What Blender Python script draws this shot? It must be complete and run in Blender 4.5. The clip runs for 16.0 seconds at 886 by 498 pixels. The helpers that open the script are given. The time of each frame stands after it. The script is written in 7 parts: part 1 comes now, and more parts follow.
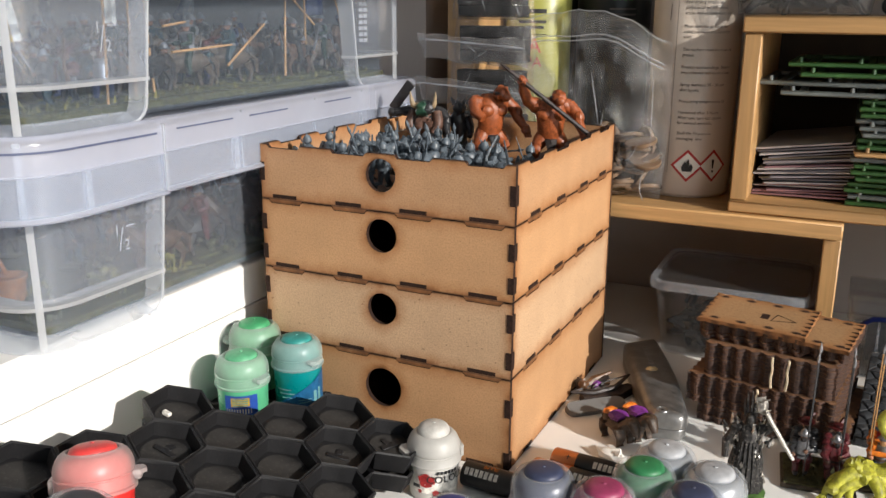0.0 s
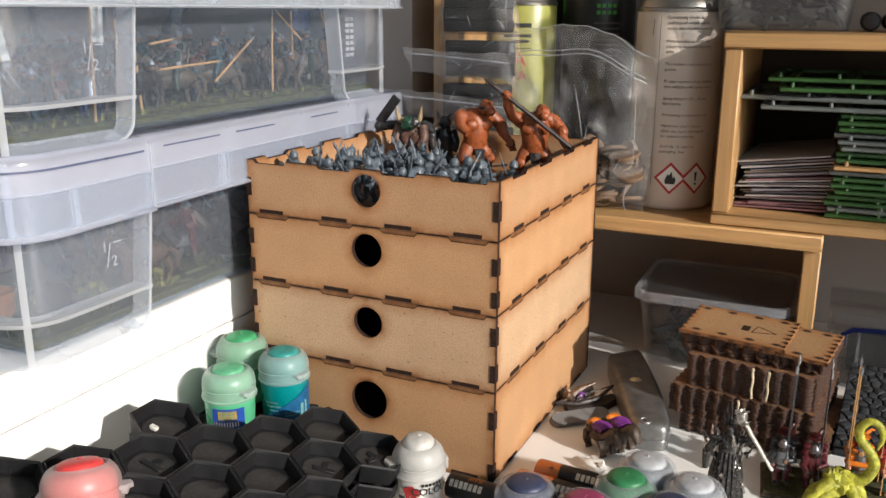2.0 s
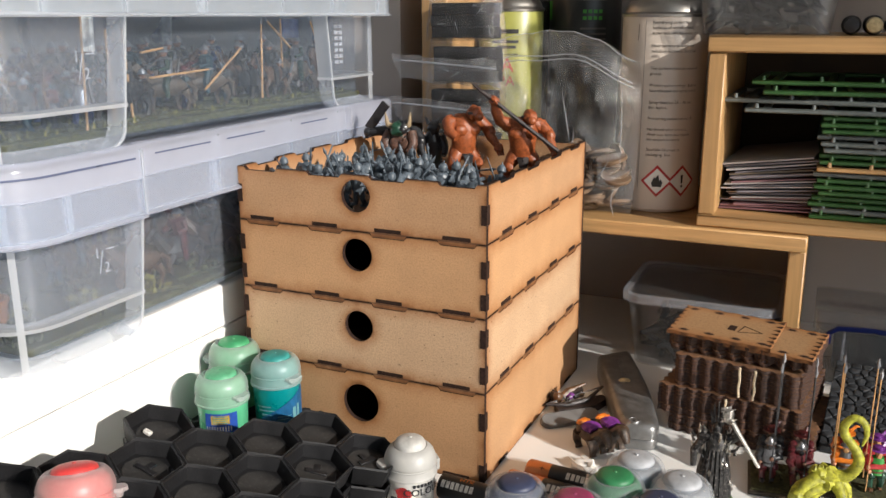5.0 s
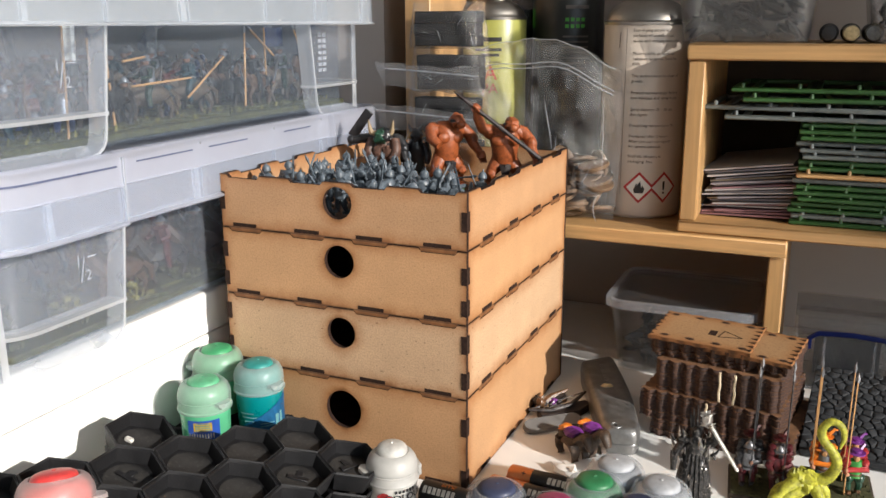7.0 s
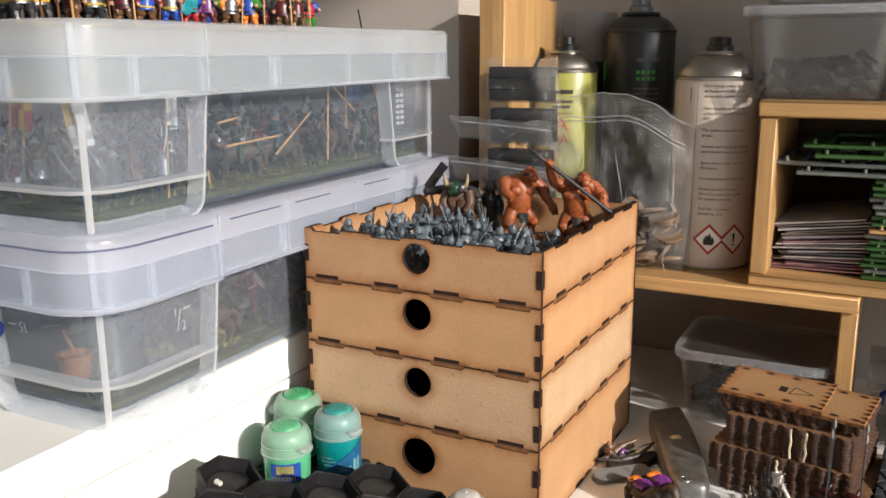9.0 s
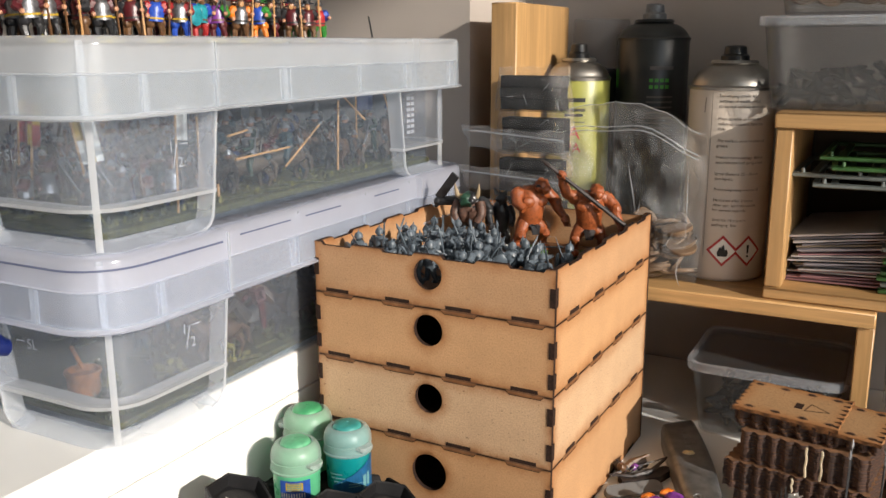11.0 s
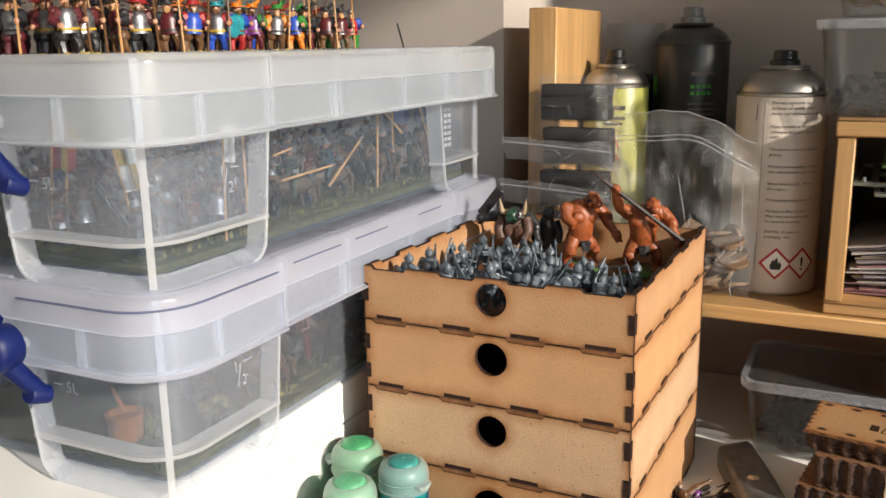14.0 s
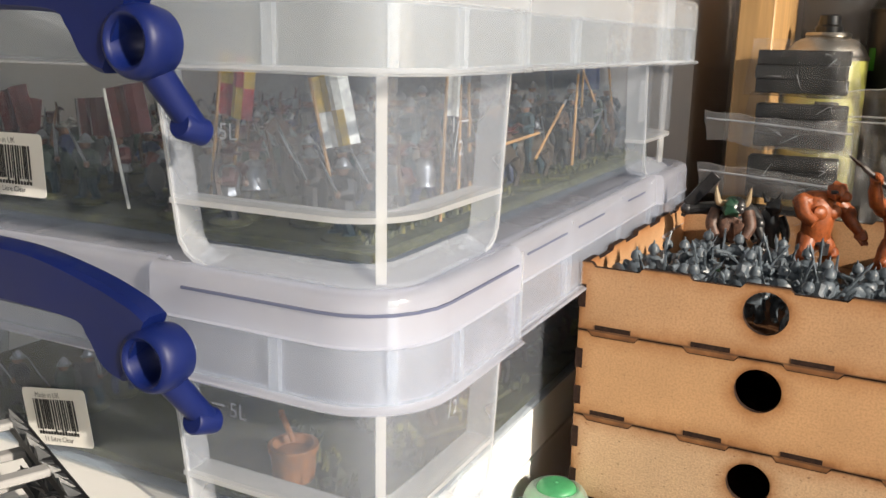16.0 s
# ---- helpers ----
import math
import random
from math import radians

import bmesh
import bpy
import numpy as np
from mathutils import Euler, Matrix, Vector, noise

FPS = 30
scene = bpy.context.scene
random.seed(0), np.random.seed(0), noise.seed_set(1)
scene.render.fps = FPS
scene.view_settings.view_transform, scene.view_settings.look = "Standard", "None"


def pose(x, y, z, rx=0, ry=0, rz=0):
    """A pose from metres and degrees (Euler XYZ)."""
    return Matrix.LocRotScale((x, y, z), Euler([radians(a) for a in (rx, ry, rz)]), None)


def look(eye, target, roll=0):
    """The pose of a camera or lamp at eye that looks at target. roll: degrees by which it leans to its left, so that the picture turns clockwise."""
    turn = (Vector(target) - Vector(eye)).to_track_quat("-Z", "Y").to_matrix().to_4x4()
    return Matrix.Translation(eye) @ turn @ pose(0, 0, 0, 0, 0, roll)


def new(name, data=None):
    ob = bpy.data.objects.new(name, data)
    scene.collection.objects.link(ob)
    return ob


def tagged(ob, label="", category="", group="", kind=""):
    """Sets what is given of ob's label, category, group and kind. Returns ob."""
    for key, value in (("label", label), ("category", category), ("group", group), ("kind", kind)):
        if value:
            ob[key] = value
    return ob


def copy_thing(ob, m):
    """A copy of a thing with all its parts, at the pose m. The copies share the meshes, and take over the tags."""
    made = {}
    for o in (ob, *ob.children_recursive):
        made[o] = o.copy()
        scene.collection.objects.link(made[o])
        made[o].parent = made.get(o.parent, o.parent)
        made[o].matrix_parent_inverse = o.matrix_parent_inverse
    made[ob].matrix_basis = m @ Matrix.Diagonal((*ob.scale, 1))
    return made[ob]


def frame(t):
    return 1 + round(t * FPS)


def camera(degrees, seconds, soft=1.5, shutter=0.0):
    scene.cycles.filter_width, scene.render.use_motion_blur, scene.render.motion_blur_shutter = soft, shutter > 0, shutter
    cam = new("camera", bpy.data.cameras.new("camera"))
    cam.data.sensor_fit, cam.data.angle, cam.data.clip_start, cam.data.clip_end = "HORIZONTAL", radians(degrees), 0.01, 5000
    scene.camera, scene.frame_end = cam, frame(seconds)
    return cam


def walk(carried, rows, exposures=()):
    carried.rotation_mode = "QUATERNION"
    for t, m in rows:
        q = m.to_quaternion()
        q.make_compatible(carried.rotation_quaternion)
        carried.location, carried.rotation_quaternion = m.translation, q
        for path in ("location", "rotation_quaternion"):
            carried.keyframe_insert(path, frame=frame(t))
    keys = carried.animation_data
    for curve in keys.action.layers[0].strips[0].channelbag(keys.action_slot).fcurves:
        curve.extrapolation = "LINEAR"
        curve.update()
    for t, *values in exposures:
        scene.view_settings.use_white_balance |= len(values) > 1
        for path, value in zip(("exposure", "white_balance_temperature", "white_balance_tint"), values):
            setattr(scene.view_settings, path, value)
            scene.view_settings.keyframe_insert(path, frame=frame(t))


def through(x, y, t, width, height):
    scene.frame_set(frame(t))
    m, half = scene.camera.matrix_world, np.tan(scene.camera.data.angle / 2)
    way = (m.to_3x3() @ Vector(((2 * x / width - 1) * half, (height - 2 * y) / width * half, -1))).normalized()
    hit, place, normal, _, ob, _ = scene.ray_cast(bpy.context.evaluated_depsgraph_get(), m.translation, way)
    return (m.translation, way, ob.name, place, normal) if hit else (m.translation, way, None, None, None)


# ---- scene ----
cam = camera(53.5, 16.0)
PATH = [
    (0, (0.008, 0.032, 0.271), (-0.798, 1.782, -0.266), 0.3),
    (0.5, (0.01, 0.033, 0.27), (-0.795, 1.783, -0.265), 0.0),
    (1, (0.01, 0.031, 0.271), (-0.794, 1.783, -0.262), -0.0),
    (1.5, (0.011, 0.03, 0.276), (-0.787, 1.786, -0.253), 0.1),
    (2, (0.014, 0.029, 0.278), (-0.776, 1.789, -0.247), 0.3),
    (2.5, (0.018, 0.03, 0.278), (-0.759, 1.797, -0.247), -0.0),
    (3, (0.018, 0.03, 0.277), (-0.75, 1.8, -0.25), -0.2),
    (3.5, (0.02, 0.03, 0.278), (-0.742, 1.803, -0.248), -0.3),
    (4, (0.016, 0.026, 0.277), (-0.762, 1.793, -0.244), -0.3),
    (6.5, (0.024, 0.023, 0.281), (-0.739, 1.802, -0.222), 0.0),
    (7, (0.025, 0.023, 0.279), (-0.734, 1.806, -0.218), -0.2),
    (7.5, (0.022, 0.013, 0.285), (-0.774, 1.788, -0.181), -0.7),
    (8, (0.033, -0.003, 0.3), (-0.809, 1.759, -0.132), -1.0),
    (8.5, (0.027, 0.004, 0.302), (-0.848, 1.75, -0.131), -0.6),
    (10.8, (0.018, 0.007, 0.31), (-0.88, 1.732, -0.154), -0.2),
    (11, (0.015, 0.012, 0.313), (-0.883, 1.74, -0.14), -0.2),
    (11.5, (-0.026, 0.027, 0.314), (-0.913, 1.765, -0.124), -0.5),
    (12, (-0.04, 0.026, 0.309), (-0.919, 1.768, -0.132), -0.9),
    (12.5, (-0.044, 0.022, 0.31), (-0.898, 1.778, -0.123), -1.6),
    (13, (-0.048, 0.035, 0.304), (-0.885, 1.799, -0.125), -2.3),
    (13.5, (-0.051, 0.035, 0.309), (-0.883, 1.802, -0.124), -1.9),
    (14, (-0.047, 0.022, 0.319), (-0.896, 1.776, -0.133), -0.9),
    (14.5, (-0.05, 0.012, 0.323), (-0.917, 1.756, -0.132), -0.4),
    (15, (-0.092, 0.027, 0.32), (-0.972, 1.763, -0.141), 0.7),
    (15.5, (-0.143, 0.041, 0.311), (-1.032, 1.774, -0.14), 1.5),
    (16, (-0.193, 0.078, 0.288), (-1.08, 1.812, -0.166), 1.1),
]
walk(cam, [(t, look(eye, target, roll)) for t, eye, target, roll in PATH], [(0, -0.02, 6180, 10), (3.5, 0.02, 6150, 10), (6.4, 0.04, 6150, 10), (7, 0.13, 6150, 10), (8.5, 0.08, 6300, 10), (11, 0.04, 6400, 10), (12.5, 0.05, 6530, 10), (13, 0.09, 6550, 10), (14, 0.14, 6570, 10), (15, 0.16, 6650, 10), (16, 0.26, 6800, 10)])

# world, sun and window light
SUN_AZ, SUN_EL = radians(-19.0), radians(22.5)
SUN_DIR = Vector((math.cos(SUN_AZ) * math.cos(SUN_EL), math.sin(SUN_AZ) * math.cos(SUN_EL), math.sin(SUN_EL)))
world = bpy.data.worlds.new("world")
scene.world = world
world.use_nodes = True
sky = world.node_tree.nodes.new("ShaderNodeTexSky")
sky.sky_type, sky.sun_disc = "NISHITA", False
sky.sun_elevation, sky.sun_rotation = SUN_EL, radians(90) - SUN_AZ
world.node_tree.nodes["Background"].inputs["Strength"].default_value = 0.12
world.node_tree.links.new(sky.outputs[0], world.node_tree.nodes["Background"].inputs[0])
sun = new("sun", bpy.data.lights.new("sun", "SUN"))
sun.data.energy, sun.data.angle, sun.data.color = 5.4, radians(0.9), (1.0, 0.91, 0.80)
sun.matrix_world = look(SUN_DIR * 3, (0, 0, 0))
pane_light = new("window_light", bpy.data.lights.new("window_light", "AREA"))
pane_light.data.shape, pane_light.data.size, pane_light.data.size_y = "RECTANGLE", 2.1, 1.4
pane_light.data.energy, pane_light.data.color = 17.5, (0.80, 0.90, 1.0)
pane_light.matrix_world = look((1.97, -1.08, 0.76), (0.0, -0.4, 0.4))

# materials


def nodes_of(name):
    m = bpy.data.materials.new(name)
    m.use_nodes = True
    t = m.node_tree
    return m, t, t.nodes["Principled BSDF"], t.nodes["Material Output"]


def node(t, kind, inputs=(), **props):
    n = t.nodes.new(kind)
    for k, v in props.items():
        if k == "operation":
            n.operation = v
        elif k == "blend":
            n.blend_type = v
        elif k == "data":
            n.data_type = v
        elif k == "clamp":
            n.use_clamp = v
    for k, v in dict(inputs).items():
        if isinstance(v, bpy.types.NodeSocket):
            t.links.new(v, n.inputs[k])
        else:
            n.inputs[k].default_value = v
    return n


def maths(t, op, a, b=0.0, c=0.0, clamp=False):
    return node(t, "ShaderNodeMath", {0: a, 1: b, 2: c}, operation=op, clamp=clamp).outputs[0]


def mixed(t, fac, a, b):
    n = node(t, "ShaderNodeMix", {"Factor": fac}, data="RGBA")
    for k, v in ((6, a), (7, b)):
        if isinstance(v, bpy.types.NodeSocket):
            t.links.new(v, n.inputs[k])
        else:
            n.inputs[k].default_value = (*v, 1)
    return n.outputs[2]


def noise_of(t, scale, detail=3.0, stretch=(1, 1, 1), rough=0.55):
    co = node(t, "ShaderNodeTexCoord").outputs["Object"]
    mp = node(t, "ShaderNodeMapping", {"Vector": co, "Scale": stretch}).outputs[0]
    return node(t, "ShaderNodeTexNoise", {"Vector": mp, "Scale": scale, "Detail": detail, "Roughness": rough}).outputs["Fac"]


def ramp(t, fac, lo, hi):
    return node(t, "ShaderNodeMapRange", {0: fac, 1: lo, 2: hi, 3: 0.0, 4: 1.0}).outputs[0]


def bump_to(t, bsdf, height, strength=0.2, dist=0.0005):
    b = node(t, "ShaderNodeBump", {"Strength": strength, "Distance": dist, "Height": height})
    t.links.new(b.outputs[0], bsdf.inputs["Normal"])


def plain(name, col, rough=0.5, metal=0.0, var=0.18, coarse=45.0, fine=900.0, bump=0.15, spec=0.5, dirt=None, rand=0.0):
    """Paint, plastic, metal: a colour with stains, grain and fine relief."""
    m, t, b, _ = nodes_of(name)
    big, small = noise_of(t, coarse, 4), noise_of(t, fine, 2)
    dark = tuple(c * (1 - var) for c in col)
    light = tuple(min(1, c * (1 + var)) for c in col)
    c = mixed(t, ramp(t, big, 0.3, 0.7), dark, light)
    if dirt:
        c = mixed(t, maths(t, "MULTIPLY", ramp(t, small, 0.55, 0.75), 0.6), c, dirt)
    if rand:
        r = node(t, "ShaderNodeObjectInfo").outputs["Random"]
        c = mixed(t, maths(t, "MULTIPLY", r, rand), c, tuple(0.35 * k for k in col))
    t.links.new(c, b.inputs["Base Color"])
    b.inputs["Metallic"].default_value = metal
    b.inputs["Specular IOR Level"].default_value = spec
    t.links.new(maths(t, "MULTIPLY_ADD", big, 0.25, rough - 0.12), b.inputs["Roughness"])
    bump_to(t, b, small, bump, 0.0003)
    return m


def bamboo(name, stretch, col=(0.46, 0.27, 0.11), across=0):
    """Laminated bamboo: long thin fibres and strips along one axis."""
    m, t, b, _ = nodes_of(name)
    fibre = noise_of(t, 420, 3, stretch)
    strips = noise_of(t, 70, 1, tuple(0.02 if s < 1 else 1 for s in stretch))
    c = mixed(t, ramp(t, fibre, 0.25, 0.75), tuple(k * 0.78 for k in col), tuple(k * 1.18 for k in col))
    c = mixed(t, maths(t, "MULTIPLY", ramp(t, strips, 0.42, 0.58), 0.6), c, tuple(k * 0.66 for k in col))
    t.links.new(c, b.inputs["Base Color"])
    b.inputs["Roughness"].default_value = 0.42
    bump_to(t, b, fibre, 0.12)
    return m


def board(name, col, w, h, hole=None, coarse_fibre=0.0, edge=0.008):
    """Laser-cut fibreboard: fibres, and scorch marks along the cut edges of a w x h panel and round its hole."""
    m, t, b, _ = nodes_of(name)
    uv = node(t, "ShaderNodeUVMap").outputs[0]
    sx = node(t, "ShaderNodeSeparateXYZ", {0: uv})
    x, z = sx.outputs[0], sx.outputs[1]
    dx = maths(t, "MINIMUM", x, maths(t, "SUBTRACT", w, x))
    dz = maths(t, "MINIMUM", z, maths(t, "SUBTRACT", h, z))
    d = maths(t, "MINIMUM", dx, dz)
    if hole:
        hx, hz, r = hole
        dd = maths(t, "SQRT", maths(t, "ADD", maths(t, "POWER", maths(t, "SUBTRACT", x, hx), 2.0), maths(t, "POWER", maths(t, "SUBTRACT", z, hz), 2.0)))
        d = maths(t, "MINIMUM", d, maths(t, "MULTIPLY", maths(t, "SUBTRACT", dd, r), 1.15))
    line = maths(t, "SUBTRACT", 1.0, ramp(t, maths(t, "ABSOLUTE", dz), 0.0002, 0.0008))
    wob = noise_of(t, 90, 3)
    d = maths(t, "ADD", d, maths(t, "MULTIPLY", maths(t, "SUBTRACT", wob, 0.5), 0.009))
    stain = maths(t, "SUBTRACT", 1.0, ramp(t, d, -0.001, edge * 1.2))
    char = maths(t, "SUBTRACT", 1.0, ramp(t, d, -0.004, 0.0018))
    fibre, big = noise_of(t, 950, 4), noise_of(t, 32, 4)
    c = mixed(t, ramp(t, big, 0.3, 0.7), tuple(k * 0.9 for k in col), tuple(min(1, k * 1.06) for k in col))
    c = mixed(t, maths(t, "MULTIPLY", ramp(t, fibre, 0.42, 0.62), 0.50 + 0.1 * coarse_fibre), c, tuple(k * 0.64 for k in col))
    speck = ramp(t, noise_of(t, 340, 2, (1, 1, 1.5)), 0.65, 0.71)
    c = mixed(t, maths(t, "MULTIPLY", speck, 0.22 + 0.42 * coarse_fibre), c, (0.10, 0.06, 0.035))
    c = mixed(t, maths(t, "MULTIPLY", maths(t, "POWER", stain, 1.5), 0.86), c, (0.27, 0.098, 0.022))
    c = mixed(t, maths(t, "MULTIPLY", char, 0.85), c, (0.035, 0.016, 0.009))
    c = mixed(t, maths(t, "MULTIPLY", line, 0.6), c, (0.025, 0.012, 0.008))
    t.links.new(c, b.inputs["Base Color"])
    b.inputs["Roughness"].default_value = 0.62
    b.inputs["Specular IOR Level"].default_value = 0.35
    bump_to(t, b, fibre, 0.25 + 0.2 * coarse_fibre)
    return m


def sheen(t, k):
    """Share of mirrored light at a clear surface, alike on both of its sides."""
    facing = node(t, "ShaderNodeLayerWeight", {0: 0.5}).outputs["Facing"]
    return maths(t, "MULTIPLY", maths(t, "MULTIPLY_ADD", maths(t, "POWER", facing, 4.0), 0.9, 0.035), k)


def poly(name, opacity, col=(0.80, 0.82, 0.86), rough=0.28, glow=0.45, coarse=25.0, through=(0.97, 0.98, 1.0), skin=0.0):
    """Milky translucent plastic: part of the light passes straight through."""
    m, t, b, out = nodes_of(name)
    big, small = noise_of(t, coarse, 3), noise_of(t, 700, 2)
    b.inputs["Base Color"].default_value = (*col, 1)
    t.links.new(maths(t, "MULTIPLY_ADD", big, 0.2, rough - 0.1), b.inputs["Roughness"])
    bump_to(t, b, small, 0.06)
    tl = node(t, "ShaderNodeBsdfTranslucent", {"Color": (*col, 1)})
    tr = node(t, "ShaderNodeBsdfTransparent", {"Color": (*through, 1)})
    solid = node(t, "ShaderNodeMixShader", {0: glow, 1: b.outputs[0], 2: tl.outputs[0]})
    fac = maths(t, "MULTIPLY_ADD", maths(t, "SUBTRACT", big, 0.5), 0.25 * opacity, opacity, clamp=True)
    mx = node(t, "ShaderNodeMixShader", {0: fac, 1: tr.outputs[0], 2: solid.outputs[0]})
    if skin:
        gl = node(t, "ShaderNodeBsdfGlossy", {"Roughness": rough * 0.8, "Color": (0.92, 0.95, 1.0, 1)})
        mx = node(t, "ShaderNodeMixShader", {0: sheen(t, skin), 1: mx.outputs[0], 2: gl.outputs[0]})
    t.links.new(mx.outputs[0], out.inputs[0])
    return m


def film(name, haze=0.07, rough=0.08, tint=(0.97, 0.97, 0.97), wrinkle=0.0, gloss=0.55):
    """Clear thin plastic: see-through, with a glossy skin and a little haze."""
    m, t, b, out = nodes_of(name)
    b.inputs["Base Color"].default_value = (0.8, 0.8, 0.8, 1)
    b.inputs["Roughness"].default_value = 0.5
    tr = node(t, "ShaderNodeBsdfTransparent", {"Color": (*tint, 1)})
    gl = node(t, "ShaderNodeBsdfGlossy", {"Roughness": rough})
    if wrinkle:
        n = noise_of(t, 170, 4)
        bp = node(t, "ShaderNodeBump", {"Strength": wrinkle, "Distance": 0.004, "Height": n})
        t.links.new(bp.outputs[0], gl.inputs["Normal"])
    hz = node(t, "ShaderNodeMixShader", {0: haze, 1: tr.outputs[0], 2: b.outputs[0]})
    mx = node(t, "ShaderNodeMixShader", {0: sheen(t, gloss), 1: hz.outputs[0], 2: gl.outputs[0]})
    t.links.new(mx.outputs[0], out.inputs[0])
    return m


WHITE_TOP = plain("white_laminate", (0.80, 0.80, 0.78), 0.4, var=0.04, coarse=9, bump=0.05)
WHITE_PAINT = plain("white_gloss_paint", (0.82, 0.81, 0.78), 0.38, var=0.04, coarse=7, bump=0.08)
TAUPE = plain("taupe_wall_paint", (0.42, 0.37, 0.33), 0.85, var=0.07, coarse=5, fine=500, bump=0.25)
PALE_WALL = plain("pale_wall_paint", (0.50, 0.47, 0.43), 0.85, var=0.05, coarse=3, bump=0.2)
FLOOR_MAT = plain("brown_carpet", (0.22, 0.17, 0.13), 0.95, var=0.25, coarse=12, bump=0.5)
BAMBOO_X = bamboo("bamboo_along_x", (0.05, 1, 1))
BAMBOO_Z = bamboo("bamboo_along_z", (1, 1, 0.05))
BURNT = plain("scorched_board_edge", (0.026, 0.013, 0.009), 0.85, var=0.5, coarse=400, bump=0.4, spec=0.2)
BIN_HAZY = poly("bin_hazy_wall", 0.092, (0.78, 0.84, 0.95), rough=0.2, through=(0.93, 0.96, 0.99), skin=0.3)
BIN_CLEAR = poly("bin_clear_wall", 0.066, (0.72, 0.83, 0.98), rough=0.2, through=(0.95, 0.97, 0.99), skin=0.3)
BIN_MILK = poly("bin_milky_rib", 0.29, (0.83, 0.87, 0.91), rough=0.2)
BIN_SOLID = poly("bin_milky_shelf", 0.38, (0.89, 0.90, 0.90), rough=0.2)
BIN_SIDE = poly("bin_milky_side", 0.28, (0.84, 0.88, 0.93), rough=0.2)
BIN_FACE = poly("bin_block_face", 0.085, (0.82, 0.86, 0.92), rough=0.15, skin=0.3)
SEAL = poly("dark_blue_seal", 0.62, (0.14, 0.16, 0.26), rough=0.4, glow=0.2)
TUFT = plain("yellow_green_tuft", (0.17, 0.15, 0.04), 0.95, var=0.5, coarse=300, bump=1.0)
BIN_LID = poly("bin_lid_milky", 0.33, (0.88, 0.91, 0.95), rough=0.22, through=(0.95, 0.96, 0.97), skin=0.4)
BIN_SKIRT = poly("bin_skirt_milky", 0.24, (0.84, 0.92, 0.99), rough=0.2, through=(0.94, 0.95, 0.97), skin=0.4)
BIN_SKIRT_BLUE = poly("bin_skirt_bluish", 0.23, (0.83, 0.88, 0.98), rough=0.2, through=(0.88, 0.92, 0.98), skin=0.4)
BIN_LID_BLUE = poly("bin_lid_bluish", 0.37, (0.88, 0.89, 0.98), rough=0.22, through=(0.90, 0.93, 0.98), skin=0.4)
BLUE_CLIP = plain("blue_handle_plastic", (0.002, 0.0085, 0.075), 0.45, spec=0.3, var=0.1, bump=0.08)
BLACK_TRAY = plain("black_tray_plastic", (0.009, 0.009, 0.010), 0.5, var=0.35, coarse=60, bump=0.3, dirt=(0.022, 0.020, 0.019), spec=0.3)
TUB = film("clear_tub", 0.035, 0.12, (0.90, 0.90, 0.90), gloss=0.9)
TUB_RIM = poly("tub_rim", 0.26, rough=0.15)
BAG = film("bag_film", 0.048, 0.10, wrinkle=0.7, gloss=0.9)
BAG_SMALL = film("small_bag_film", 0.03, 0.12, wrinkle=0.6, gloss=0.8)
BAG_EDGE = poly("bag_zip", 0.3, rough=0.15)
STEEL = plain("can_steel", (0.36, 0.34, 0.31), 0.38, 1.0, var=0.15)
KNIFE_GREY = plain("knife_grey_enamel", (0.21, 0.21, 0.207), 0.33, 0.6, var=0.25, coarse=120)
KNIFE_MARK = plain("knife_raised_mark", (0.20, 0.20, 0.20), 0.4, 0.5, var=0.2)
KNIFE_BLACK = plain("knife_dark_grip", (0.03, 0.03, 0.03), 0.4, 0.2)
SILVER_MINI = plain("silver_paint", (0.030, 0.028, 0.027), 0.5, 0.45, var=0.9, coarse=420, fine=650, bump=1.0, dirt=(0.30, 0.27, 0.24))
GREY_MINI = plain("grey_model_plastic", (0.085, 0.105, 0.125), 0.40, var=0.45, coarse=300, bump=0.4)
ORANGE_MINI = plain("orange_brown_paint", (0.26, 0.066, 0.018), 0.42, var=0.35, coarse=420, fine=900, bump=1.0, dirt=(0.12, 0.024, 0.008))
DARK_MINI = plain("dark_brown_paint", (0.03, 0.022, 0.02), 0.5, var=0.5, coarse=300)
PAINTS = {n: plain("mini_" + n, c, 0.32, 0.6 if n == "metal" else 0.0, var=0.35, coarse=350, bump=0.3) for n, c in dict(
    red=(0.30, 0.02, 0.02), maroon=(0.075, 0.011, 0.014), blue=(0.02, 0.06, 0.33), teal=(0.015, 0.20, 0.24), green=(0.03, 0.20, 0.03), orange=(0.62, 0.17, 0.015), yellow=(0.42, 0.27, 0.025),
    purple=(0.15, 0.03, 0.20), skin=(0.44, 0.22, 0.13), metal=(0.20, 0.20, 0.21), black=(0.02, 0.02, 0.022), brown=(0.11, 0.055, 0.025), white=(0.66, 0.64, 0.58), lime=(0.36, 0.37, 0.025), grey=(0.13, 0.135, 0.14), horn=(0.45, 0.36, 0.2), dkgreen=(0.015, 0.05, 0.03)).items()}
# flecks toned down to stand in for the shade inside the bins
FLOCK = plain("static_grass", (0.05, 0.05, 0.017), 0.95, var=0.6, coarse=300, fine=1500, bump=1.0, dirt=(0.11, 0.095, 0.03))
EARTH = plain("earth_texture", (0.06, 0.045, 0.03), 0.95, var=0.5, coarse=220, bump=1.0)
PIKE_WOOD = plain("pike_shaft_paint", (0.42, 0.23, 0.09), 0.5, var=0.3)
WOOD_DISC = plain("plywood_disc", (0.16, 0.095, 0.05), 0.7, var=0.35, rand=0.6)
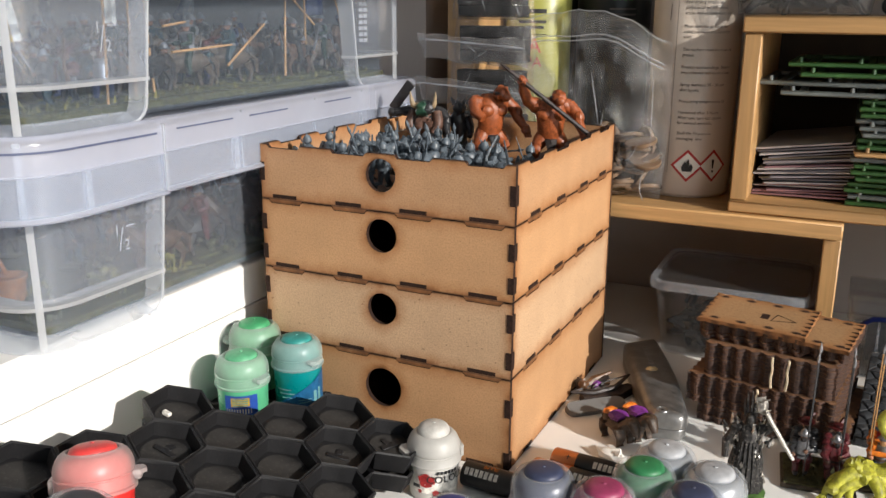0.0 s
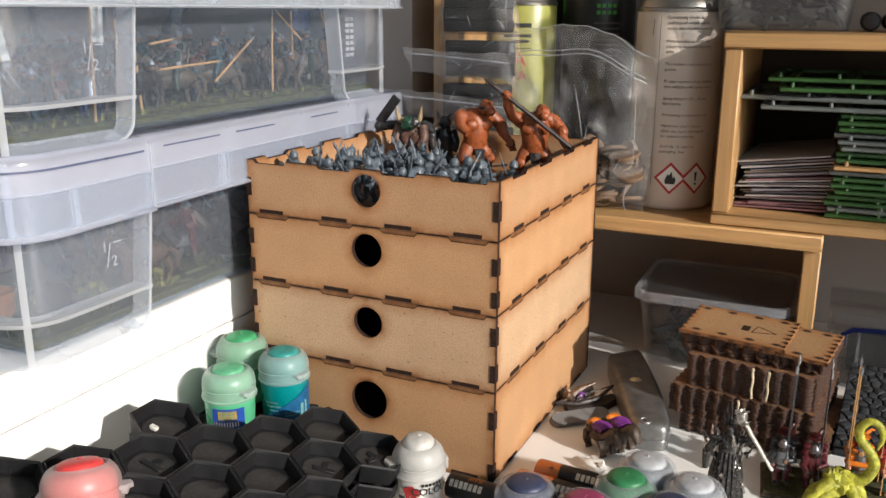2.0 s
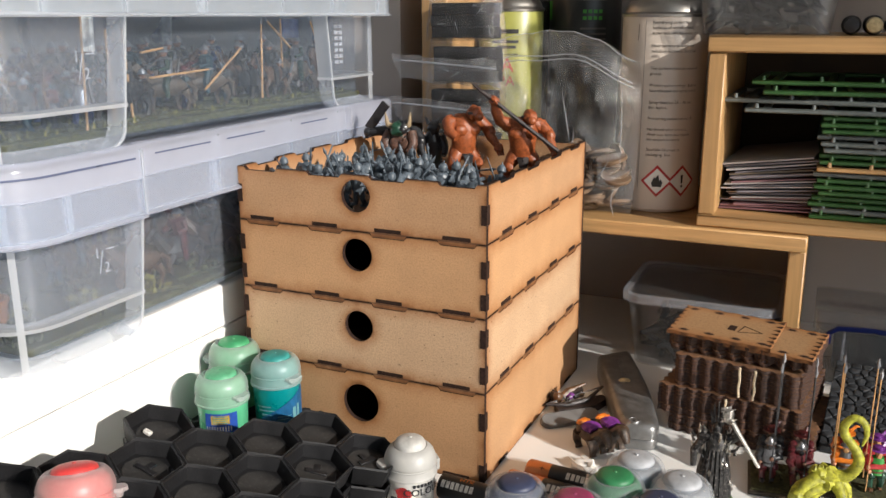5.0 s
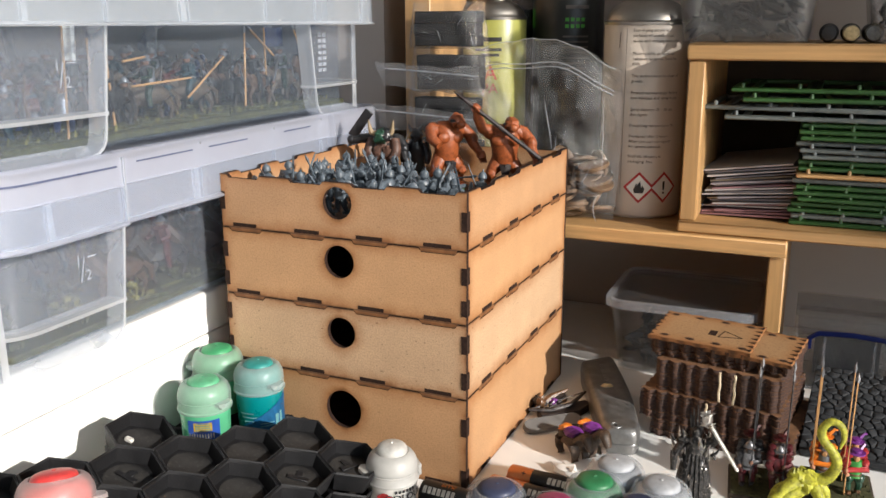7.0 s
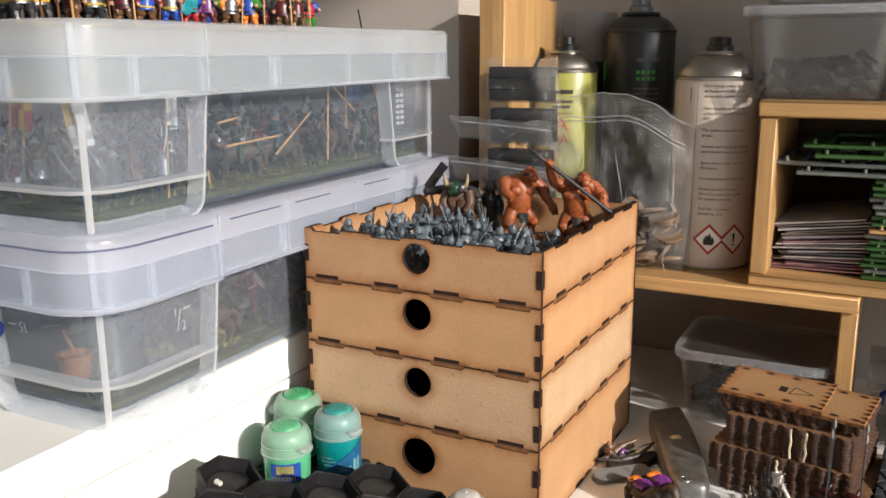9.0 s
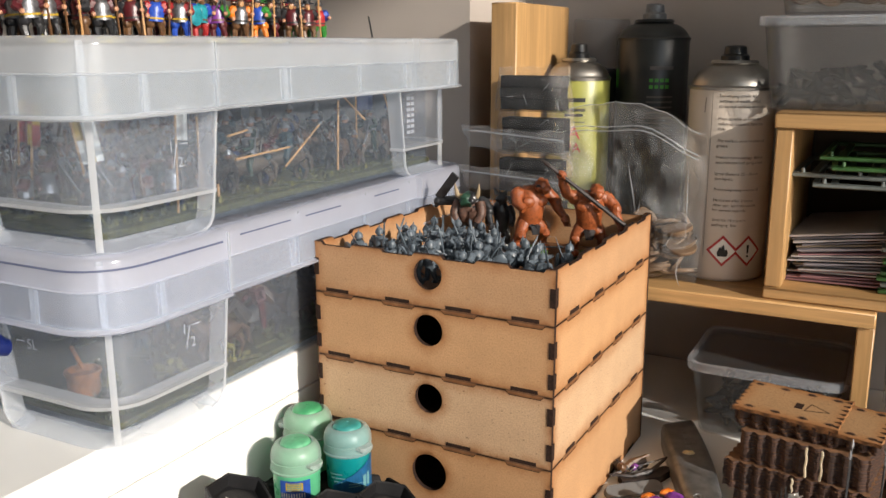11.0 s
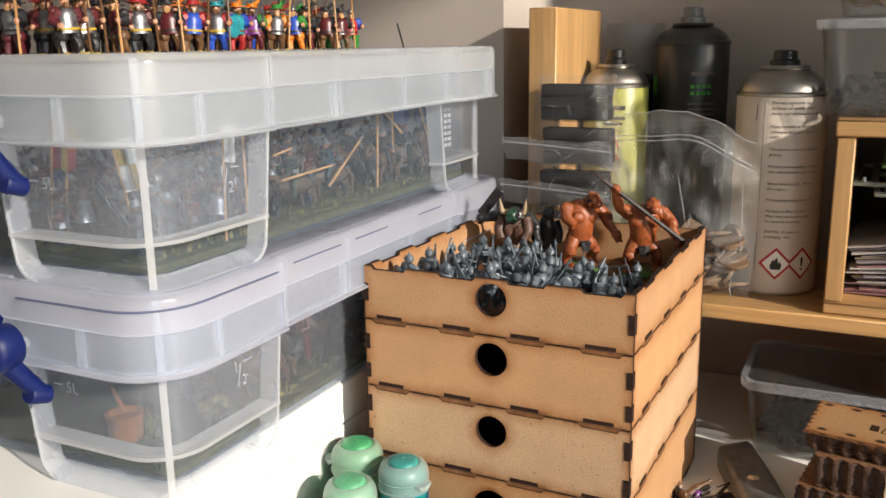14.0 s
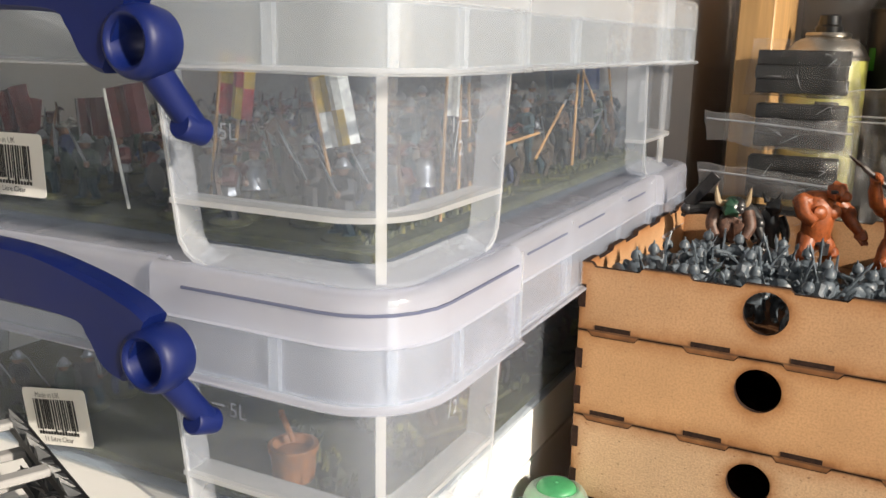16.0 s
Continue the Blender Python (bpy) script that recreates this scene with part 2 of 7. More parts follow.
RACK_WOOD = plain("burnt_ply_edge", (0.040, 0.017, 0.010), 0.65, var=0.6, coarse=250, dirt=(0.13, 0.065, 0.035), bump=0.5)
RACK_TOP = plain("scorched_ply_face", (0.17, 0.085, 0.04), 0.7, var=0.45, coarse=180, dirt=(0.06, 0.03, 0.015), bump=0.3)
STONE = plain("dark_cobble_paint", (0.020, 0.022, 0.025), 0.75, var=0.4, coarse=150, bump=0.7, dirt=(0.032, 0.034, 0.037))
WHITE_LABEL = plain("white_paper", (0.75, 0.74, 0.70), 0.6, var=0.05)
CAN_LABEL = plain("cream_can_label", (0.60, 0.52, 0.44), 0.42, var=0.06, coarse=20)
INK = plain("black_ink", (0.02, 0.02, 0.02), 0.6, var=0.1)
GREY_INK = plain("grey_ink", (0.10, 0.085, 0.075), 0.6, var=0.1)
RED_INK = plain("red_ink", (0.42, 0.03, 0.03), 0.6, var=0.1)
BLACK_PLASTIC = plain("black_plastic", (0.012, 0.012, 0.012), 0.35)
COPPER = plain("battery_copper", (0.55, 0.20, 0.07), 0.3, 0.7, var=0.12)
YELLOW_CAN = plain("yellow_can_paint", (0.31, 0.31, 0.075), 0.35, var=0.12, coarse=30)
DARK_CAN = plain("black_can_paint", (0.015, 0.016, 0.015), 0.35)
GREEN_INK = plain("green_print", (0.06, 0.30, 0.03), 0.5)
GREEN_FRAME = plain("green_sprue", (0.024, 0.078, 0.016), 0.45, var=0.25)
GREY_FRAME = plain("grey_sprue", (0.11, 0.125, 0.12), 0.45, var=0.25)
CARD = [plain("card_" + n, c, 0.6, var=0.1) for n, c in (("lilac", (0.20, 0.18, 0.20)), ("pale", (0.36, 0.34, 0.34)), ("rose", (0.24, 0.12, 0.13)), ("buff", (0.18, 0.14, 0.10)))]
DARK_BITS = plain("dark_plastic_bits", (0.009, 0.009, 0.010), 0.75, var=0.4, coarse=200, spec=0.2)
STRING = plain("rubber_band", (0.66, 0.55, 0.38), 0.6)

# mesh building


def smooth_path(pts, rad, n=4):
    """Catmull-Rom curve through the points, with the radii eased along it."""
    P, out, rr = [Vector(p) for p in pts], [], []
    for i in range(len(P) - 1):
        a, b, c, d = P[max(i - 1, 0)], P[i], P[i + 1], P[min(i + 2, len(P) - 1)]
        for k in range(n):
            u = k / n
            out.append(0.5 * ((2 * b) + (c - a) * u + (2 * a - 5 * b + 4 * c - d) * u * u + (3 * b - a - 3 * c + d) * u ** 3))
            rr.append(rad[i] + (rad[i + 1] - rad[i]) * u)
    return out + [P[-1]], rr + [rad[-1]]


class Mesh:
    def __init__(self):
        self.v, self.f, self.m = [], [], []
        self.t = Matrix.Identity(4)

    def add(self, verts, faces, mi=0):
        n = len(self.v)
        self.v += [self.t @ Vector(p) for p in verts]
        self.f += [tuple(n + i for i in f) for f in faces]
        self.m += [mi] * len(faces)
        return self

    def box(self, x0, x1, y0, y1, z0, z1, mi=0, bev=0.0):
        if not bev:
            return self.add([(x, y, z) for x in (x0, x1) for y in (y0, y1) for z in (z0, z1)],
                            [(0, 1, 3, 2), (4, 6, 7, 5), (0, 4, 5, 1), (2, 3, 7, 6), (0, 2, 6, 4), (1, 5, 7, 3)], mi)
        bm = bmesh.new()
        c, h = ((x0 + x1) / 2, (y0 + y1) / 2, (z0 + z1) / 2), ((x1 - x0) / 2, (y1 - y0) / 2, (z1 - z0) / 2)
        b = min(bev, *(0.45 * k for k in h))
        for sx in (-1, 1):
            for sy in (-1, 1):
                for sz in (-1, 1):
                    for k in range(3):
                        e = [h[0] - b, h[1] - b, h[2] - b]
                        e[k] += b
                        bm.verts.new((c[0] + sx * e[0], c[1] + sy * e[1], c[2] + sz * e[2]))
        bmesh.ops.convex_hull(bm, input=bm.verts)
        return self.take(bm, mi)

    def take(self, bm, mi=0):
        bm.verts.index_update()
        self.add([v.co.copy() for v in bm.verts], [tuple(v.index for v in f.verts) for f in bm.faces], mi)
        bm.free()
        return self

    def lathe(self, profile, seg=24, c=(0, 0, 0), mi=0, caps=True):
        n, vs, fs = len(profile), [], []
        for k in range(seg):
            a = 2 * math.pi * k / seg
            vs += [(c[0] + r * math.cos(a), c[1] + r * math.sin(a), c[2] + z) for r, z in profile]
        for k in range(seg):
            j = (k + 1) % seg
            fs += [(k * n + i, j * n + i, j * n + i + 1, k * n + i + 1) for i in range(n - 1)]
        if caps:
            fs.append(tuple(k * n for k in reversed(range(seg))))
            fs.append(tuple(k * n + n - 1 for k in range(seg)))
        return self.add(vs, fs, mi)

    def tube(self, pts, rad, seg=8, mi=0, flat=1.0):
        pts = [Vector(p) for p in pts]
        rad = rad if isinstance(rad, (list, tuple)) else [rad] * len(pts)
        vs, fs = [], []
        up = Vector((0, 0, 1))
        d0 = (pts[1] - pts[0]).normalized()
        if abs(d0.dot(up)) > 0.9:
            up = Vector((0, 1, 0))
        for i, p in enumerate(pts):
            d = (pts[min(i + 1, len(pts) - 1)] - pts[max(i - 1, 0)]).normalized()
            s = d.cross(up).normalized()
            up = s.cross(d).normalized()
            for k in range(seg):
                a = 2 * math.pi * k / seg
                vs.append(p + rad[i] * (math.cos(a) * s + flat * math.sin(a) * up))
        for i in range(len(pts) - 1):
            for k in range(seg):
                j = (k + 1) % seg
                fs.append((i * seg + k, i * seg + j, (i + 1) * seg + j, (i + 1) * seg + k))
        fs.append(tuple(reversed(range(seg))))
        fs.append(tuple((len(pts) - 1) * seg + k for k in range(seg)))
        return self.add(vs, fs, mi)

    def ball(self, c, r, seg=8, rings=5, mi=0, lump=0.0, seed=0):
        r = r if isinstance(r, (list, tuple)) else (r, r, r)
        vs = [(c[0], c[1], c[2] + r[2])]
        for i in range(1, rings):
            p = math.pi * i / rings
            for k in range(seg):
                a = 2 * math.pi * k / seg
                u = Vector((math.sin(p) * math.cos(a), math.sin(p) * math.sin(a), math.cos(p)))
                g = 1 + lump * noise.noise(u * 2.3 + Vector((seed, 0, 0)))
                vs.append((c[0] + r[0] * u.x * g, c[1] + r[1] * u.y * g, c[2] + r[2] * u.z * g))
        vs.append((c[0], c[1], c[2] - r[2]))
        fs = [(0, 1 + k, 1 + (k + 1) % seg) for k in range(seg)]
        for i in range(rings - 2):
            for k in range(seg):
                j = (k + 1) % seg
                fs.append((1 + i * seg + k, 1 + (i + 1) * seg + k, 1 + (i + 1) * seg + j, 1 + i * seg + j))
        n = len(vs) - 1
        fs += [(n, n - seg + (k + 1) % seg, n - seg + k) for k in range(seg)]
        return self.add(vs, fs, mi)

    def prism(self, outline, z0, z1, mi=0, taper=1.0):
        n = len(outline)
        cx, cy = sum(p[0] for p in outline) / n, sum(p[1] for p in outline) / n
        vs = [(x, y, z0) for x, y in outline] + [(cx + (x - cx) * taper, cy + (y - cy) * taper, z1) for x, y in outline]
        fs = [tuple(reversed(range(n))), tuple(range(n, 2 * n))] + [(i, (i + 1) % n, n + (i + 1) % n, n + i) for i in range(n)]
        return self.add(vs, fs, mi)

    def wall(self, pts, thick, z0, z1, mi=0, closed=False, flare=0.0):
        """An upright wall of that thickness along a plan line; thick goes to the left of the line's way."""
        n = len(pts)
        P = [Vector((p[0], p[1])) for p in pts]
        off = []
        for i in range(n):
            a = P[(i - 1) % n] if closed or i > 0 else P[i]
            b = P[(i + 1) % n] if closed or i < n - 1 else P[i]
            d = (b - a).normalized()
            off.append(Vector((-d.y, d.x)))
        vs, fs = [], []
        for p, o in zip(P, off):
            q0, q1 = p, p - o * flare
            vs += [(*q0, z0), (*(q0 + o * thick), z0), (*(q1 + o * thick), z1), (*q1, z1)]
        for i in range(n if closed else n - 1):
            a, b = 4 * i, 4 * ((i + 1) % n)
            fs += [(a + k, b + k, b + (k + 1) % 4, a + (k + 1) % 4) for k in range(4)]
        if not closed:
            fs += [(3, 2, 1, 0), tuple(4 * (n - 1) + k for k in range(4))]
        return self.add(vs, fs, mi)


def build(name, mesh, mats, parent=None, label="", category="", group="", kind="", at=None, sharp=38):
    me = bpy.data.meshes.new(name)
    me.from_pydata(mesh.v, [], mesh.f)
    mats = mats if isinstance(mats, (list, tuple)) else [mats]
    for m in mats:
        me.materials.append(m)
    me.polygons.foreach_set("material_index", mesh.m)
    me.polygons.foreach_set("use_smooth", [True] * len(mesh.f))
    me.set_sharp_from_angle(angle=radians(sharp))
    bm = bmesh.new()
    bm.from_mesh(me)
    bmesh.ops.recalc_face_normals(bm, faces=bm.faces)
    bm.to_mesh(me)
    bm.free()
    ob = new(name, me)
    if at is not None:
        ob.matrix_world = at
    if parent:
        ob.parent = parent
    return tagged(ob, label, category, group, kind)


def thing(name, label, category, at, group=""):
    ob = new(name)
    ob.empty_display_size = 0.01
    ob.matrix_world = at
    return tagged(ob, label, category, group)


def text_mesh(body, size, align="LEFT"):
    cu = bpy.data.curves.new("text", "FONT")
    cu.body, cu.size, cu.align_x, cu.resolution_u = body, size, align, 2
    tmp = bpy.data.objects.new("text", cu)
    scene.collection.objects.link(tmp)
    me = tmp.evaluated_get(bpy.context.evaluated_depsgraph_get()).to_mesh()
    vs, fs = [v.co.copy() for v in me.vertices], [tuple(p.vertices) for p in me.polygons]
    bpy.data.objects.remove(tmp)
    bpy.data.curves.remove(cu)
    return vs, fs


def written(mesh, body, size, place, mi=0, align="LEFT"):
    """Adds flat lettering; place maps a point of the text's plane to the world."""
    vs, fs = text_mesh(body, size, align)
    return mesh.add([place(v.x, v.y) for v in vs], fs, mi)


def around(cx, cy, r):
    """Maps (arc length from the front, height) onto an upright cylinder, front towards -y."""
    return lambda x, z: (cx + r * math.sin(x / r), cy - r * math.cos(x / r), z)


DESK, LEDGE = 0.005, 0.104

# the room
def slab(name, *b, mat, label="", category="", bev=0.0):
    return build(name, Mesh().box(*b, bev=bev), mat, kind="structure", label=label, category=category)

slab("floor", -1.3, 2.2, -2.4, 1.1, -0.80, -0.75, mat=FLOOR_MAT, label="brown carpeted floor of the room", category="floor")
slab("ceiling", -1.3, 2.2, -2.4, 1.1, 2.05, 2.10, mat=WHITE_PAINT, label="plain white painted ceiling of the room", category="ceiling")
slab("wall_north", -0.326, 2.2, 0.865, 1.0, -0.75, 2.05, mat=TAUPE, label="taupe painted back wall behind the bamboo shelf", category="wall")
slab("wall_corner", -1.3, -0.326, 0.72, 1.0, -0.75, 2.05, mat=TAUPE, label="taupe painted wall return beside the storage bins", category="wall")
slab("wall_west", -1.3, -1.1, -2.4, 0.72, -0.75, 2.05, mat=PALE_WALL, label="pale painted side wall of the room", category="wall")
slab("wall_south", -1.3, 2.2, -2.6, -2.4, -0.75, 2.05, mat=PALE_WALL, label="pale painted wall opposite the desk", category="wall")
# out of view; opening's top kept low to shade the west wall
east = Mesh()
east.box(2.0, 2.2, -2.4, 0.865, -0.75, 0.02).box(2.0, 2.2, -2.4, 0.865, 1.50, 2.05).box(2.0, 2.2, -2.4, -2.2, 0.02, 1.50).box(2.0, 2.2, 0.03, 0.865, 0.02, 1.50)
build("wall_east", east, PALE_WALL, kind="structure", label="pale painted wall with a wide window opening", category="wall")
slab("desk_top", -0.345, 1.5, -0.25, 0.862, DESK - 0.03, DESK, mat=WHITE_TOP, label="white laminate desk top covered with hobby things", category="desk", bev=0.002)
slab("ledge", -1.1, -0.345, -0.6, 0.718, 0.0742, LEDGE, mat=WHITE_PAINT, label="white painted ledge carrying the storage bins", category="ledge", bev=0.0015)
slab("ledge_front", -1.1, -0.3452, -0.6, 0.717, -0.75, 0.0740, mat=WHITE_PAINT, label="white painted panel under the ledge", category="panel", bev=0.0008)

# bamboo shelf: two boards, a box and an upright panel
SHELF = 0.125
shelf = thing("bamboo_shelf", "light bamboo desk shelf with a square compartment and open space below", "shelf", pose(0, 0, 0))
build("lower_board", Mesh().box(-0.297, 0.013, 0.684, 0.862, 0.1135, SHELF, bev=0.0012), BAMBOO_X, shelf)
build("leg", Mesh().box(0.001, 0.013, 0.688, 0.86, DESK, 0.1132, bev=0.001), BAMBOO_Z, shelf)
build("leg", Mesh().box(-0.297, -0.285, 0.70, 0.86, DESK, 0.1132, bev=0.001), BAMBOO_Z, shelf)
# unseen end leg, added for support and to cut light under the shelf
build("leg", Mesh().box(0.408, 0.42, 0.692, 0.86, DESK, SHELF, bev=0.001), BAMBOO_Z, shelf)
build("box_floor", Mesh().box(-0.066, 0.42, 0.690, 0.862, SHELF + 0.0003, 0.1338, bev=0.0012), BAMBOO_X, shelf)
build("box_side", Mesh().box(-0.0655, -0.0535, 0.693, 0.862, 0.1341, 0.2525, bev=0.001), BAMBOO_Z, shelf)
build("box_side", Mesh().box(0.408, 0.42, 0.693, 0.862, 0.1341, 0.2525, bev=0.001), BAMBOO_Z, shelf)
build("box_top", Mesh().box(-0.067, 0.421, 0.691, 0.862, 0.2528, 0.2645, bev=0.0012), BAMBOO_X, shelf)
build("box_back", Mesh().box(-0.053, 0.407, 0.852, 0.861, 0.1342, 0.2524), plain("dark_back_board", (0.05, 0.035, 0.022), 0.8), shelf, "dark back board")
build("upright_panel", Mesh().box(-0.295, -0.272, 0.696, 0.822, SHELF + 0.0003, 0.3465, bev=0.001), BAMBOO_Z, shelf)

# fibreboard drawer tower
TW, TD, TH = 0.170, 0.198, 0.003
TOWER = pose(-0.2336, 0.5711, 0, 0, 0, -1.2)
SLOTS = (0.0175, 0.0635, 0.107, 0.1515)
SIDE_SLOTS = (0.0325, 0.0785, 0.1255, 0.1695)


def panel_outline(w, h, slots):
    lo, hi = [(0.0, 0.0)], [(w, h)]
    for s in slots:
        lo += [(s - 0.0125, 0.0), (s - 0.0105, -0.0026), (s + 0.0105, -0.0026), (s + 0.0125, 0.0)]
    for s in reversed(slots):
        hi += [(s + 0.0125, h), (s + 0.0105, h - 0.0023), (s - 0.0105, h - 0.0023), (s - 0.0125, h)]
    return lo + [(w, 0.0)] + hi + [(0.0, h)]


def panel(name, w, h, slots, mat, parent, m, hole=None, flat_bottom=False):
    """A cut board in its own x-z plane, its front at y = 0, with UVs in metres; edges take the scorched material."""
    bm = bmesh.new()
    pts = panel_outline(w, h, slots)
    if flat_bottom:
        pts = [(x, max(0.0, z)) for x, z in pts]
    loops = [pts]
    if hole:
        hx, hz, r = hole
        loops.append([(hx + r * math.cos(2 * math.pi * k / 40), hz + r * math.sin(2 * math.pi * k / 40)) for k in range(40)])
    edges = []
    for lp in loops:
        clean = [p for i, p in enumerate(lp) if (Vector(p) - Vector(lp[i - 1])).length > 1e-6]
        vs = [bm.verts.new((x, 0, z)) for x, z in clean]
        edges += [bm.edges.new((vs[i - 1], vs[i])) for i in range(len(vs))]
    bmesh.ops.triangle_fill(bm, use_beauty=True, edges=edges)
    front = list(bm.faces)
    ex = bmesh.ops.extrude_face_region(bm, geom=front)
    bmesh.ops.translate(bm, verts=[g for g in ex["geom"] if isinstance(g, bmesh.types.BMVert)], vec=(0, TH, 0))
    bmesh.ops.recalc_face_normals(bm, faces=bm.faces)
    uv = bm.loops.layers.uv.new("UVMap")
    for f in bm.faces:
        f.material_index = 1 if abs(f.normal.y) < 0.5 else 0
        for lp in f.loops:
            lp[uv].uv = (lp.vert.co.x, lp.vert.co.z)
    me = bpy.data.meshes.new(name)
    bm.to_mesh(me)
    bm.free()
    me.materials.append(mat)
    me.materials.append(BURNT)
    ob = new(name, me)
    ob.parent = parent
    ob.matrix_local = m
    return ob


TIERS = [  # bottom, height, hole height over bottom, hole radius, colour, coarse fibre, name
    (DESK, 0.0585, 0.0372, 0.0125, (0.49, 0.280, 0.138), 0.15, "tall"),
    (0.0635, 0.0465, 0.0300, 0.0098, (0.53, 0.350, 0.208), 1.0, "pale"),
    (0.1100, 0.0440, 0.0290, 0.0102, (0.50, 0.286, 0.141), 0.1, "plain"),
    (0.1540, 0.0345, 0.0212, 0.0098, (0.46, 0.266, 0.138), 0.15, "open"),
]
TIER_LABEL = {
    "tall": "tall laser-cut fibreboard drawer box with scorched edges, on the desk",
    "pale": "paler rough fibreboard drawer box with a round finger hole",
    "plain": "brown laser-cut fibreboard drawer box with a round finger hole",
    "open": "open-topped laser-cut fibreboard tray holding model soldiers",
}
FINGERS = {"tall": ((0.0345, 0.0457), (0.0010, 0.0120)), "pale": ((0.0285, 0.0395), (0.0060, 0.0165)), "plain": ((0.0240, 0.0340), (0.0050, 0.0145)), "open": ((0.0112, 0.0226),)}
for z0, h, hz, hr, col, coarse, tag in TIERS:
    ob = thing("drawer_box", TIER_LABEL[tag], "drawer box", TOWER @ pose(0, 0, z0), "stacked drawer boxes")
    hole = (0.0855, hz, hr)
    hh = h - 0.0007
    fm = board("board_front_" + tag, col, TW, hh, hole, coarse)
    sm = board("board_side_" + tag, tuple(c * 1.03 for c in col), TD - 2 * TH, hh, None, coarse, edge=0.0095)
    flat = tag == "tall"
    panel("front_panel", TW - 0.0006, hh, SLOTS, fm, ob, pose(-TW / 2 + 0.0003, -TD / 2, 0), hole, flat)
    panel("back_panel", TW - 0.0006, hh, SLOTS, fm, ob, pose(TW / 2 - 0.0003, TD / 2, 0, 0, 0, 180), None, flat)
    side = [s - TH for s in SIDE_SLOTS]
    panel("side_panel", TD - 2 * TH, hh, side, sm, ob, pose(TW / 2 - 0.0003, -TD / 2 + TH, 0, 0, 0, 90), None, flat)
    panel("side_panel", TD - 2 * TH, hh, side, sm, ob, pose(-TW / 2 + 0.0003, TD / 2 - TH, 0, 0, 0, -90), None, flat)
    floor_mesh = Mesh().box(-TW / 2 + 0.003, TW / 2 - 0.003, -TD / 2 + 0.003, TD / 2 - 0.003, 0.0004, 0.003)
    build("bottom_panel", floor_mesh, sm, ob)
    for s in SLOTS:
        for y in (-TD / 2 - 0.0003, TD / 2 - 0.0028):
            build("tab", Mesh().box(s - TW / 2 - 0.0088, s - TW / 2 + 0.0088, y, y + 0.0031, 0.0006, 0.0029), BURNT, ob)
    for s in SIDE_SLOTS:
        for x in (-TW / 2 - 0.0001, TW / 2 - 0.0031):
            build("tab", Mesh().box(x, x + 0.0032, s - TD / 2 - 0.0075, s - TD / 2 + 0.0075, 0.0006, 0.0029), BURNT, ob)
    # finger joints at the corners
    for za, zb in FINGERS[tag]:
        for sx in (-1, 1):
            x = sx * (TW / 2 - 0.0015)
            build("finger_joint", Mesh().box(x - 0.0018, x + 0.0018, -TD / 2 - 0.0004, -TD / 2 + 0.004, za, zb), BURNT, ob)


def rounded(hx, hy, r, n=5, cx=0.0, cy=0.0):
    pts = []
    for sx, sy, a0 in ((1, 1, 0), (-1, 1, 90), (-1, -1, 180), (1, -1, 270)):
        for k in range(n + 1):
            a = radians(a0 + 90 * k / n)
            pts.append((cx + sx * (hx - r) + r * math.cos(a), cy + sy * (hy - r) + r * math.sin(a)))
    return pts


# translucent storage bins
WALL_IN, BEND, BIN_UP = 0.0200, 0.012, 0.2095
BHX, BHY = 0.165, 0.201


def bin_plan(inset, rec, r, bbx=0.110, bby=0.108):
    """Plan of a bin: four square corner blocks standing proud of recessed middle walls."""
    X, Y = BHX - inset, BHY - inset
    bx, by = BHX - bbx, BHY - bby
    q = [(X - rec, by), (X, by + 0.002)]
    q += [(X - r + r * math.cos(radians(a)), Y - r + r * math.sin(radians(a))) for a in range(0, 91, 15)]
    q += [(bx + 0.002, Y), (bx, Y - rec)]
    full = []
    for sx, sy in ((1, 1), (-1, 1), (-1, -1), (1, -1)):
        part_pts = [(sx * x, sy * y) for x, y in q]
        full += part_pts if sx * sy > 0 else list(reversed(part_pts))
    return full, q


def corner_strip(mesh, q, sx, sy, out, thick, z0, z1, mi=0, lo=1, hi=None):
    pts = [(sx * x, sy * y) for x, y in q[lo:hi if hi else len(q) - 1]]
    if sx * sy < 0:
        pts = list(reversed(pts))
    grown = []
    for i, p in enumerate(pts):
        a, b = Vector(pts[max(i - 1, 0)]), Vector(pts[min(i + 1, len(pts) - 1)])
        d = (b - a).normalized()
        grown.append((p[0] + d.y * out, p[1] - d.x * out))
    return mesh.wall(grown, thick, z0, z1, mi)


def corner_slope(mesh, q, sx, sy, depth, z_out, z_in, thick, lo=1):
    """A sloping band round a corner block, from its outer foot up to the recessed wall."""
    pts = [(sx * x, sy * y) for x, y in q[lo:len(q) - 1]]
    if sx * sy < 0:
        pts = list(reversed(pts))
    vs, fs = [], []
    for i, p in enumerate(pts):
        a, b = Vector(pts[max(i - 1, 0)]), Vector(pts[min(i + 1, len(pts) - 1)])
        d = (b - a).normalized()
        g = (p[0] - d.y * depth, p[1] + d.x * depth)
        m = (p[0] - d.y * depth * 0.35, p[1] + d.x * depth * 0.35)
        zm = z_out + (z_in - z_out) * 0.2
        vs += [(*p, z_out), (*m, zm), (*g, z_in), (*g, z_in - thick), (*m, zm - thick), (*p, z_out - thick)]
    for i in range(len(pts) - 1):
        fs += [(6 * i + k, 6 * i + 6 + k, 6 * i + 6 + (k + 1) % 6, 6 * i + (k + 1) % 6) for k in range(6)]
    fs += [(5, 4, 3, 2, 1, 0), tuple(6 * (len(pts) - 1) + k for k in range(6))]
    return mesh.add(vs, fs)


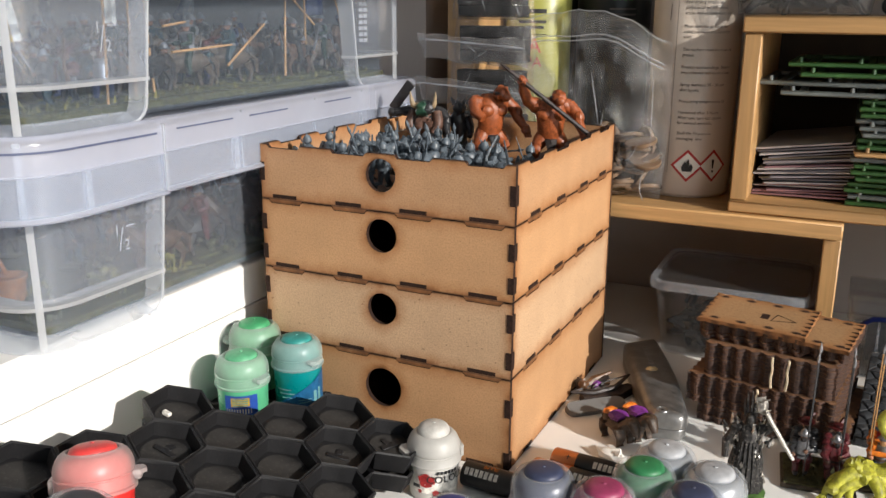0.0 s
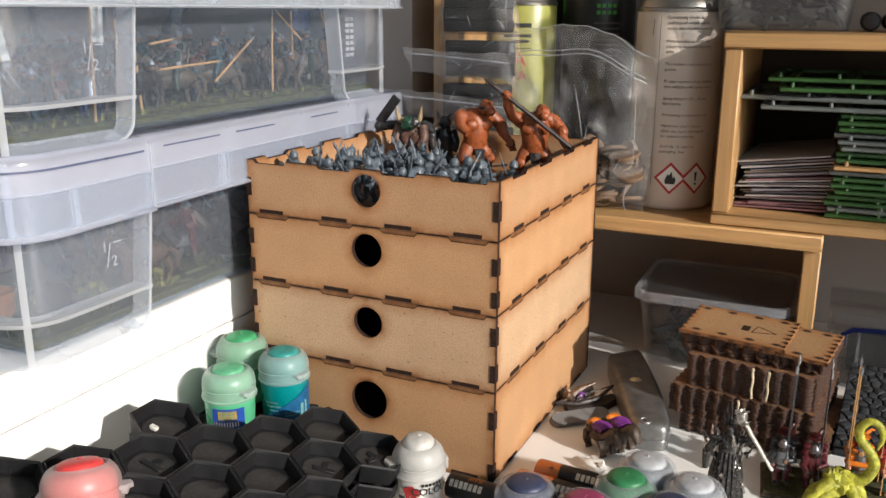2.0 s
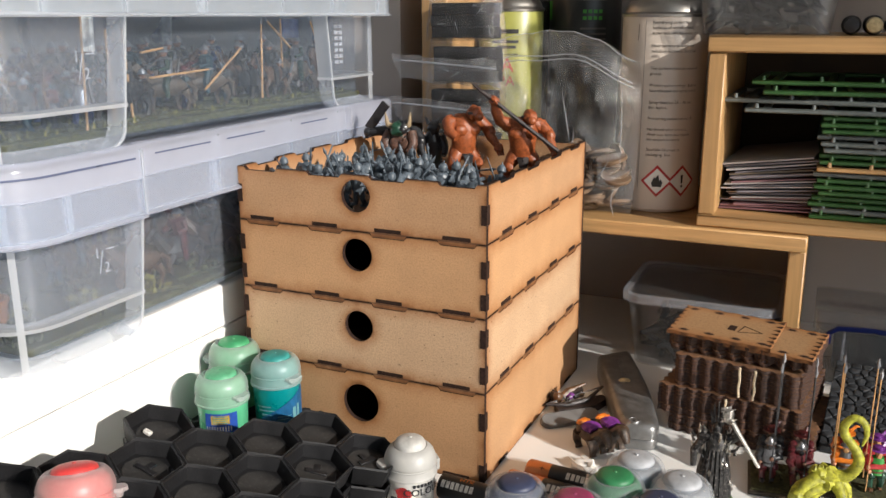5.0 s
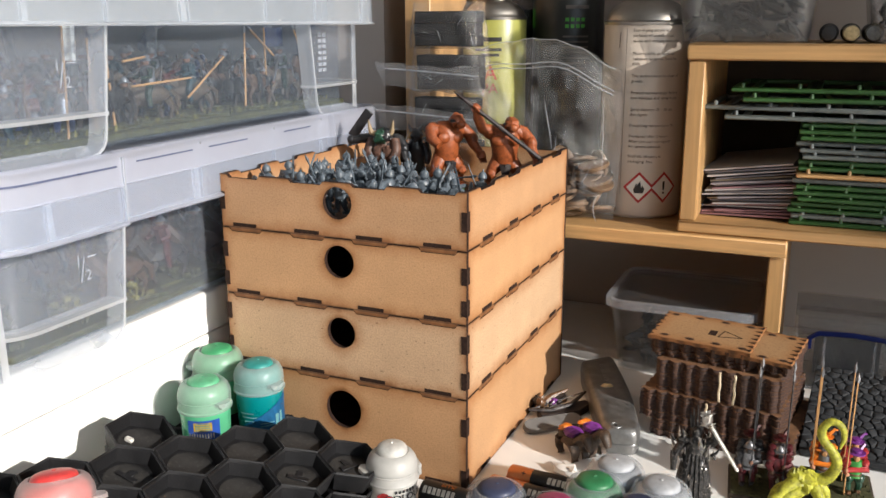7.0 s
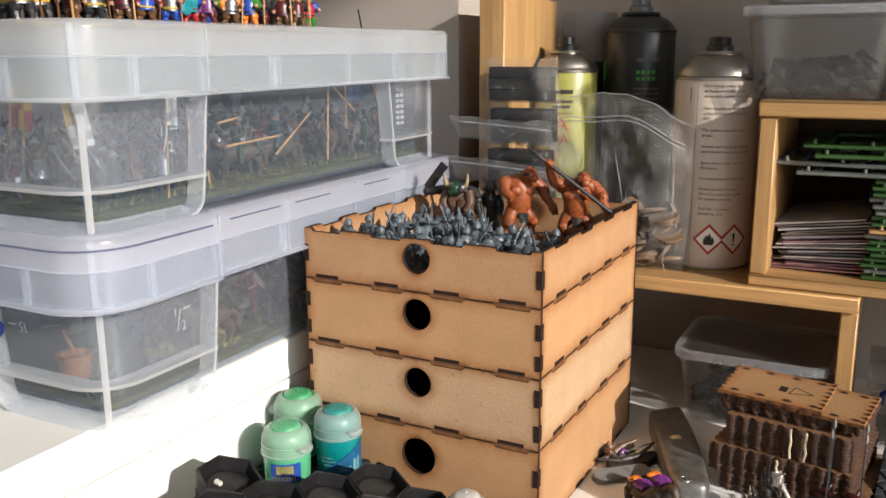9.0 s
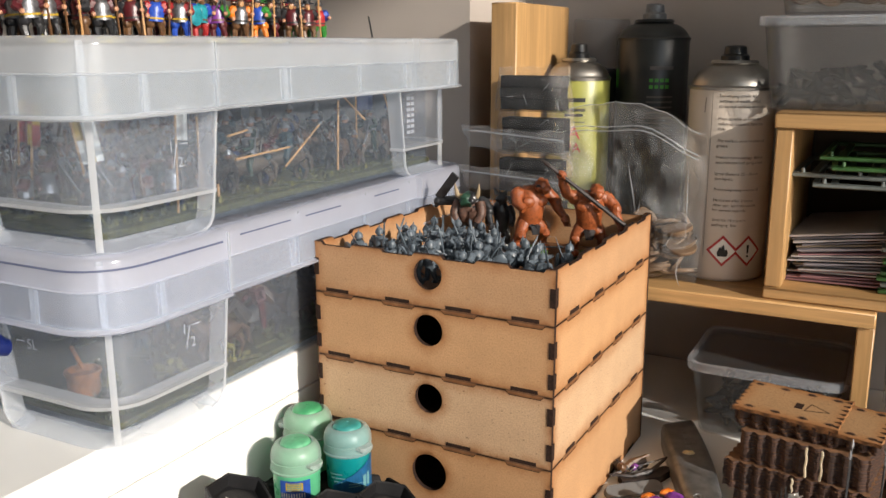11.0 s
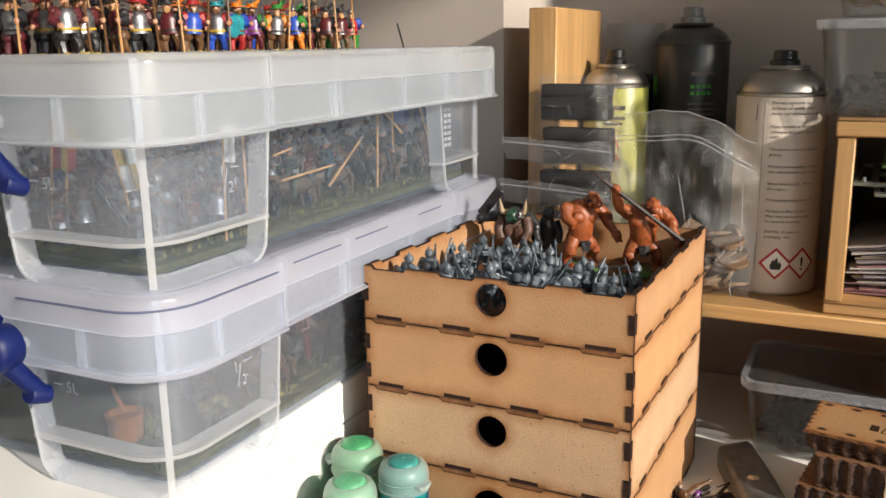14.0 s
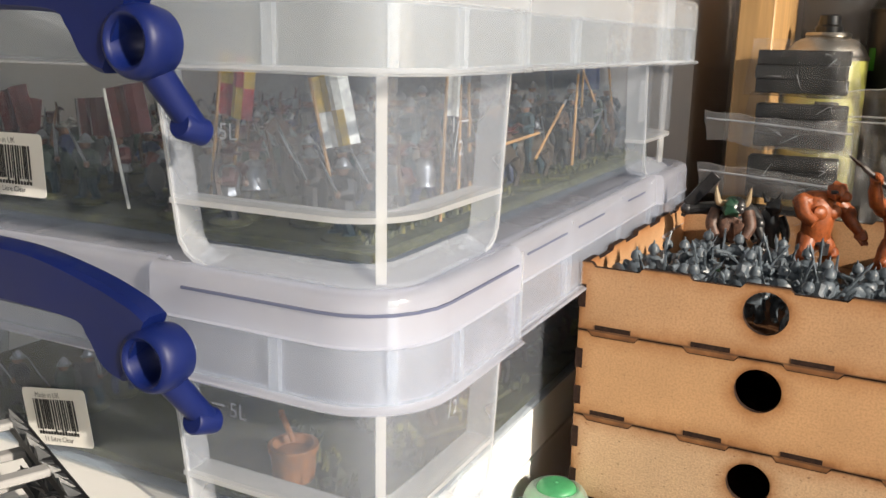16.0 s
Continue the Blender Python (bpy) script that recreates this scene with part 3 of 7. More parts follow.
def storage_bin(z, lid_mat, skirt_mat, lid_shift, label, sticker_at, lift, seal=False):
    ob = thing("storage_bin", label, "storage box", pose(-0.485, 0.499, z), "stacked storage bins")
    full, _ = bin_plan(WALL_IN, 0.0006, 0.020)
    frame_plan, q = bin_plan(0.0080, 0.0085, 0.026, 0.105, 0.101)
    body = Mesh()
    body.wall(full, 0.0014, 0.0045, 0.100, 0, True)
    body.prism([(x * 0.995, y * 0.995) for x, y in full], 0.0030, 0.0050)
    build("body", body, BIN_HAZY if seal else BIN_CLEAR, ob, "clear slightly hazy plastic body")
    slant = 0.007
    shelf_q = [q[0], (q[1][0], q[1][1] + 0.62 * slant)] + q[2:-2] + [(q[-2][0] + 0.62 * slant, q[-2][1]), q[-1]]
    base_q = [q[0], (q[1][0], q[1][1] + slant + 0.5 * BEND)] + q[2:-2] + [(q[-2][0] + slant + 0.5 * BEND, q[-2][1]), q[-1]]
    for sx in (-1, 1):
        for sy in (-1, 1):
            for along_x, edge, face in ((True, q[-2][0], q[-2][1]), (False, q[1][1], q[1][0])):
                e = edge + slant
                fr = Mesh()
                path = [(edge, 0.070), (e, BEND + 0.0010)] + [(e + BEND * (1 - math.cos(radians(d))), 0.0010 + BEND * (1 - math.sin(radians(d)))) for d in (22, 45, 68, 90)]
                side = Mesh().wall(path, 0.0015, 0.0, 0.0118)
                rim = Mesh().wall(path, 0.0012, -0.0003, 0.0010)
                edge_rim = Mesh()
                for piece, into in ((side, fr), (rim, edge_rim)):
                    if along_x:
                        into.add([(sx * p.x, sy * (face - p.z), p.y) for p in piece.v], piece.f)
                    else:
                        into.add([(sx * (face - p.z), sy * p.x, p.y) for p in piece.v], piece.f)
                build("corner_frame", fr, BIN_SIDE, ob, "milky moulded side of a corner block")
                build("corner_edge", edge_rim, BIN_SOLID, ob, "bright moulded edge of a corner block")
            sh = Mesh()
            corner_strip(sh, shelf_q, sx, sy, 0.0, 0.0122, 0.0222, 0.0242)
            build("corner_shelf", sh, BIN_SOLID, ob, "milky shelf across the corner")
            ft = Mesh()
            corner_slope(ft, base_q, sx, sy, 0.0118, 0.0022, 0.0062, 0.0016)
            build("corner_foot", ft, BIN_SIDE, ob, "milky sloping foot of the corner")
            ft = Mesh()
            near = [tuple(Vector(q[5]).lerp(Vector(e), 0.26)) for e in (q[4], q[6])]
            near = [near[0], q[5], near[1]]
            ft.wall([(sx * p[0], sy * p[1]) for p in (near if sx * sy > 0 else list(reversed(near)))], 0.0030, 0.002, 0.070)
            build("corner_upright", ft, BIN_SOLID, ob, "milky upright line of the corner")
            face = Mesh()
            corner_strip(face, shelf_q, sx, sy, -0.0001, 0.0009, 0.0256, 0.0680)
            build("corner_face", face, BIN_FACE, ob, "clear raised corner panel")
    lid = Mesh()
    prof = ((0.0024, 0.0690), (0.0030, 0.0698), (0.0022, 0.0707), (0.0004, 0.0714), (0.0, 0.0898), (0.0009, 0.0905), (0.0002, 0.0912), (0.0, 0.1040), (-0.0006, 0.1066), (-0.0022, 0.1081), (-0.0050, 0.1085), (-0.0085, 0.1078), (-0.0105, 0.1050))
    inner = ((-0.0098, 0.1038), (-0.0070, 0.1040), (-0.0028, 0.1030), (-0.0016, 0.0690))
    rings = [[(x, y, dz) for x, y in bin_plan(-lid_shift - out, 0.004, 0.030 + out, 0.100, 0.089)[0]] for out, dz in prof + inner]
    n, k = len(rings[0]), len(prof)
    lid.v += [Vector(p) for ring in rings for p in ring]
    for r in range(len(rings) - 1):
        if r != k - 1:
            lid.f += [(r * n + i, r * n + (i + 1) % n, (r + 1) * n + (i + 1) % n, (r + 1) * n + i) for i in range(n)]
            lid.m += [1 if r == 3 else 0] * n
    lid.f += [tuple((k - 1) * n + i for i in range(n)), tuple(k * n + i for i in reversed(range(n)))]
    last = len(rings) - 1
    lid.f += [(last * n + i, last * n + (i + 1) % n, (i + 1) % n, i) for i in range(n)]
    lid.m += [0] * (n + 2)
    lid_ob = build("lid", lid, [lid_mat, skirt_mat], ob, "milky plastic lid with a deep skirt")
    lf, lq = bin_plan(-lid_shift, 0.004, 0.030, 0.100, 0.089)
    ribs = Mesh()
    loop = bin_plan(-lid_shift + 0.0002, 0.004, 0.030, 0.100, 0.089)[0]
    ribs.wall(loop, 0.0060, 0.0896, 0.0910, 0, True)
    ribs.wall(loop, 0.0030, 0.0700, 0.0716, 0, True)
    for yy, w, tall in ((-0.165, 0.0016, False), (-0.112, 0.0007, True), (-0.042, 0.0007, True), (-0.048, 0.0016, False), (0.038, 0.0007, True), (0.101, 0.0007, True), (0.165, 0.0016, False)):
        for sx in (-1, 1):
            x = sx * (BHX + lid_shift - (0.004 if abs(yy) < 0.11 else 0.0))
            ribs.box(min(x, x - sx * 0.0030), max(x, x - sx * 0.0030), yy - w, yy + w, 0.0706, 0.1055 if tall else 0.0900)
    for xx in (-0.120, 0.120):
        for sy in (-1, 1):
            y = sy * (BHY + lid_shift)
            ribs.box(xx - 0.0020, xx + 0.0020, min(y, y - sy * 0.003), max(y, y - sy * 0.003), 0.0706, 0.0900)
    for sx in (-1, 1):
        for sy in (-1, 1):
            near = [tuple(Vector(lq[5]).lerp(Vector(e), 0.22)) for e in (lq[4], lq[6])]
            near = [near[0], lq[5], near[1]]
            ribs.wall([(sx * p[0], sy * p[1]) for p in (near if sx * sy > 0 else list(reversed(near)))], 0.0026, 0.0706, 0.1060)
            ribs.t = Matrix.Translation((sx * 0.083, sy * (BHY + lid_shift), 0.0790)) @ Matrix.Rotation(radians(90), 4, "X")
            ribs.lathe([(0.0026, -0.0010), (0.0034, -0.0010), (0.0034, 0.0010), (0.0026, 0.0010)], 18, caps=False)
            ribs.t = Matrix.Identity(4)
    build("lid_rib", ribs, BIN_MILK, lid_ob)
    if seal:
        for lo, hi in ((-0.098, -0.050), (-0.034, 0.006), (0.050, 0.085)):
            x = BHX + lid_shift - 0.0040
            build("dark_seal", Mesh().box(x - 0.0004, x + 0.0003, lo, hi, 0.1010, 0.1019), SEAL, lid_ob, "thin dark line along the lid")
        arc = [(x + 0.0002, -(y + 0.0002)) for x, y in lq[2:9]]
        build("dark_seal", Mesh().wall([(arc[0][0], -0.118), (arc[0][0], -0.150)] + arc + [(0.082, arc[-1][1])], 0.0006, 0.1010, 0.1020), SEAL, lid_ob, "thin dark line along the lid")
    for s in (-1, 1):
        build("handle", handle_mesh(), BLUE_CLIP, ob, "blue moulded carrying handle", at=pose(0, s * (BHY + lid_shift + 0.0115), lift, 0, 0, 0 if s < 0 else 180))
    # moulded marks and paper sticker
    yf = -(BHY - WALL_IN) - 0.0006
    xf = BHX - WALL_IN + 0.0006
    five = Mesh().box(0.0715, 0.0775, yf, yf + 0.0003, 0.0480, 0.0486)
    written(five, "5L", 0.0085, lambda x, y: (0.0800 + x, yf, 0.0445 + y))
    build("embossed_mark", five, EMBOSS, ob, "white moulded volume mark")
    half = Mesh().box(xf - 0.0003, xf, -0.121, -0.115, 0.0500, 0.0506)
    for body_text, dy, dz in (("1", -0.130, 0.0465), ("2", -0.1235, 0.0375)):
        written(half, body_text, 0.0085, lambda x, y: (xf, dy + x, dz + y))
    half.add([(xf, -0.1275, 0.0375), (xf, -0.1267, 0.0375), (xf, -0.1233, 0.0505), (xf, -0.1241, 0.0505)], [(0, 1, 2, 3)])
    build("embossed_mark", half, EMBOSS, ob, "white moulded volume mark")
    for a in range(2):
        col = Mesh()
        for c in range(7):
            for d in range(2):
                col.box(xf - 0.0003, xf, 0.133 + 0.0068 * a + 0.0028 * d, 0.1350 + 0.0068 * a + 0.0028 * d, 0.0330 + 0.0045 * c, 0.0357 + 0.0045 * c)
        build("moulded_text", col, EMBOSS, ob, "column of tiny moulded characters")
    sx0, sz0, tilt = sticker_at
    ys = -(BHY - WALL_IN) - 0.0005
    turn = Matrix.Translation((sx0, ys, sz0)) @ Matrix.Rotation(radians(-tilt), 4, "Y")
    flat = Mesh()
    flat.t = turn @ Matrix.Rotation(radians(90), 4, "X")
    paper = build("barcode_sticker", flat.prism(rounded(0.0200, 0.0130, 0.002, 3), 0, 0.0003), WHITE_LABEL, ob, "white paper sticker with a barcode")
    rnd = random.Random(4)
    code = Mesh()
    code.t = turn
    x = -0.0135
    while x < 0.012:
        w = rnd.choice((0.0004, 0.0004, 0.0008, 0.0012))
        code.box(x, x + w, -0.0006, -0.0004, -0.0057 if rnd.random() > 0.1 else -0.0073, 0.0080)
        x += w + rnd.choice((0.0004, 0.0006, 0.0009))
    for c in range(14):
        code.box(-0.0130 + c * 0.00185, -0.0118 + c * 0.00185, -0.0006, -0.0004, -0.0081, -0.0067)
    tagged(build("barcode", code, INK, paper, "black barcode with digits as bars"), "black barcode with digits as bars", kind="stuff")
    for body_text, dx, dz in (("Made in UK", -0.0115, 0.0089), ("11 Litre Clear", -0.0105, -0.0112)):
        cap_mesh = Mesh()
        cap_mesh.t = turn
        build("caption", written(cap_mesh, body_text, 0.0033, lambda x, y: (dx + x, -0.0006, dz + y)), INK, paper, "small black lettering")
    return ob


EMBOSS = poly("moulded_white_mark", 0.6, (0.8, 0.81, 0.83))


def handle_mesh():
    """An arched carrying handle with a bored boss and a round latch pin at each end, facing -y."""
    h = Mesh()
    top, _ = smooth_path([(0.0850, 0.0925, 0), (0.0820, 0.0945, 0), (0.0760, 0.0972, 0), (0.059, 0.1025, 0), (0.030, 0.1078, 0), (0.0, 0.1092, 0)], [0] * 6, 5)
    low, _ = smooth_path([(0.0712, 0.0676, 0), (0.0665, 0.0690, 0), (0.0615, 0.0725, 0), (0.0575, 0.0800, 0), (0.0500, 0.0860, 0), (0.0, 0.0872, 0)], [0] * 6, 5)
    pairs = [((p.x, p.y), (q.x, q.y)) for p, q in zip(top, low)]
    pairs += [((-p[0], p[1]), (-q[0], q[1])) for p, q in reversed(pairs[:-1])]
    vs, fs = [], []
    for p, q in pairs:
        p, q = Vector(p), Vector(q)
        d = (p - q).normalized() * 0.0018
        for c, y in ((p - d, -0.0085), (p, -0.0066), (p, 0.0004), (p - d, 0.0020), (q + d, 0.0020), (q, 0.0004), (q, -0.0066), (q + d, -0.0085)):
            vs.append((c.x, y, c.y))
    for i in range(len(pairs) - 1):
        fs += [(8 * i + k, 8 * i + (k + 1) % 8, 8 * i + 8 + (k + 1) % 8, 8 * i + 8 + k) for k in range(8)]
    fs += [tuple(reversed(range(8))), tuple(8 * (len(pairs) - 1) + k for k in range(8))]
    h.add(vs, fs)
    for s in (-1, 1):
        h.t = Matrix.Translation((s * 0.0838, 0.0, 0.0775)) @ Matrix.Rotation(radians(90), 4, "X")
        h.lathe([(0.0052, -0.0040), (0.0062, 0.0030), (0.0074, 0.0086), (0.0079, 0.0096), (0.0088, 0.0101), (0.0100, 0.0096), (0.0112, 0.0078), (0.0118, 0.0050), (0.0116, 0.0010), (0.0104, -0.0040), (0.0052, -0.0040)], 32, caps=False)
        h.t = Matrix.Identity(4)
        h.tube([(s * 0.0850, -0.001, 0.0705), (s * 0.0872, 0.006, 0.0600), (s * 0.0885, 0.0125, 0.0512)], [0.0052, 0.0047, 0.0045], 16)
        h.t = Matrix.Translation((s * 0.0887, 0.0125, 0.0500)) @ Matrix.Rotation(radians(72), 4, "X")
        h.lathe([(0.0001, 0.0068), (0.0040, 0.0068), (0.0046, 0.0060), (0.0047, -0.004), (0.0001, -0.004)], 20)
        h.t = Matrix.Identity(4)
    return h


storage_bin(LEDGE + 0.0005, BIN_LID_BLUE, BIN_SKIRT_BLUE, 0.004, "clear storage bin with bluish lid, blue handles and model soldiers", (-0.0165, 0.0230, 9.0), 0.0035, True)
storage_bin(BIN_UP, BIN_LID, BIN_SKIRT, 0.003, "clear storage bin with milky lid and blue handles, stacked on top", (-0.0315, 0.0270, 1.0), 0.0)

# model soldiers: plain painted shapes


def soldier(mesh, h=0.03, hat="helmet", weapon="pike", lean=0.0, reach=1.0, seed=0, base=True, wide=1.0, trim=False, pike=0.061):
    """slots: 0 coat, 1 legs, 2 skin, 3 metal, 4 hat, 5 weapon, 6 base; with trim also 7 sleeves, 8 belt and boots."""
    r = random.Random(seed)
    sl, bt = (7, 8) if trim else (0, 1)
    k = h / 0.03
    def P(x, y, z):
        return ((x + lean * z) * k, y * k, z * k)
    if base:
        mesh.lathe([(0.008 * k, 0), (0.0082 * k, 0.0012 * k), (0.0066 * k, 0.0022 * k)], 10, mi=6)
    g = 0.0028 * wide
    mesh.tube([P(-g, -0.001, 0.0015), P(-g * 1.05, 0.0004, 0.007), P(-0.0016, 0, 0.0135)], [0.0016 * k, 0.0019 * k, 0.0024 * k], 7, 1)
    mesh.tube([P(g, 0.0015, 0.0015), P(g * 1.05, -0.0008, 0.007), P(0.0016, 0, 0.0135)], [0.0016 * k, 0.0019 * k, 0.0024 * k], 7, 1)
    mesh.ball(P(-g, -0.0022, 0.0022), (0.0017 * k, 0.0030 * k, 0.0013 * k), 6, 4, bt)
    mesh.ball(P(g, 0.0004, 0.0022), (0.0017 * k, 0.0030 * k, 0.0013 * k), 6, 4, bt)
    mesh.tube([P(0, 0, 0.0115), P(0, 0, 0.0135), P(0, 0, 0.0185), P(0, 0, 0.0218), P(0, 0, 0.0228)], [0.0043 * k * wide, 0.0036 * k * wide, 0.0043 * k * wide, 0.0036 * k, 0.0016 * k], 9, 3 if r.random() < 0.4 else 0, 0.8)
    if trim:
        mesh.tube([P(0, 0, 0.0128), P(0, 0, 0.0138)], 0.0040 * k * wide, 9, bt, 0.85)
        for sx in (-1, 1):
            mesh.ball(P(sx * 0.0030, 0, 0.0105), (0.0030 * k, 0.0032 * k, 0.0030 * k), 8, 5, 1)
            mesh.ball(P(sx * 0.0048, 0, 0.0205), (0.0028 * k, 0.0028 * k, 0.0024 * k), 8, 5, sl)
        mesh.ball(P(0, -0.0018, 0.0232), (0.0018 * k, 0.0016 * k, 0.0018 * k), 6, 4, 5)
    mesh.ball(P(0, -0.0004, 0.0247), (0.0021 * k, 0.0023 * k, 0.0025 * k), 8, 6, 2)
    if hat == "helmet":
        mesh.lathe([(0.0036 * k, 0), (0.0025 * k, 0.0007 * k), (0.0022 * k, 0.002 * k), (0.0006 * k, 0.0036 * k)], 10, P(0, 0, 0.0254), 3)
    elif hat == "spiked":
        mesh.lathe([(0.0023 * k, -0.0012 * k), (0.0030 * k, -0.0006 * k), (0.0027 * k, 0.0014 * k), (0.0018 * k, 0.0028 * k), (0.0006 * k, 0.0034 * k), (0.0003 * k, 0.0052 * k)], 11, P(0, 0, 0.0252), 3)
    else:
        mesh.lathe([(0.0049 * k, 0.0004 * k), (0.0050 * k, 0.0010 * k), (0.0028 * k, 0.001 * k), (0.0029 * k, 0.0026 * k), (0.0010 * k, 0.0032 * k)], 12, P(0, 0, 0.0258), 4)
        mesh.tube([P(0.002, 0.001, 0.028), P(0.0045, 0.003, 0.0305), P(0.006, 0.005, 0.0295)], [0.0012 * k, 0.001 * k, 0.0004 * k], 5, 4)
    hx = 0.0065 * reach
    mesh.tube([P(0.004, 0, 0.0205), P(0.0062, -0.001, 0.017), P(hx, -0.0042, 0.0172)], [0.0025 * k * wide, 0.0022 * k * wide, 0.0014 * k], 8, sl)
    mesh.tube([P(-0.004, 0, 0.0205), P(-0.0062, -0.0008, 0.0165), P(-0.0052, -0.0042, 0.0145)], [0.0025 * k * wide, 0.0022 * k * wide, 0.0014 * k], 8, sl)
    mesh.ball(P(hx, -0.0046, 0.0172), 0.0014 * k, 6, 4, 2)
    mesh.ball(P(-0.0052, -0.0046, 0.0145), 0.0014 * k, 6, 4, 2)
    if weapon == "pike":
        mesh.tube([P(hx, -0.0046, 0.002), P(hx + 0.0006, -0.0046, pike - 0.006)], (0.0006 if pike < 0.07 else 0.00042) * k, 5, 5)
        mesh.tube([P(hx + 0.0006, -0.0046, pike - 0.006), P(hx + 0.0006, -0.0046, pike - 0.0035), P(hx + 0.0006, -0.0046, pike)], [0.0006 * k, 0.0011 * k, 0.0002 * k], 5, 3)
    elif weapon == "spear":
        mesh.tube([P(0.001, 0.004, 0.006), P(hx, -0.0046, 0.0172), P(0.0085, -0.0105, 0.030)], 0.00065 * k, 5, 5)
        mesh.tube([P(0.0085, -0.0105, 0.030), P(0.0088, -0.0115, 0.032), P(0.0093, -0.0130, 0.035)], [0.0006 * k, 0.0012 * k, 0.0002 * k], 5, 3)
    elif weapon == "sword":
        mesh.tube([P(hx, -0.0046, 0.0172), P(hx + 0.001, -0.009, 0.025), P(hx + 0.0015, -0.013, 0.033)], [0.0008 * k, 0.0009 * k, 0.0003 * k], 5, 3, 0.4)
        mesh.ball(P(-0.0065, -0.005, 0.0155), (0.0048 * k, 0.0011 * k, 0.006 * k), 10, 6, 0)
    elif weapon == "gun":
        mesh.tube([P(hx, -0.005, 0.012), P(hx - 0.001, -0.006, 0.021), P(hx - 0.0025, -0.003, 0.034)], [0.0013 * k, 0.0009 * k, 0.0006 * k], 5, 5)
    return mesh


def mounted(mesh, h=0.042, seed=0, lance=True):
    """A rider on a horse, in the same slots; 1 is the horse."""
    r = random.Random(seed)
    mesh.box(-0.0095, 0.0095, -0.022, 0.022, 0, 0.0022, 6, 0.0006)
    mesh.ball((0, 0, 0.0165), (0.0058, 0.0135, 0.0066), 10, 7, 1, 0.15, seed)
    for sx, y, b in ((-1, -0.009, 0.002), (1, -0.009, -0.003), (-1, 0.0095, -0.002), (1, 0.0095, 0.003)):
        mesh.tube([(sx * 0.0035, y, 0.014), (sx * 0.0036, y + b, 0.008), (sx * 0.0036, y + b * 0.3, 0.002)], [0.0028, 0.0014, 0.0012], 6, 1)
    mesh.tube([(0, -0.010, 0.018), (0, -0.0155, 0.0245), (0, -0.0175, 0.028)], [0.0048, 0.0034, 0.0028], 8, 1)
    mesh.tube([(0, -0.0165, 0.029), (0, -0.0205, 0.0265), (0, -0.0235, 0.0238)], [0.0026, 0.0023, 0.0014], 7, 1)
    mesh.tube([(0, 0.013, 0.0185), (0, 0.017, 0.015), (0, 0.0175, 0.007)], [0.0014, 0.0018, 0.0006], 6, 1)
    mesh.tube([(0, 0.001, 0.0195), (0, 0.001, 0.025), (0, 0, 0.0318), (0, 0, 0.0332)], [0.0042, 0.0036, 0.0044, 0.0016], 9, 0 if r.random() < 0.6 else 3)
    for sx in (-1, 1):
        mesh.tube([(sx * 0.0032, 0, 0.0225), (sx * 0.0068, -0.003, 0.017), (sx * 0.0066, -0.002, 0.010)], [0.0023, 0.0019, 0.0013], 7, 0)
        mesh.tube([(sx * 0.0042, 0, 0.0312), (sx * 0.0066, -0.001, 0.027), (sx * 0.0055, -0.006, 0.0258)], [0.0019, 0.0016, 0.0012], 6, 0)
    mesh.ball((0, -0.0005, 0.0352), (0.0023, 0.0025, 0.0027), 8, 6, 2)
    mesh.lathe([(0.0034, 0), (0.0026, 0.0008), (0.002, 0.0023), (0.0005, 0.0036)], 9, (0, 0, 0.0357), 3)
    if lance:
        a = r.uniform(-0.25, 0.5)
        d = Vector((0.15, -math.cos(a), math.sin(a) + 0.2)).normalized()
        p = Vector((0.0062, -0.006, 0.026))
        mesh.tube([p - d * 0.022, p + d * 0.034], [0.0007, 0.0005], 5, 5)
    return mesh


P_ = PAINTS
COAT = ["maroon", "black", "metal", "red", "maroon", "teal", "blue", "orange", "green", "purple", "red", "blue", "green", "brown"]
HOSE = ["brown", "black", "brown", "black", "maroon", "red", "orange", "blue", "brown", "maroon", "green", "brown", "red", "teal"]
SLEEVES = ["black", "maroon", "maroon", "maroon", "black", "blue", "green", "red", "orange", "green", "blue", "red", "purple", "orange"]
HATS = ["black", "black", "maroon", "red", "black", "orange", "blue", "teal", "green", "orange", "yellow", "red", "purple", "green"]
LID_STEEL = plain("dull_model_steel", (0.20, 0.20, 0.21), 0.4, 0.85, var=0.5, coarse=350, bump=0.4)
protos = []
for i, (c_, h_, s2) in enumerate(zip(COAT, HOSE, SLEEVES)):
    m = soldier(Mesh(), 0.0330, ("hat", "hat", "helmet", "hat")[i % 4], ("pike", "sword", "none", "pike")[i % 4], seed=i, wide=1.22, trim=True, lean=0.06 * (i % 3 - 1))
    protos.append((m, [LID_STEEL if c_ == "metal" else P_[c_], P_[h_], P_["skin"], LID_STEEL, P_[HATS[i]], (PIKE_WOOD, P_["brown"])[i % 2], EARTH, P_[s2], P_[("black", "brown", "black", "yellow")[i % 4]]]))
NAMES = [f"{c_} and {s2}" for c_, s2 in zip(COAT, SLEEVES)]


def placed(proto, i, name, label, category, group, m):
    key = (name, i)
    if key not in MADE:
        MADE[key] = build(name, proto[0], proto[1], label=label, category=category, group=group, at=m)
        return MADE[key]
    return copy_thing(MADE[key], m)


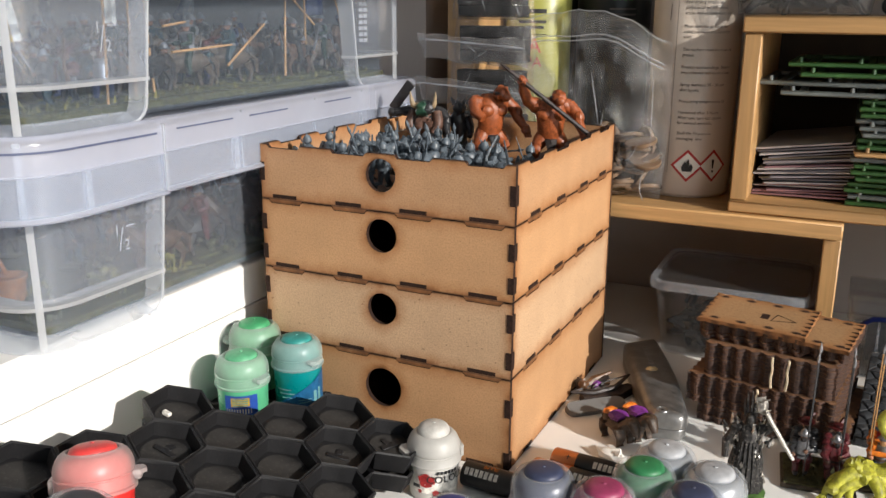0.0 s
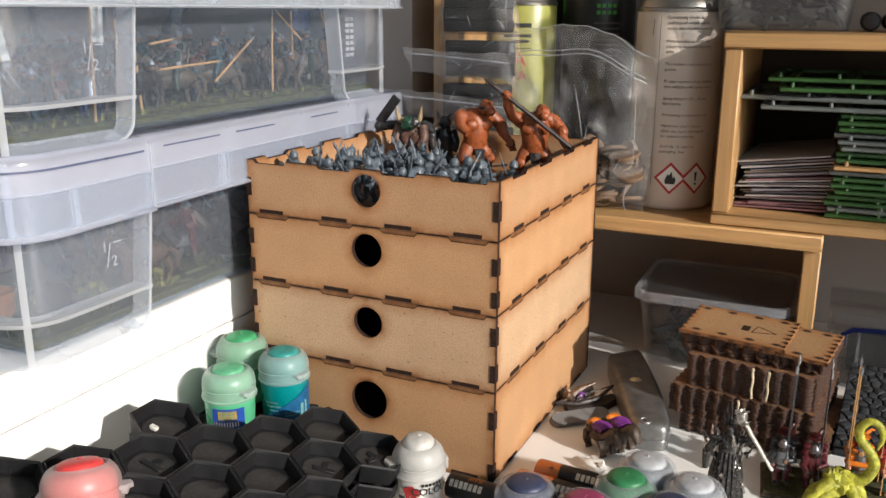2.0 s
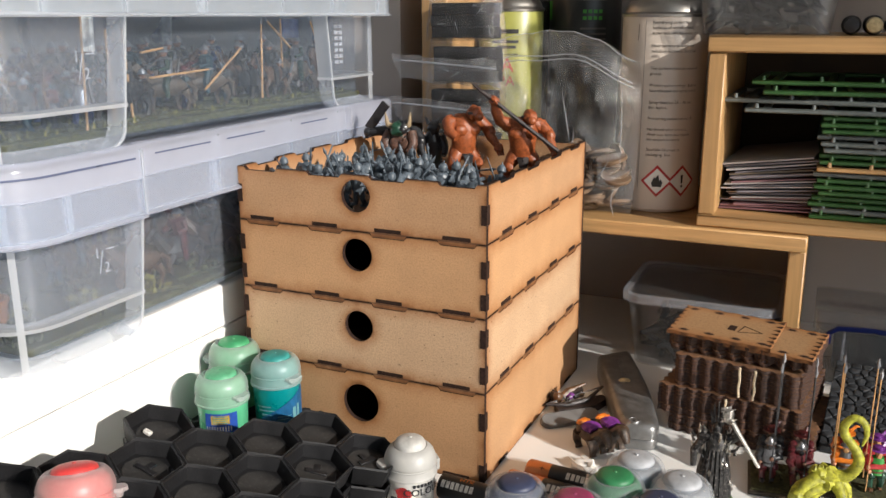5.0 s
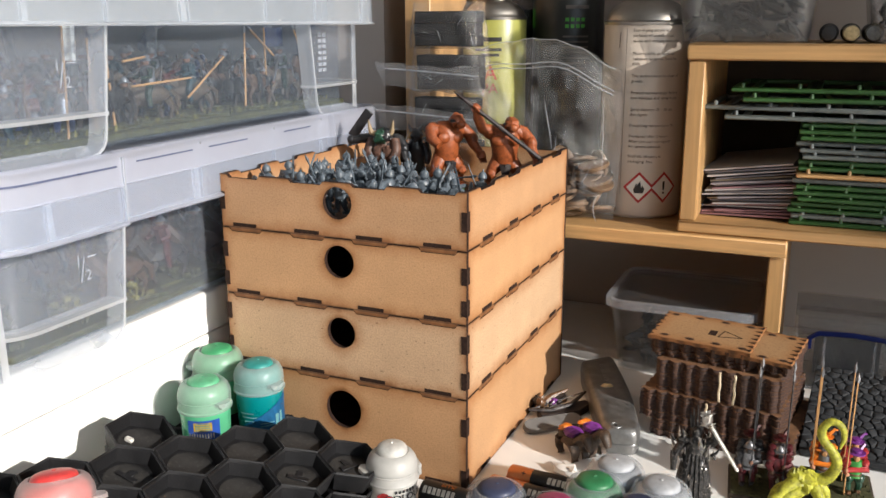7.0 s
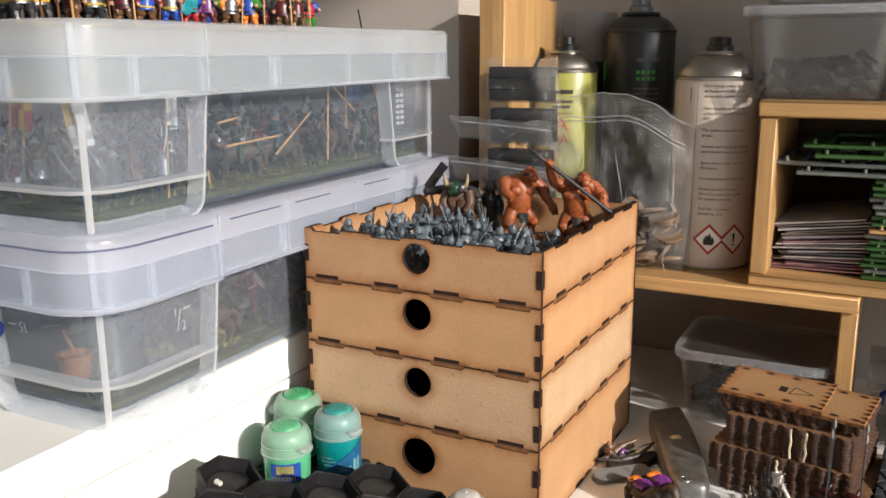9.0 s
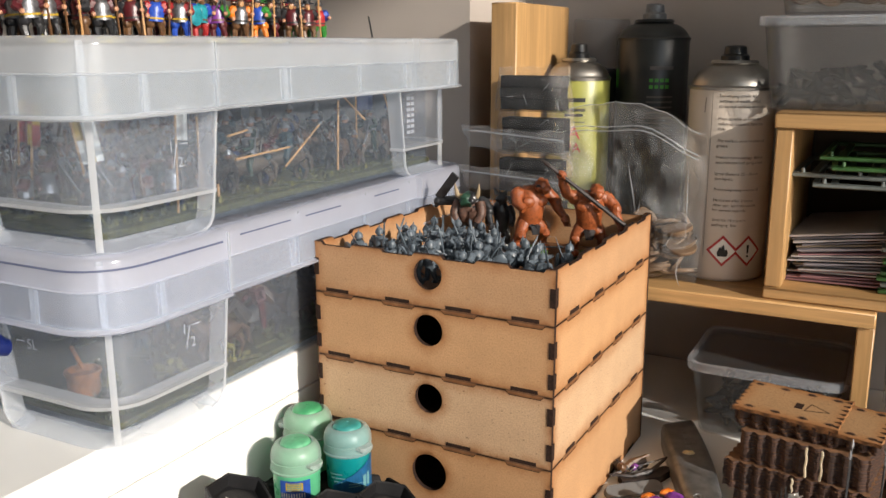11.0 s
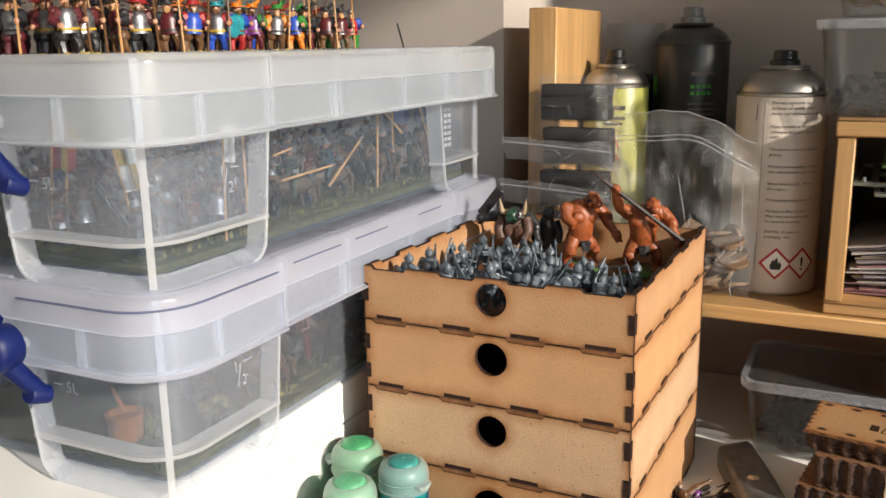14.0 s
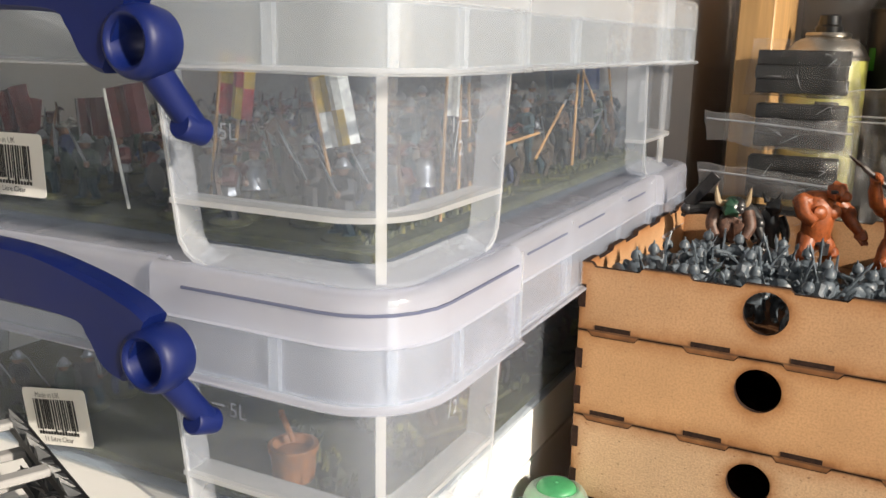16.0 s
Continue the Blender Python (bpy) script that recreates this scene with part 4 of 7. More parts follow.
MADE = {}
rnd = random.Random(11)
LIDTOP = BIN_UP + 0.1052
SPOTS = [(-0.398 - 0.0175 * rank - 0.0008 * (k % 3), 0.334 + 0.0190 * k + 0.008 * (rank % 2)) for k in range(15) for rank in range(3)]
SPOTS += [(-0.4510 - 0.0175 * j, 0.338 + 0.019 * k + 0.007 * (j % 2)) for j in range(9) for k in range(2)]
for sx_, sy_ in SPOTS:
    dark = sy_ < 0.425
    n = rnd.choice((0, 1, 2, 3, 4, 0, 1)) if dark else rnd.randrange(14) if rnd.random() < 0.5 else rnd.randrange(5, 14)
    placed(protos[n], n, "model_soldier", NAMES[n] + " painted model soldier standing on the bin lid", "figurine", "soldiers on the bin lid",
           pose(sx_ + rnd.uniform(-0.003, 0.003), sy_ + rnd.uniform(-0.003, 0.003), LIDTOP, 0, 0, rnd.uniform(-10, 95)))
tufty = Mesh()
for j in range(14):
    tx, ty = rnd.uniform(-0.006, 0.006), rnd.uniform(-0.005, 0.005)
    tufty.tube([(tx, ty, 0), (tx * 1.4, ty * 1.4, rnd.uniform(0.002, 0.0045))], [0.0007, 0.0002], 4)
tuft_one = None
for k in range(7):
    m = pose(-0.389 + rnd.uniform(-0.002, 0.002), 0.345 + 0.038 * k + rnd.uniform(-0.008, 0.008), LIDTOP)
    tuft_one = copy_thing(tuft_one, m) if tuft_one else build("grass_tuft", tufty, plain("straw_tuft", (0.30, 0.26, 0.05), 0.9, var=0.4), label="yellow-green model grass tuft at the soldiers' feet", category="model scenery", group="tufts on the bin lid", at=m)
build("thin_rod", Mesh().tube([(-0.388, 0.661, LIDTOP + 0.001), (-0.404, 0.680, LIDTOP + 0.022)], 0.0008, 6).lathe([(0.004, 0), (0.003, 0.002)], 10, (-0.388, 0.661, LIDTOP)), P_["black"], label="thin black rod standing on a bin lid", category="rod")

# armies inside the bins
for z in (LEDGE, BIN_UP):
    mat_ob = Mesh().box(-0.63, -0.345, 0.325, 0.68, z + 0.0047, z + 0.0090, 0, 0.001)
    build("flocked_board", mat_ob, FLOCK, label="flocked green-brown base board inside a storage bin", category="base board")
# copies of the model paints darkened to stand in for shade inside the bins
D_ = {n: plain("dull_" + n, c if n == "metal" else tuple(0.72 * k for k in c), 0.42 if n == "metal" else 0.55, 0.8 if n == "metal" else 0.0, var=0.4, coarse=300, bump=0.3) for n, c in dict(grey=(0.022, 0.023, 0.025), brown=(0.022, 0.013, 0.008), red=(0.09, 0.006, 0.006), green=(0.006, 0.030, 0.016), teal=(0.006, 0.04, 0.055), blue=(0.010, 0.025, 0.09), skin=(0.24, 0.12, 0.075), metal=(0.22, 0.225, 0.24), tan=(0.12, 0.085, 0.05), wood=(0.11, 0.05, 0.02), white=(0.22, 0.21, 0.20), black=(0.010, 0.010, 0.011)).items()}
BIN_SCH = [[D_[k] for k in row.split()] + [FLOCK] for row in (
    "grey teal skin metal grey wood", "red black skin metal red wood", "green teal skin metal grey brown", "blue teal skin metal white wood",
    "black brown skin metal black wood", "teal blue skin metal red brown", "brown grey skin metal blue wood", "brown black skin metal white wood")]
HORSE = [plain("horse_" + n, c, 0.55, var=0.4, coarse=250, bump=0.3) for n, c in (("bay", (0.055, 0.026, 0.012)), ("black", (0.010, 0.009, 0.009)), ("dun", (0.060, 0.042, 0.028)))]
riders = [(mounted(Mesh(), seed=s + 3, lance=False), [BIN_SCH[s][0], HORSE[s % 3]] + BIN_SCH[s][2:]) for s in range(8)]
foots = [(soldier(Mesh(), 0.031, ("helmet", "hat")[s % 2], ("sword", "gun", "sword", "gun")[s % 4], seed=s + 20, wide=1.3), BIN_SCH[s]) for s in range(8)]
for bz, upper in ((BIN_UP + 0.009, True), (LEDGE + 0.009, False)):
    for row in range(10):
        x = -0.366 - 0.0265 * row
        for col in range(19):
            yy = 0.338 + 0.0185 * col + rnd.uniform(-0.004, 0.004)
            if yy > 0.662 or rnd.random() < (0.10 if upper else 0.55) or (not upper and yy < 0.40 and row < 6):
                continue
            n = rnd.choice((0, 0, 1, 2, 2, 3, 4, 4, 5, 5, 6, 7))
            if yy > 0.415 and row < 4 and col % 2:
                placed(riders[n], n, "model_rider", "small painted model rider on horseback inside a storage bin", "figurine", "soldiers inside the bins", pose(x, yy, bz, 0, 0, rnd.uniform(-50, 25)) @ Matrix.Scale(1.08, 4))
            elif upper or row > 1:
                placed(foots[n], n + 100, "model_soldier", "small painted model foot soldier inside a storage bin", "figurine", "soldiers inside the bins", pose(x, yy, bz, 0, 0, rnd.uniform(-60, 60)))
for p0, p1 in (((-0.352, 0.438, 0.2435), (-0.353, 0.494, 0.2455)), ((-0.352, 0.488, 0.2330), (-0.354, 0.531, 0.2575)), ((-0.356, 0.556, 0.2220), (-0.356, 0.559, 0.2730)), ((-0.358, 0.598, 0.2560), (-0.356, 0.566, 0.2755)), ((-0.356, 0.4365, 0.2580), (-0.358, 0.458, 0.2600)),
               ((-0.425, 0.345, 0.2200), (-0.418, 0.346, 0.2720)), ((-0.357, 0.412, 0.2180), (-0.356, 0.410, 0.2720)), ((-0.360, 0.430, 0.2180), (-0.361, 0.428, 0.2720)), ((-0.362, 0.650, 0.2450), (-0.360, 0.630, 0.2750))):
    a, b = Vector(p0), Vector(p1)
    d = (b - a).normalized()
    build("model_lance", Mesh().tube([a, b], [0.0008, 0.0007], 6).tube([b, b + d * 0.002, b + d * 0.005], [0.0007, 0.0012, 0.0002], 5, 1), [PIKE_WOOD, D_["metal"]], label="thin tan model lance held among the riders", category="model part", group="lances in the bin")
for k in range(26):
    tuft = Mesh()
    for j in range(9):
        tuft.ball((rnd.uniform(-0.009, 0.009), rnd.uniform(-0.009, 0.009), rnd.uniform(0.001, 0.008)), (rnd.uniform(0.0015, 0.0035),) * 3, 6, 4, 0, 0.8, j)
    for j in range(14):
        x, y = rnd.uniform(-0.008, 0.008), rnd.uniform(-0.008, 0.008)
        tuft.tube([(x, y, 0.001), (x * 1.2, y * 1.2, rnd.uniform(0.004, 0.009))], [0.0008, 0.0003], 4)
    build("scenery_tuft", tuft, (FLOCK, TUFT)[k % 3 == 2], label="clump of green-brown model foliage inside the lower bin", category="model scenery", group="scenery clumps", at=pose(-0.358 - 0.018 * (k % 4), 0.33 + 0.0125 * k, LEDGE + 0.009))


turf = Mesh()
for k in range(420):
    x, y = -0.352 - abs(rnd.gauss(0, 0.012)), rnd.uniform(0.335, 0.668)
    turf.tube([(x, y, 0), (x + rnd.uniform(-0.001, 0.001), y + rnd.uniform(-0.001, 0.001), rnd.uniform(0.0015, 0.0045))], [0.0012, 0.0004], 4, 1 if rnd.random() < 0.2 else 0)
turf_ob = build("model_turf", turf, [FLOCK, TUFT], label="uneven green and straw static grass inside the upper bin", category="model scenery", kind="stuff")
turf_ob.matrix_world = pose(0, 0, BIN_UP + 0.0088)


def flag(name, label, x, y, z, yaw, cols, w=0.018, h=0.016, tilt=0.0, pole=0.055):
    f = Mesh()
    f.tube([(0, 0, 0), (0, 0, pole)], 0.0007, 6, 0)
    for a in range(5):
        for b in range(2):
            x0, x1 = w * a / 5, w * (a + 1) / 5
            z0, z1 = pole - h + h * b / 2, pole - h + h * (b + 1) / 2
            wy = [0.0018 * math.sin(7.0 * xx / w) for xx in (x0, x1)]
            mi = 1 + (a // 2 + b) % (len(cols) - 1)
            f.add([(x0, wy[0], z0), (x1, wy[1], z0), (x1, wy[1], z1), (x0, wy[0], z1), (x0, wy[0] + 0.0004, z0), (x1, wy[1] + 0.0004, z0), (x1, wy[1] + 0.0004, z1), (x0, wy[0] + 0.0004, z1)],
                  [(0, 1, 2, 3), (7, 6, 5, 4), (0, 4, 5, 1), (3, 2, 6, 7), (1, 5, 6, 2), (0, 3, 7, 4)], mi)
    return build(name, f, cols, label=label, category="flag", group="flags inside the bin", at=pose(x, y, z, 0, tilt, yaw))


TB = BIN_UP + 0.009
flag("model_flag", "white and yellow model flag on a brown pole", -0.372, 0.345, TB, 10, [PIKE_WOOD, P_["white"], P_["yellow"], P_["white"]], 0.014, 0.026, -12, 0.058)
flag("model_flag", "tattered white model flag on a brown pole", -0.352, 0.386, TB, 60, [PIKE_WOOD, P_["white"], P_["white"]], 0.007, 0.02, 2, 0.062)
flag("model_flag", "red model flag with yellow quarters", -0.435, 0.345, TB + 0.004, 0, [PIKE_WOOD, P_["red"], P_["yellow"]], 0.016, 0.024, 8, 0.062)
flag("model_flag", "red model flag on a pale pole", -0.475, 0.34, TB, 10, [P_["white"], D_["red"], D_["red"], P_["maroon"]], 0.018, 0.020, -10, 0.050)
for fx, fy, yw, tl, cs, lab in ((-0.54, 0.338, 0, -14, ("black", "red", "red"), "red model banner on a dark pole"), (-0.565, 0.345, 12, 10, ("brown", "red", "maroon"), "red model banner on a brown pole"), (-0.59, 0.34, -8, -6, ("black", "red", "maroon"), "dark red model banner on a dark pole")):
    flag("model_flag", lab, fx, fy, TB, yw, [D_.get(c, D_["red"]) if c != "maroon" else P_["maroon"] for c in cs], 0.020 if fx < -0.5 else 0.009, 0.017 if fx < -0.5 else 0.014, tl, 0.046)
flag("model_flag", "dark blue model flag on a brown pole", -0.366, 0.598, TB, 70, [PIKE_WOOD, D_["blue"], D_["blue"]], 0.018, 0.014, 0, 0.058)
flag("model_flag", "red model flag on a dark pole", -0.505, 0.345, TB, -5, [P_["black"], D_["red"], P_["maroon"]], 0.018, 0.016, -4, 0.044)
hut = Mesh().lathe([(0.0085, 0), (0.0090, 0.004), (0.0092, 0.011), (0.0105, 0.013), (0.0105, 0.015), (0.0085, 0.0152), (0.007, 0.012)], 14)
hut.tube([(0, 0, 0.016), (-0.003, -0.004, 0.030)], 0.0012, 6)
build("orange_pot", hut, plain("terracotta_paint", (0.36, 0.13, 0.035), 0.7, var=0.3, coarse=200, bump=0.6), label="small orange model basket inside the lower bin", category="model part", at=pose(-0.397, 0.346, LEDGE + 0.009) @ Matrix.Scale(1.0, 4))

# soldiers in the open tray
TRAYZ = 0.1572
greys = [(soldier(Mesh(), 0.030, "spiked", w, seed=40 + k, base=False, wide=1.25, reach=1.0 + 0.3 * k), [GREY_MINI] * 7) for k, w in enumerate(("spear", "sword", "gun", "pike"))]
rnd = random.Random(5)
spots = []
for r in range(5):
    for c in range(10):
        u = -0.066 + 0.0145 * c + rnd.uniform(-0.004, 0.004)
        v = -0.076 + 0.0185 * r + rnd.uniform(-0.004, 0.004)
        if r > 3 and (c > 4 or rnd.random() < 0.3) or (r == 3 and c > 7) or rnd.random() < 0.10:
            continue
        spots.append((u, v))
for u, v in spots:
    n = rnd.choice((0, 0, 1, 1, 2, 0))
    lie = rnd.random() < 0.3 and abs(u) < 0.045 and v > -0.05
    tilt = rnd.uniform(-18, 18)
    z = TRAYZ + rnd.uniform(0, 0.008)
    placed(greys[n], n + 30, "grey_model_soldier", "unpainted grey plastic model soldier with pointed helmet", "figurine", "grey soldiers in the open tray",
           TOWER @ pose(u, v, z + (0.012 if lie else 0), 80 if lie else tilt, tilt * 0.6, rnd.uniform(-70, 70)))


spear = Mesh().tube([(0, 0, -0.017), (0, 0, 0.013)], 0.0006, 6).tube([(0, 0, 0.013), (0, 0, 0.0145), (0, 0, 0.019)], [0.0006, 0.0014, 0.0002], 6)
spear.tube([(0.0, 0, -0.004), (0.004, 0.001, -0.006), (0.0055, 0.001, -0.011)], [0.0016, 0.0015, 0.0010], 7)
first_spear = None
for k in range(16):
    m = TOWER @ pose(rnd.uniform(-0.062, 0.058), rnd.uniform(-0.074, -0.02), TRAYZ + rnd.uniform(0.019, 0.026), rnd.uniform(55, 110), 0, rnd.uniform(0, 360))
    first_spear = copy_thing(first_spear, m) if first_spear else build("model_spear", spear, GREY_MINI, label="loose grey plastic model arm with a spear", category="model part", group="loose arms in the open tray", at=m)


def brute(mesh, k=1.0, spear=False, seed=0):
    """A hunched muscular monster; slot 0 skin, 1 base, 2 weapon and straps."""
    mesh.lathe([(0.0125, 0), (0.0128, 0.002), (0.0115, 0.003)], 16, mi=1)
    for s in (-1, 1):
        mesh.tube([(s * 0.0090, -0.002, 0.003), (s * 0.0098, 0.0015, 0.008), (s * 0.0092, -0.0025, 0.0145), (s * 0.0068, -0.001, 0.0185), (s * 0.0035, 0.001, 0.0225)], [0.0030, 0.0034, 0.0038, 0.0050, 0.0058], 11)
        mesh.ball((s * 0.0092, -0.0050, 0.0042), (0.0036, 0.006, 0.0024), 8, 5)
        mesh.ball((s * 0.0092, -0.0042, 0.0142), (0.0036, 0.0034, 0.0036), 8, 5, 0, 0.3, seed)
    mesh.tube([(0, 0.0015, 0.0180), (0, 0.0, 0.0235), (0, -0.0010, 0.0300), (0, -0.0005, 0.0370), (0, 0.0015, 0.0430), (0, 0.0020, 0.0470)], [0.0078, 0.0084, 0.0088, 0.0104, 0.0098, 0.0050], 16, 0, 0.80)
    for s in (-1, 1):
        mesh.ball((s * 0.0046, -0.0064, 0.0368), (0.0050, 0.0030, 0.0042), 9, 6)
        mesh.ball((s * 0.0098, 0.0008, 0.0415), (0.0052, 0.0052, 0.0052), 10, 6, 0, 0.3, seed + s)
    mesh.tube([(-0.0078, 0, 0.0205), (0, -0.0078, 0.0195), (0.0078, 0, 0.0205)], [0.0010, 0.0016, 0.0010], 6, 2)
    mesh.tube([(0, -0.0070, 0.0200), (0, -0.0080, 0.0140)], [0.0042, 0.0026], 7, 2, 0.4)
    mesh.ball((0.004, -0.0085, 0.0478), (0.0050, 0.0054, 0.0050), 12, 9, 0, 0.35, seed)
    mesh.ball((0.0048, -0.0132, 0.0460), (0.0032, 0.0030, 0.0030), 9, 6)
    mesh.tube([(-0.0016, -0.0095, 0.0482), (0.003, -0.0118, 0.0480), (0.0076, -0.0095, 0.0478)], [0.0010, 0.0012, 0.0010], 6, 2)
    mesh.tube([(0.0115, 0.001, 0.0420), (0.0165, -0.002, 0.0370), (0.0178, -0.006, 0.0310), (0.0205, -0.010, 0.0255)], [0.0046, 0.0040, 0.0034, 0.0024], 11)
    mesh.ball((0.0175, -0.0045, 0.0345), (0.0040, 0.0040, 0.0050), 9, 6)
    mesh.ball((0.0212, -0.0108, 0.0238), (0.0032, 0.0034, 0.0036), 8, 5, 0, 0.4, 2)
    for t in (-0.0018, 0.0, 0.0018):
        mesh.tube([(0.0212 + t, -0.0115, 0.0222), (0.0218 + t, -0.0135, 0.0192)], [0.0011, 0.0008], 5)
    if spear:
        mesh.tube([(-0.0105, 0.001, 0.0425), (-0.0155, -0.002, 0.0450), (-0.0185, -0.006, 0.0520), (-0.0195, -0.008, 0.0570)], [0.0048, 0.0038, 0.0034, 0.0024], 11)
        mesh.ball((-0.0197, -0.0088, 0.0585), (0.0034, 0.0034, 0.0036), 8, 5, 0, 0.4, 1)
        for t in (-0.0014, 0.0, 0.0014):
            mesh.tube([(-0.0190 + t, -0.0112, 0.0575 - t), (-0.0200 + t, -0.0128, 0.0595 - t)], [0.0011, 0.0008], 5)
        d = Vector((0.047, -0.004, -0.036)).normalized()
        p = Vector((-0.0197, -0.0110, 0.0585))
        mesh.tube([p - d * 0.010, p + d * 0.058], [0.0014, 0.0015], 8, 2)
        mesh.tube([p - d * 0.009, p - d * 0.012, p - d * 0.019], [0.0012, 0.0029, 0.0006], 6, 2, 0.45)
    else:
        mesh.tube([(-0.0105, 0.001, 0.0425), (-0.0118, -0.003, 0.0360), (-0.0090, -0.0085, 0.0320)], [0.0048, 0.0040, 0.0028], 11)
    return mesh


BASE_GREEN = plain("green_base_paint", (0.05, 0.11, 0.02), 0.8, var=0.5, coarse=300, bump=0.7)
build("brute_figure", brute(Mesh(), seed=2), [ORANGE_MINI, BASE_GREEN, P_["black"]], label="orange-brown muscular model monster standing in the tray", category="figurine", group="monsters in the tray", at=pose(-0.229, 0.627, TRAYZ, 0, 0, 48) @ Matrix.Scale(1.1, 4))
build("brute_figure", brute(Mesh(), spear=True, seed=6), [ORANGE_MINI, BASE_GREEN, DARK_MINI], label="orange-brown model monster holding a long dark spear", category="figurine", group="monsters in the tray", at=pose(-0.184, 0.630, TRAYZ, 0, 0, 22) @ Matrix.Scale(1.08, 4))
ho = Mesh()
brute(ho, seed=9)
ho.tube([(-0.012, 0, 0.042), (-0.020, -0.002, 0.042), (-0.027, -0.003, 0.041)], [0.0048, 0.004, 0.0036], 9, 3)
ho.ball((-0.029, -0.003, 0.041), 0.0042, 8, 5, 3)
ho.ball((0, -0.006, 0.033), (0.0085, 0.0055, 0.0095), 14, 9, 4, 0.7, 2)
for sx in (-1, 1):
    ho.tube(*smooth_path([(sx * 0.0095, -0.004, 0.0420), (sx * 0.0120, -0.009, 0.0340), (sx * 0.0090, -0.0130, 0.0270)], [0.0046, 0.0042, 0.0032], 4), 10, 4)
    ho.ball((sx * 0.0045, -0.0105, 0.0330), (0.0040, 0.0030, 0.0060), 9, 6, 4, 0.6, sx)
ho.ball((0.000, -0.0115, 0.0460), (0.0060, 0.0048, 0.0058), 14, 9, 1, 0.5, 4)
ho.tube([(-0.031, -0.003, 0.036), (-0.028, -0.003, 0.045)], [0.0016, 0.0016], 8, 3)
ho.t = pose(-0.0285, -0.003, 0.0440, 0, 38, 0)
ho.box(-0.0040, 0.0040, -0.0010, 0.0010, 0.0, 0.0275, 3, 0.0006)
ho.t = Matrix.Identity(4)
for s in (-1, 1):
    ho.tube(*smooth_path([(s * 0.004, -0.008, 0.0480), (s * 0.0085, -0.009, 0.0490), (s * 0.0100, -0.009, 0.0540), (s * 0.0108, -0.009, 0.0600)], [0.0026, 0.0023, 0.0016, 0.0003], 3), 8, 2)
ho.lathe([(0.0052, 0), (0.0048, 0.0025), (0.002, 0.0045)], 12, (0, -0.0045, 0.0475), 1)
ho.lathe([(0.0085, 0), (0.0088, 0.001), (0.002, 0.0026)], 14, (0.0, 0.009, 0.030), 3)
for a_ in range(9):
    ho.tube([(0.010 * math.cos(a_ * 0.7), 0.006 * math.sin(a_ * 0.7), 0.040), (0.012 * math.cos(a_ * 0.7), 0.008 * math.sin(a_ * 0.7), 0.028)], [0.0020, 0.0006], 5, 1)
build("horned_figure", ho, [P_["black"], P_["dkgreen"], plain("old_horn", (0.30, 0.22, 0.13), 0.5), P_["black"], plain("hide_brown_paint", (0.085, 0.042, 0.028), 0.5, var=0.6, coarse=350, bump=0.7, dirt=(0.17, 0.10, 0.075))], label="dark horned model warrior raising a black cleaver", category="figurine", at=pose(-0.276, 0.622, TRAYZ, 6, 0, 8) @ Matrix.Scale(0.9, 4))

imp = Mesh()
imp.tube(*smooth_path([(0, 0, 0.012), (0.001, -0.001, 0.020), (0, -0.003, 0.029), (0.001, -0.005, 0.034)], [0.0050, 0.0058, 0.0062, 0.0030], 4), 12)
imp.ball((0.001, -0.007, 0.0365), (0.0040, 0.0046, 0.0044), 12, 8, 0, 0.5, 3)
for s in (-1, 1):
    imp.tube([(s * 0.0025, -0.006, 0.039), (s * 0.0050, -0.005, 0.0440)], [0.0018, 0.0004], 6)
    imp.tube(*smooth_path([(s * 0.0055, -0.002, 0.030), (s * 0.0085, -0.005, 0.023), (s * 0.0080, -0.010, 0.018)], [0.0034, 0.0026, 0.0018], 4), 9)
    imp.tube(*smooth_path([(s * 0.0030, 0.0, 0.013), (s * 0.0050, -0.003, 0.007), (s * 0.0045, -0.002, 0.0008)], [0.0036, 0.0026, 0.0020], 4), 9)
    imp.ball((s * 0.0045, -0.0045, 0.0016), (0.0020, 0.0036, 0.0016), 8, 5, 1)
build("imp_figure", imp, [P_["black"], P_["white"]], label="small black hunched model creature with pale feet in the tray", category="figurine", group="monsters in the tray", at=pose(-0.2565, 0.6330, TRAYZ, 0, 0, 20) @ Matrix.Scale(1.1, 4))

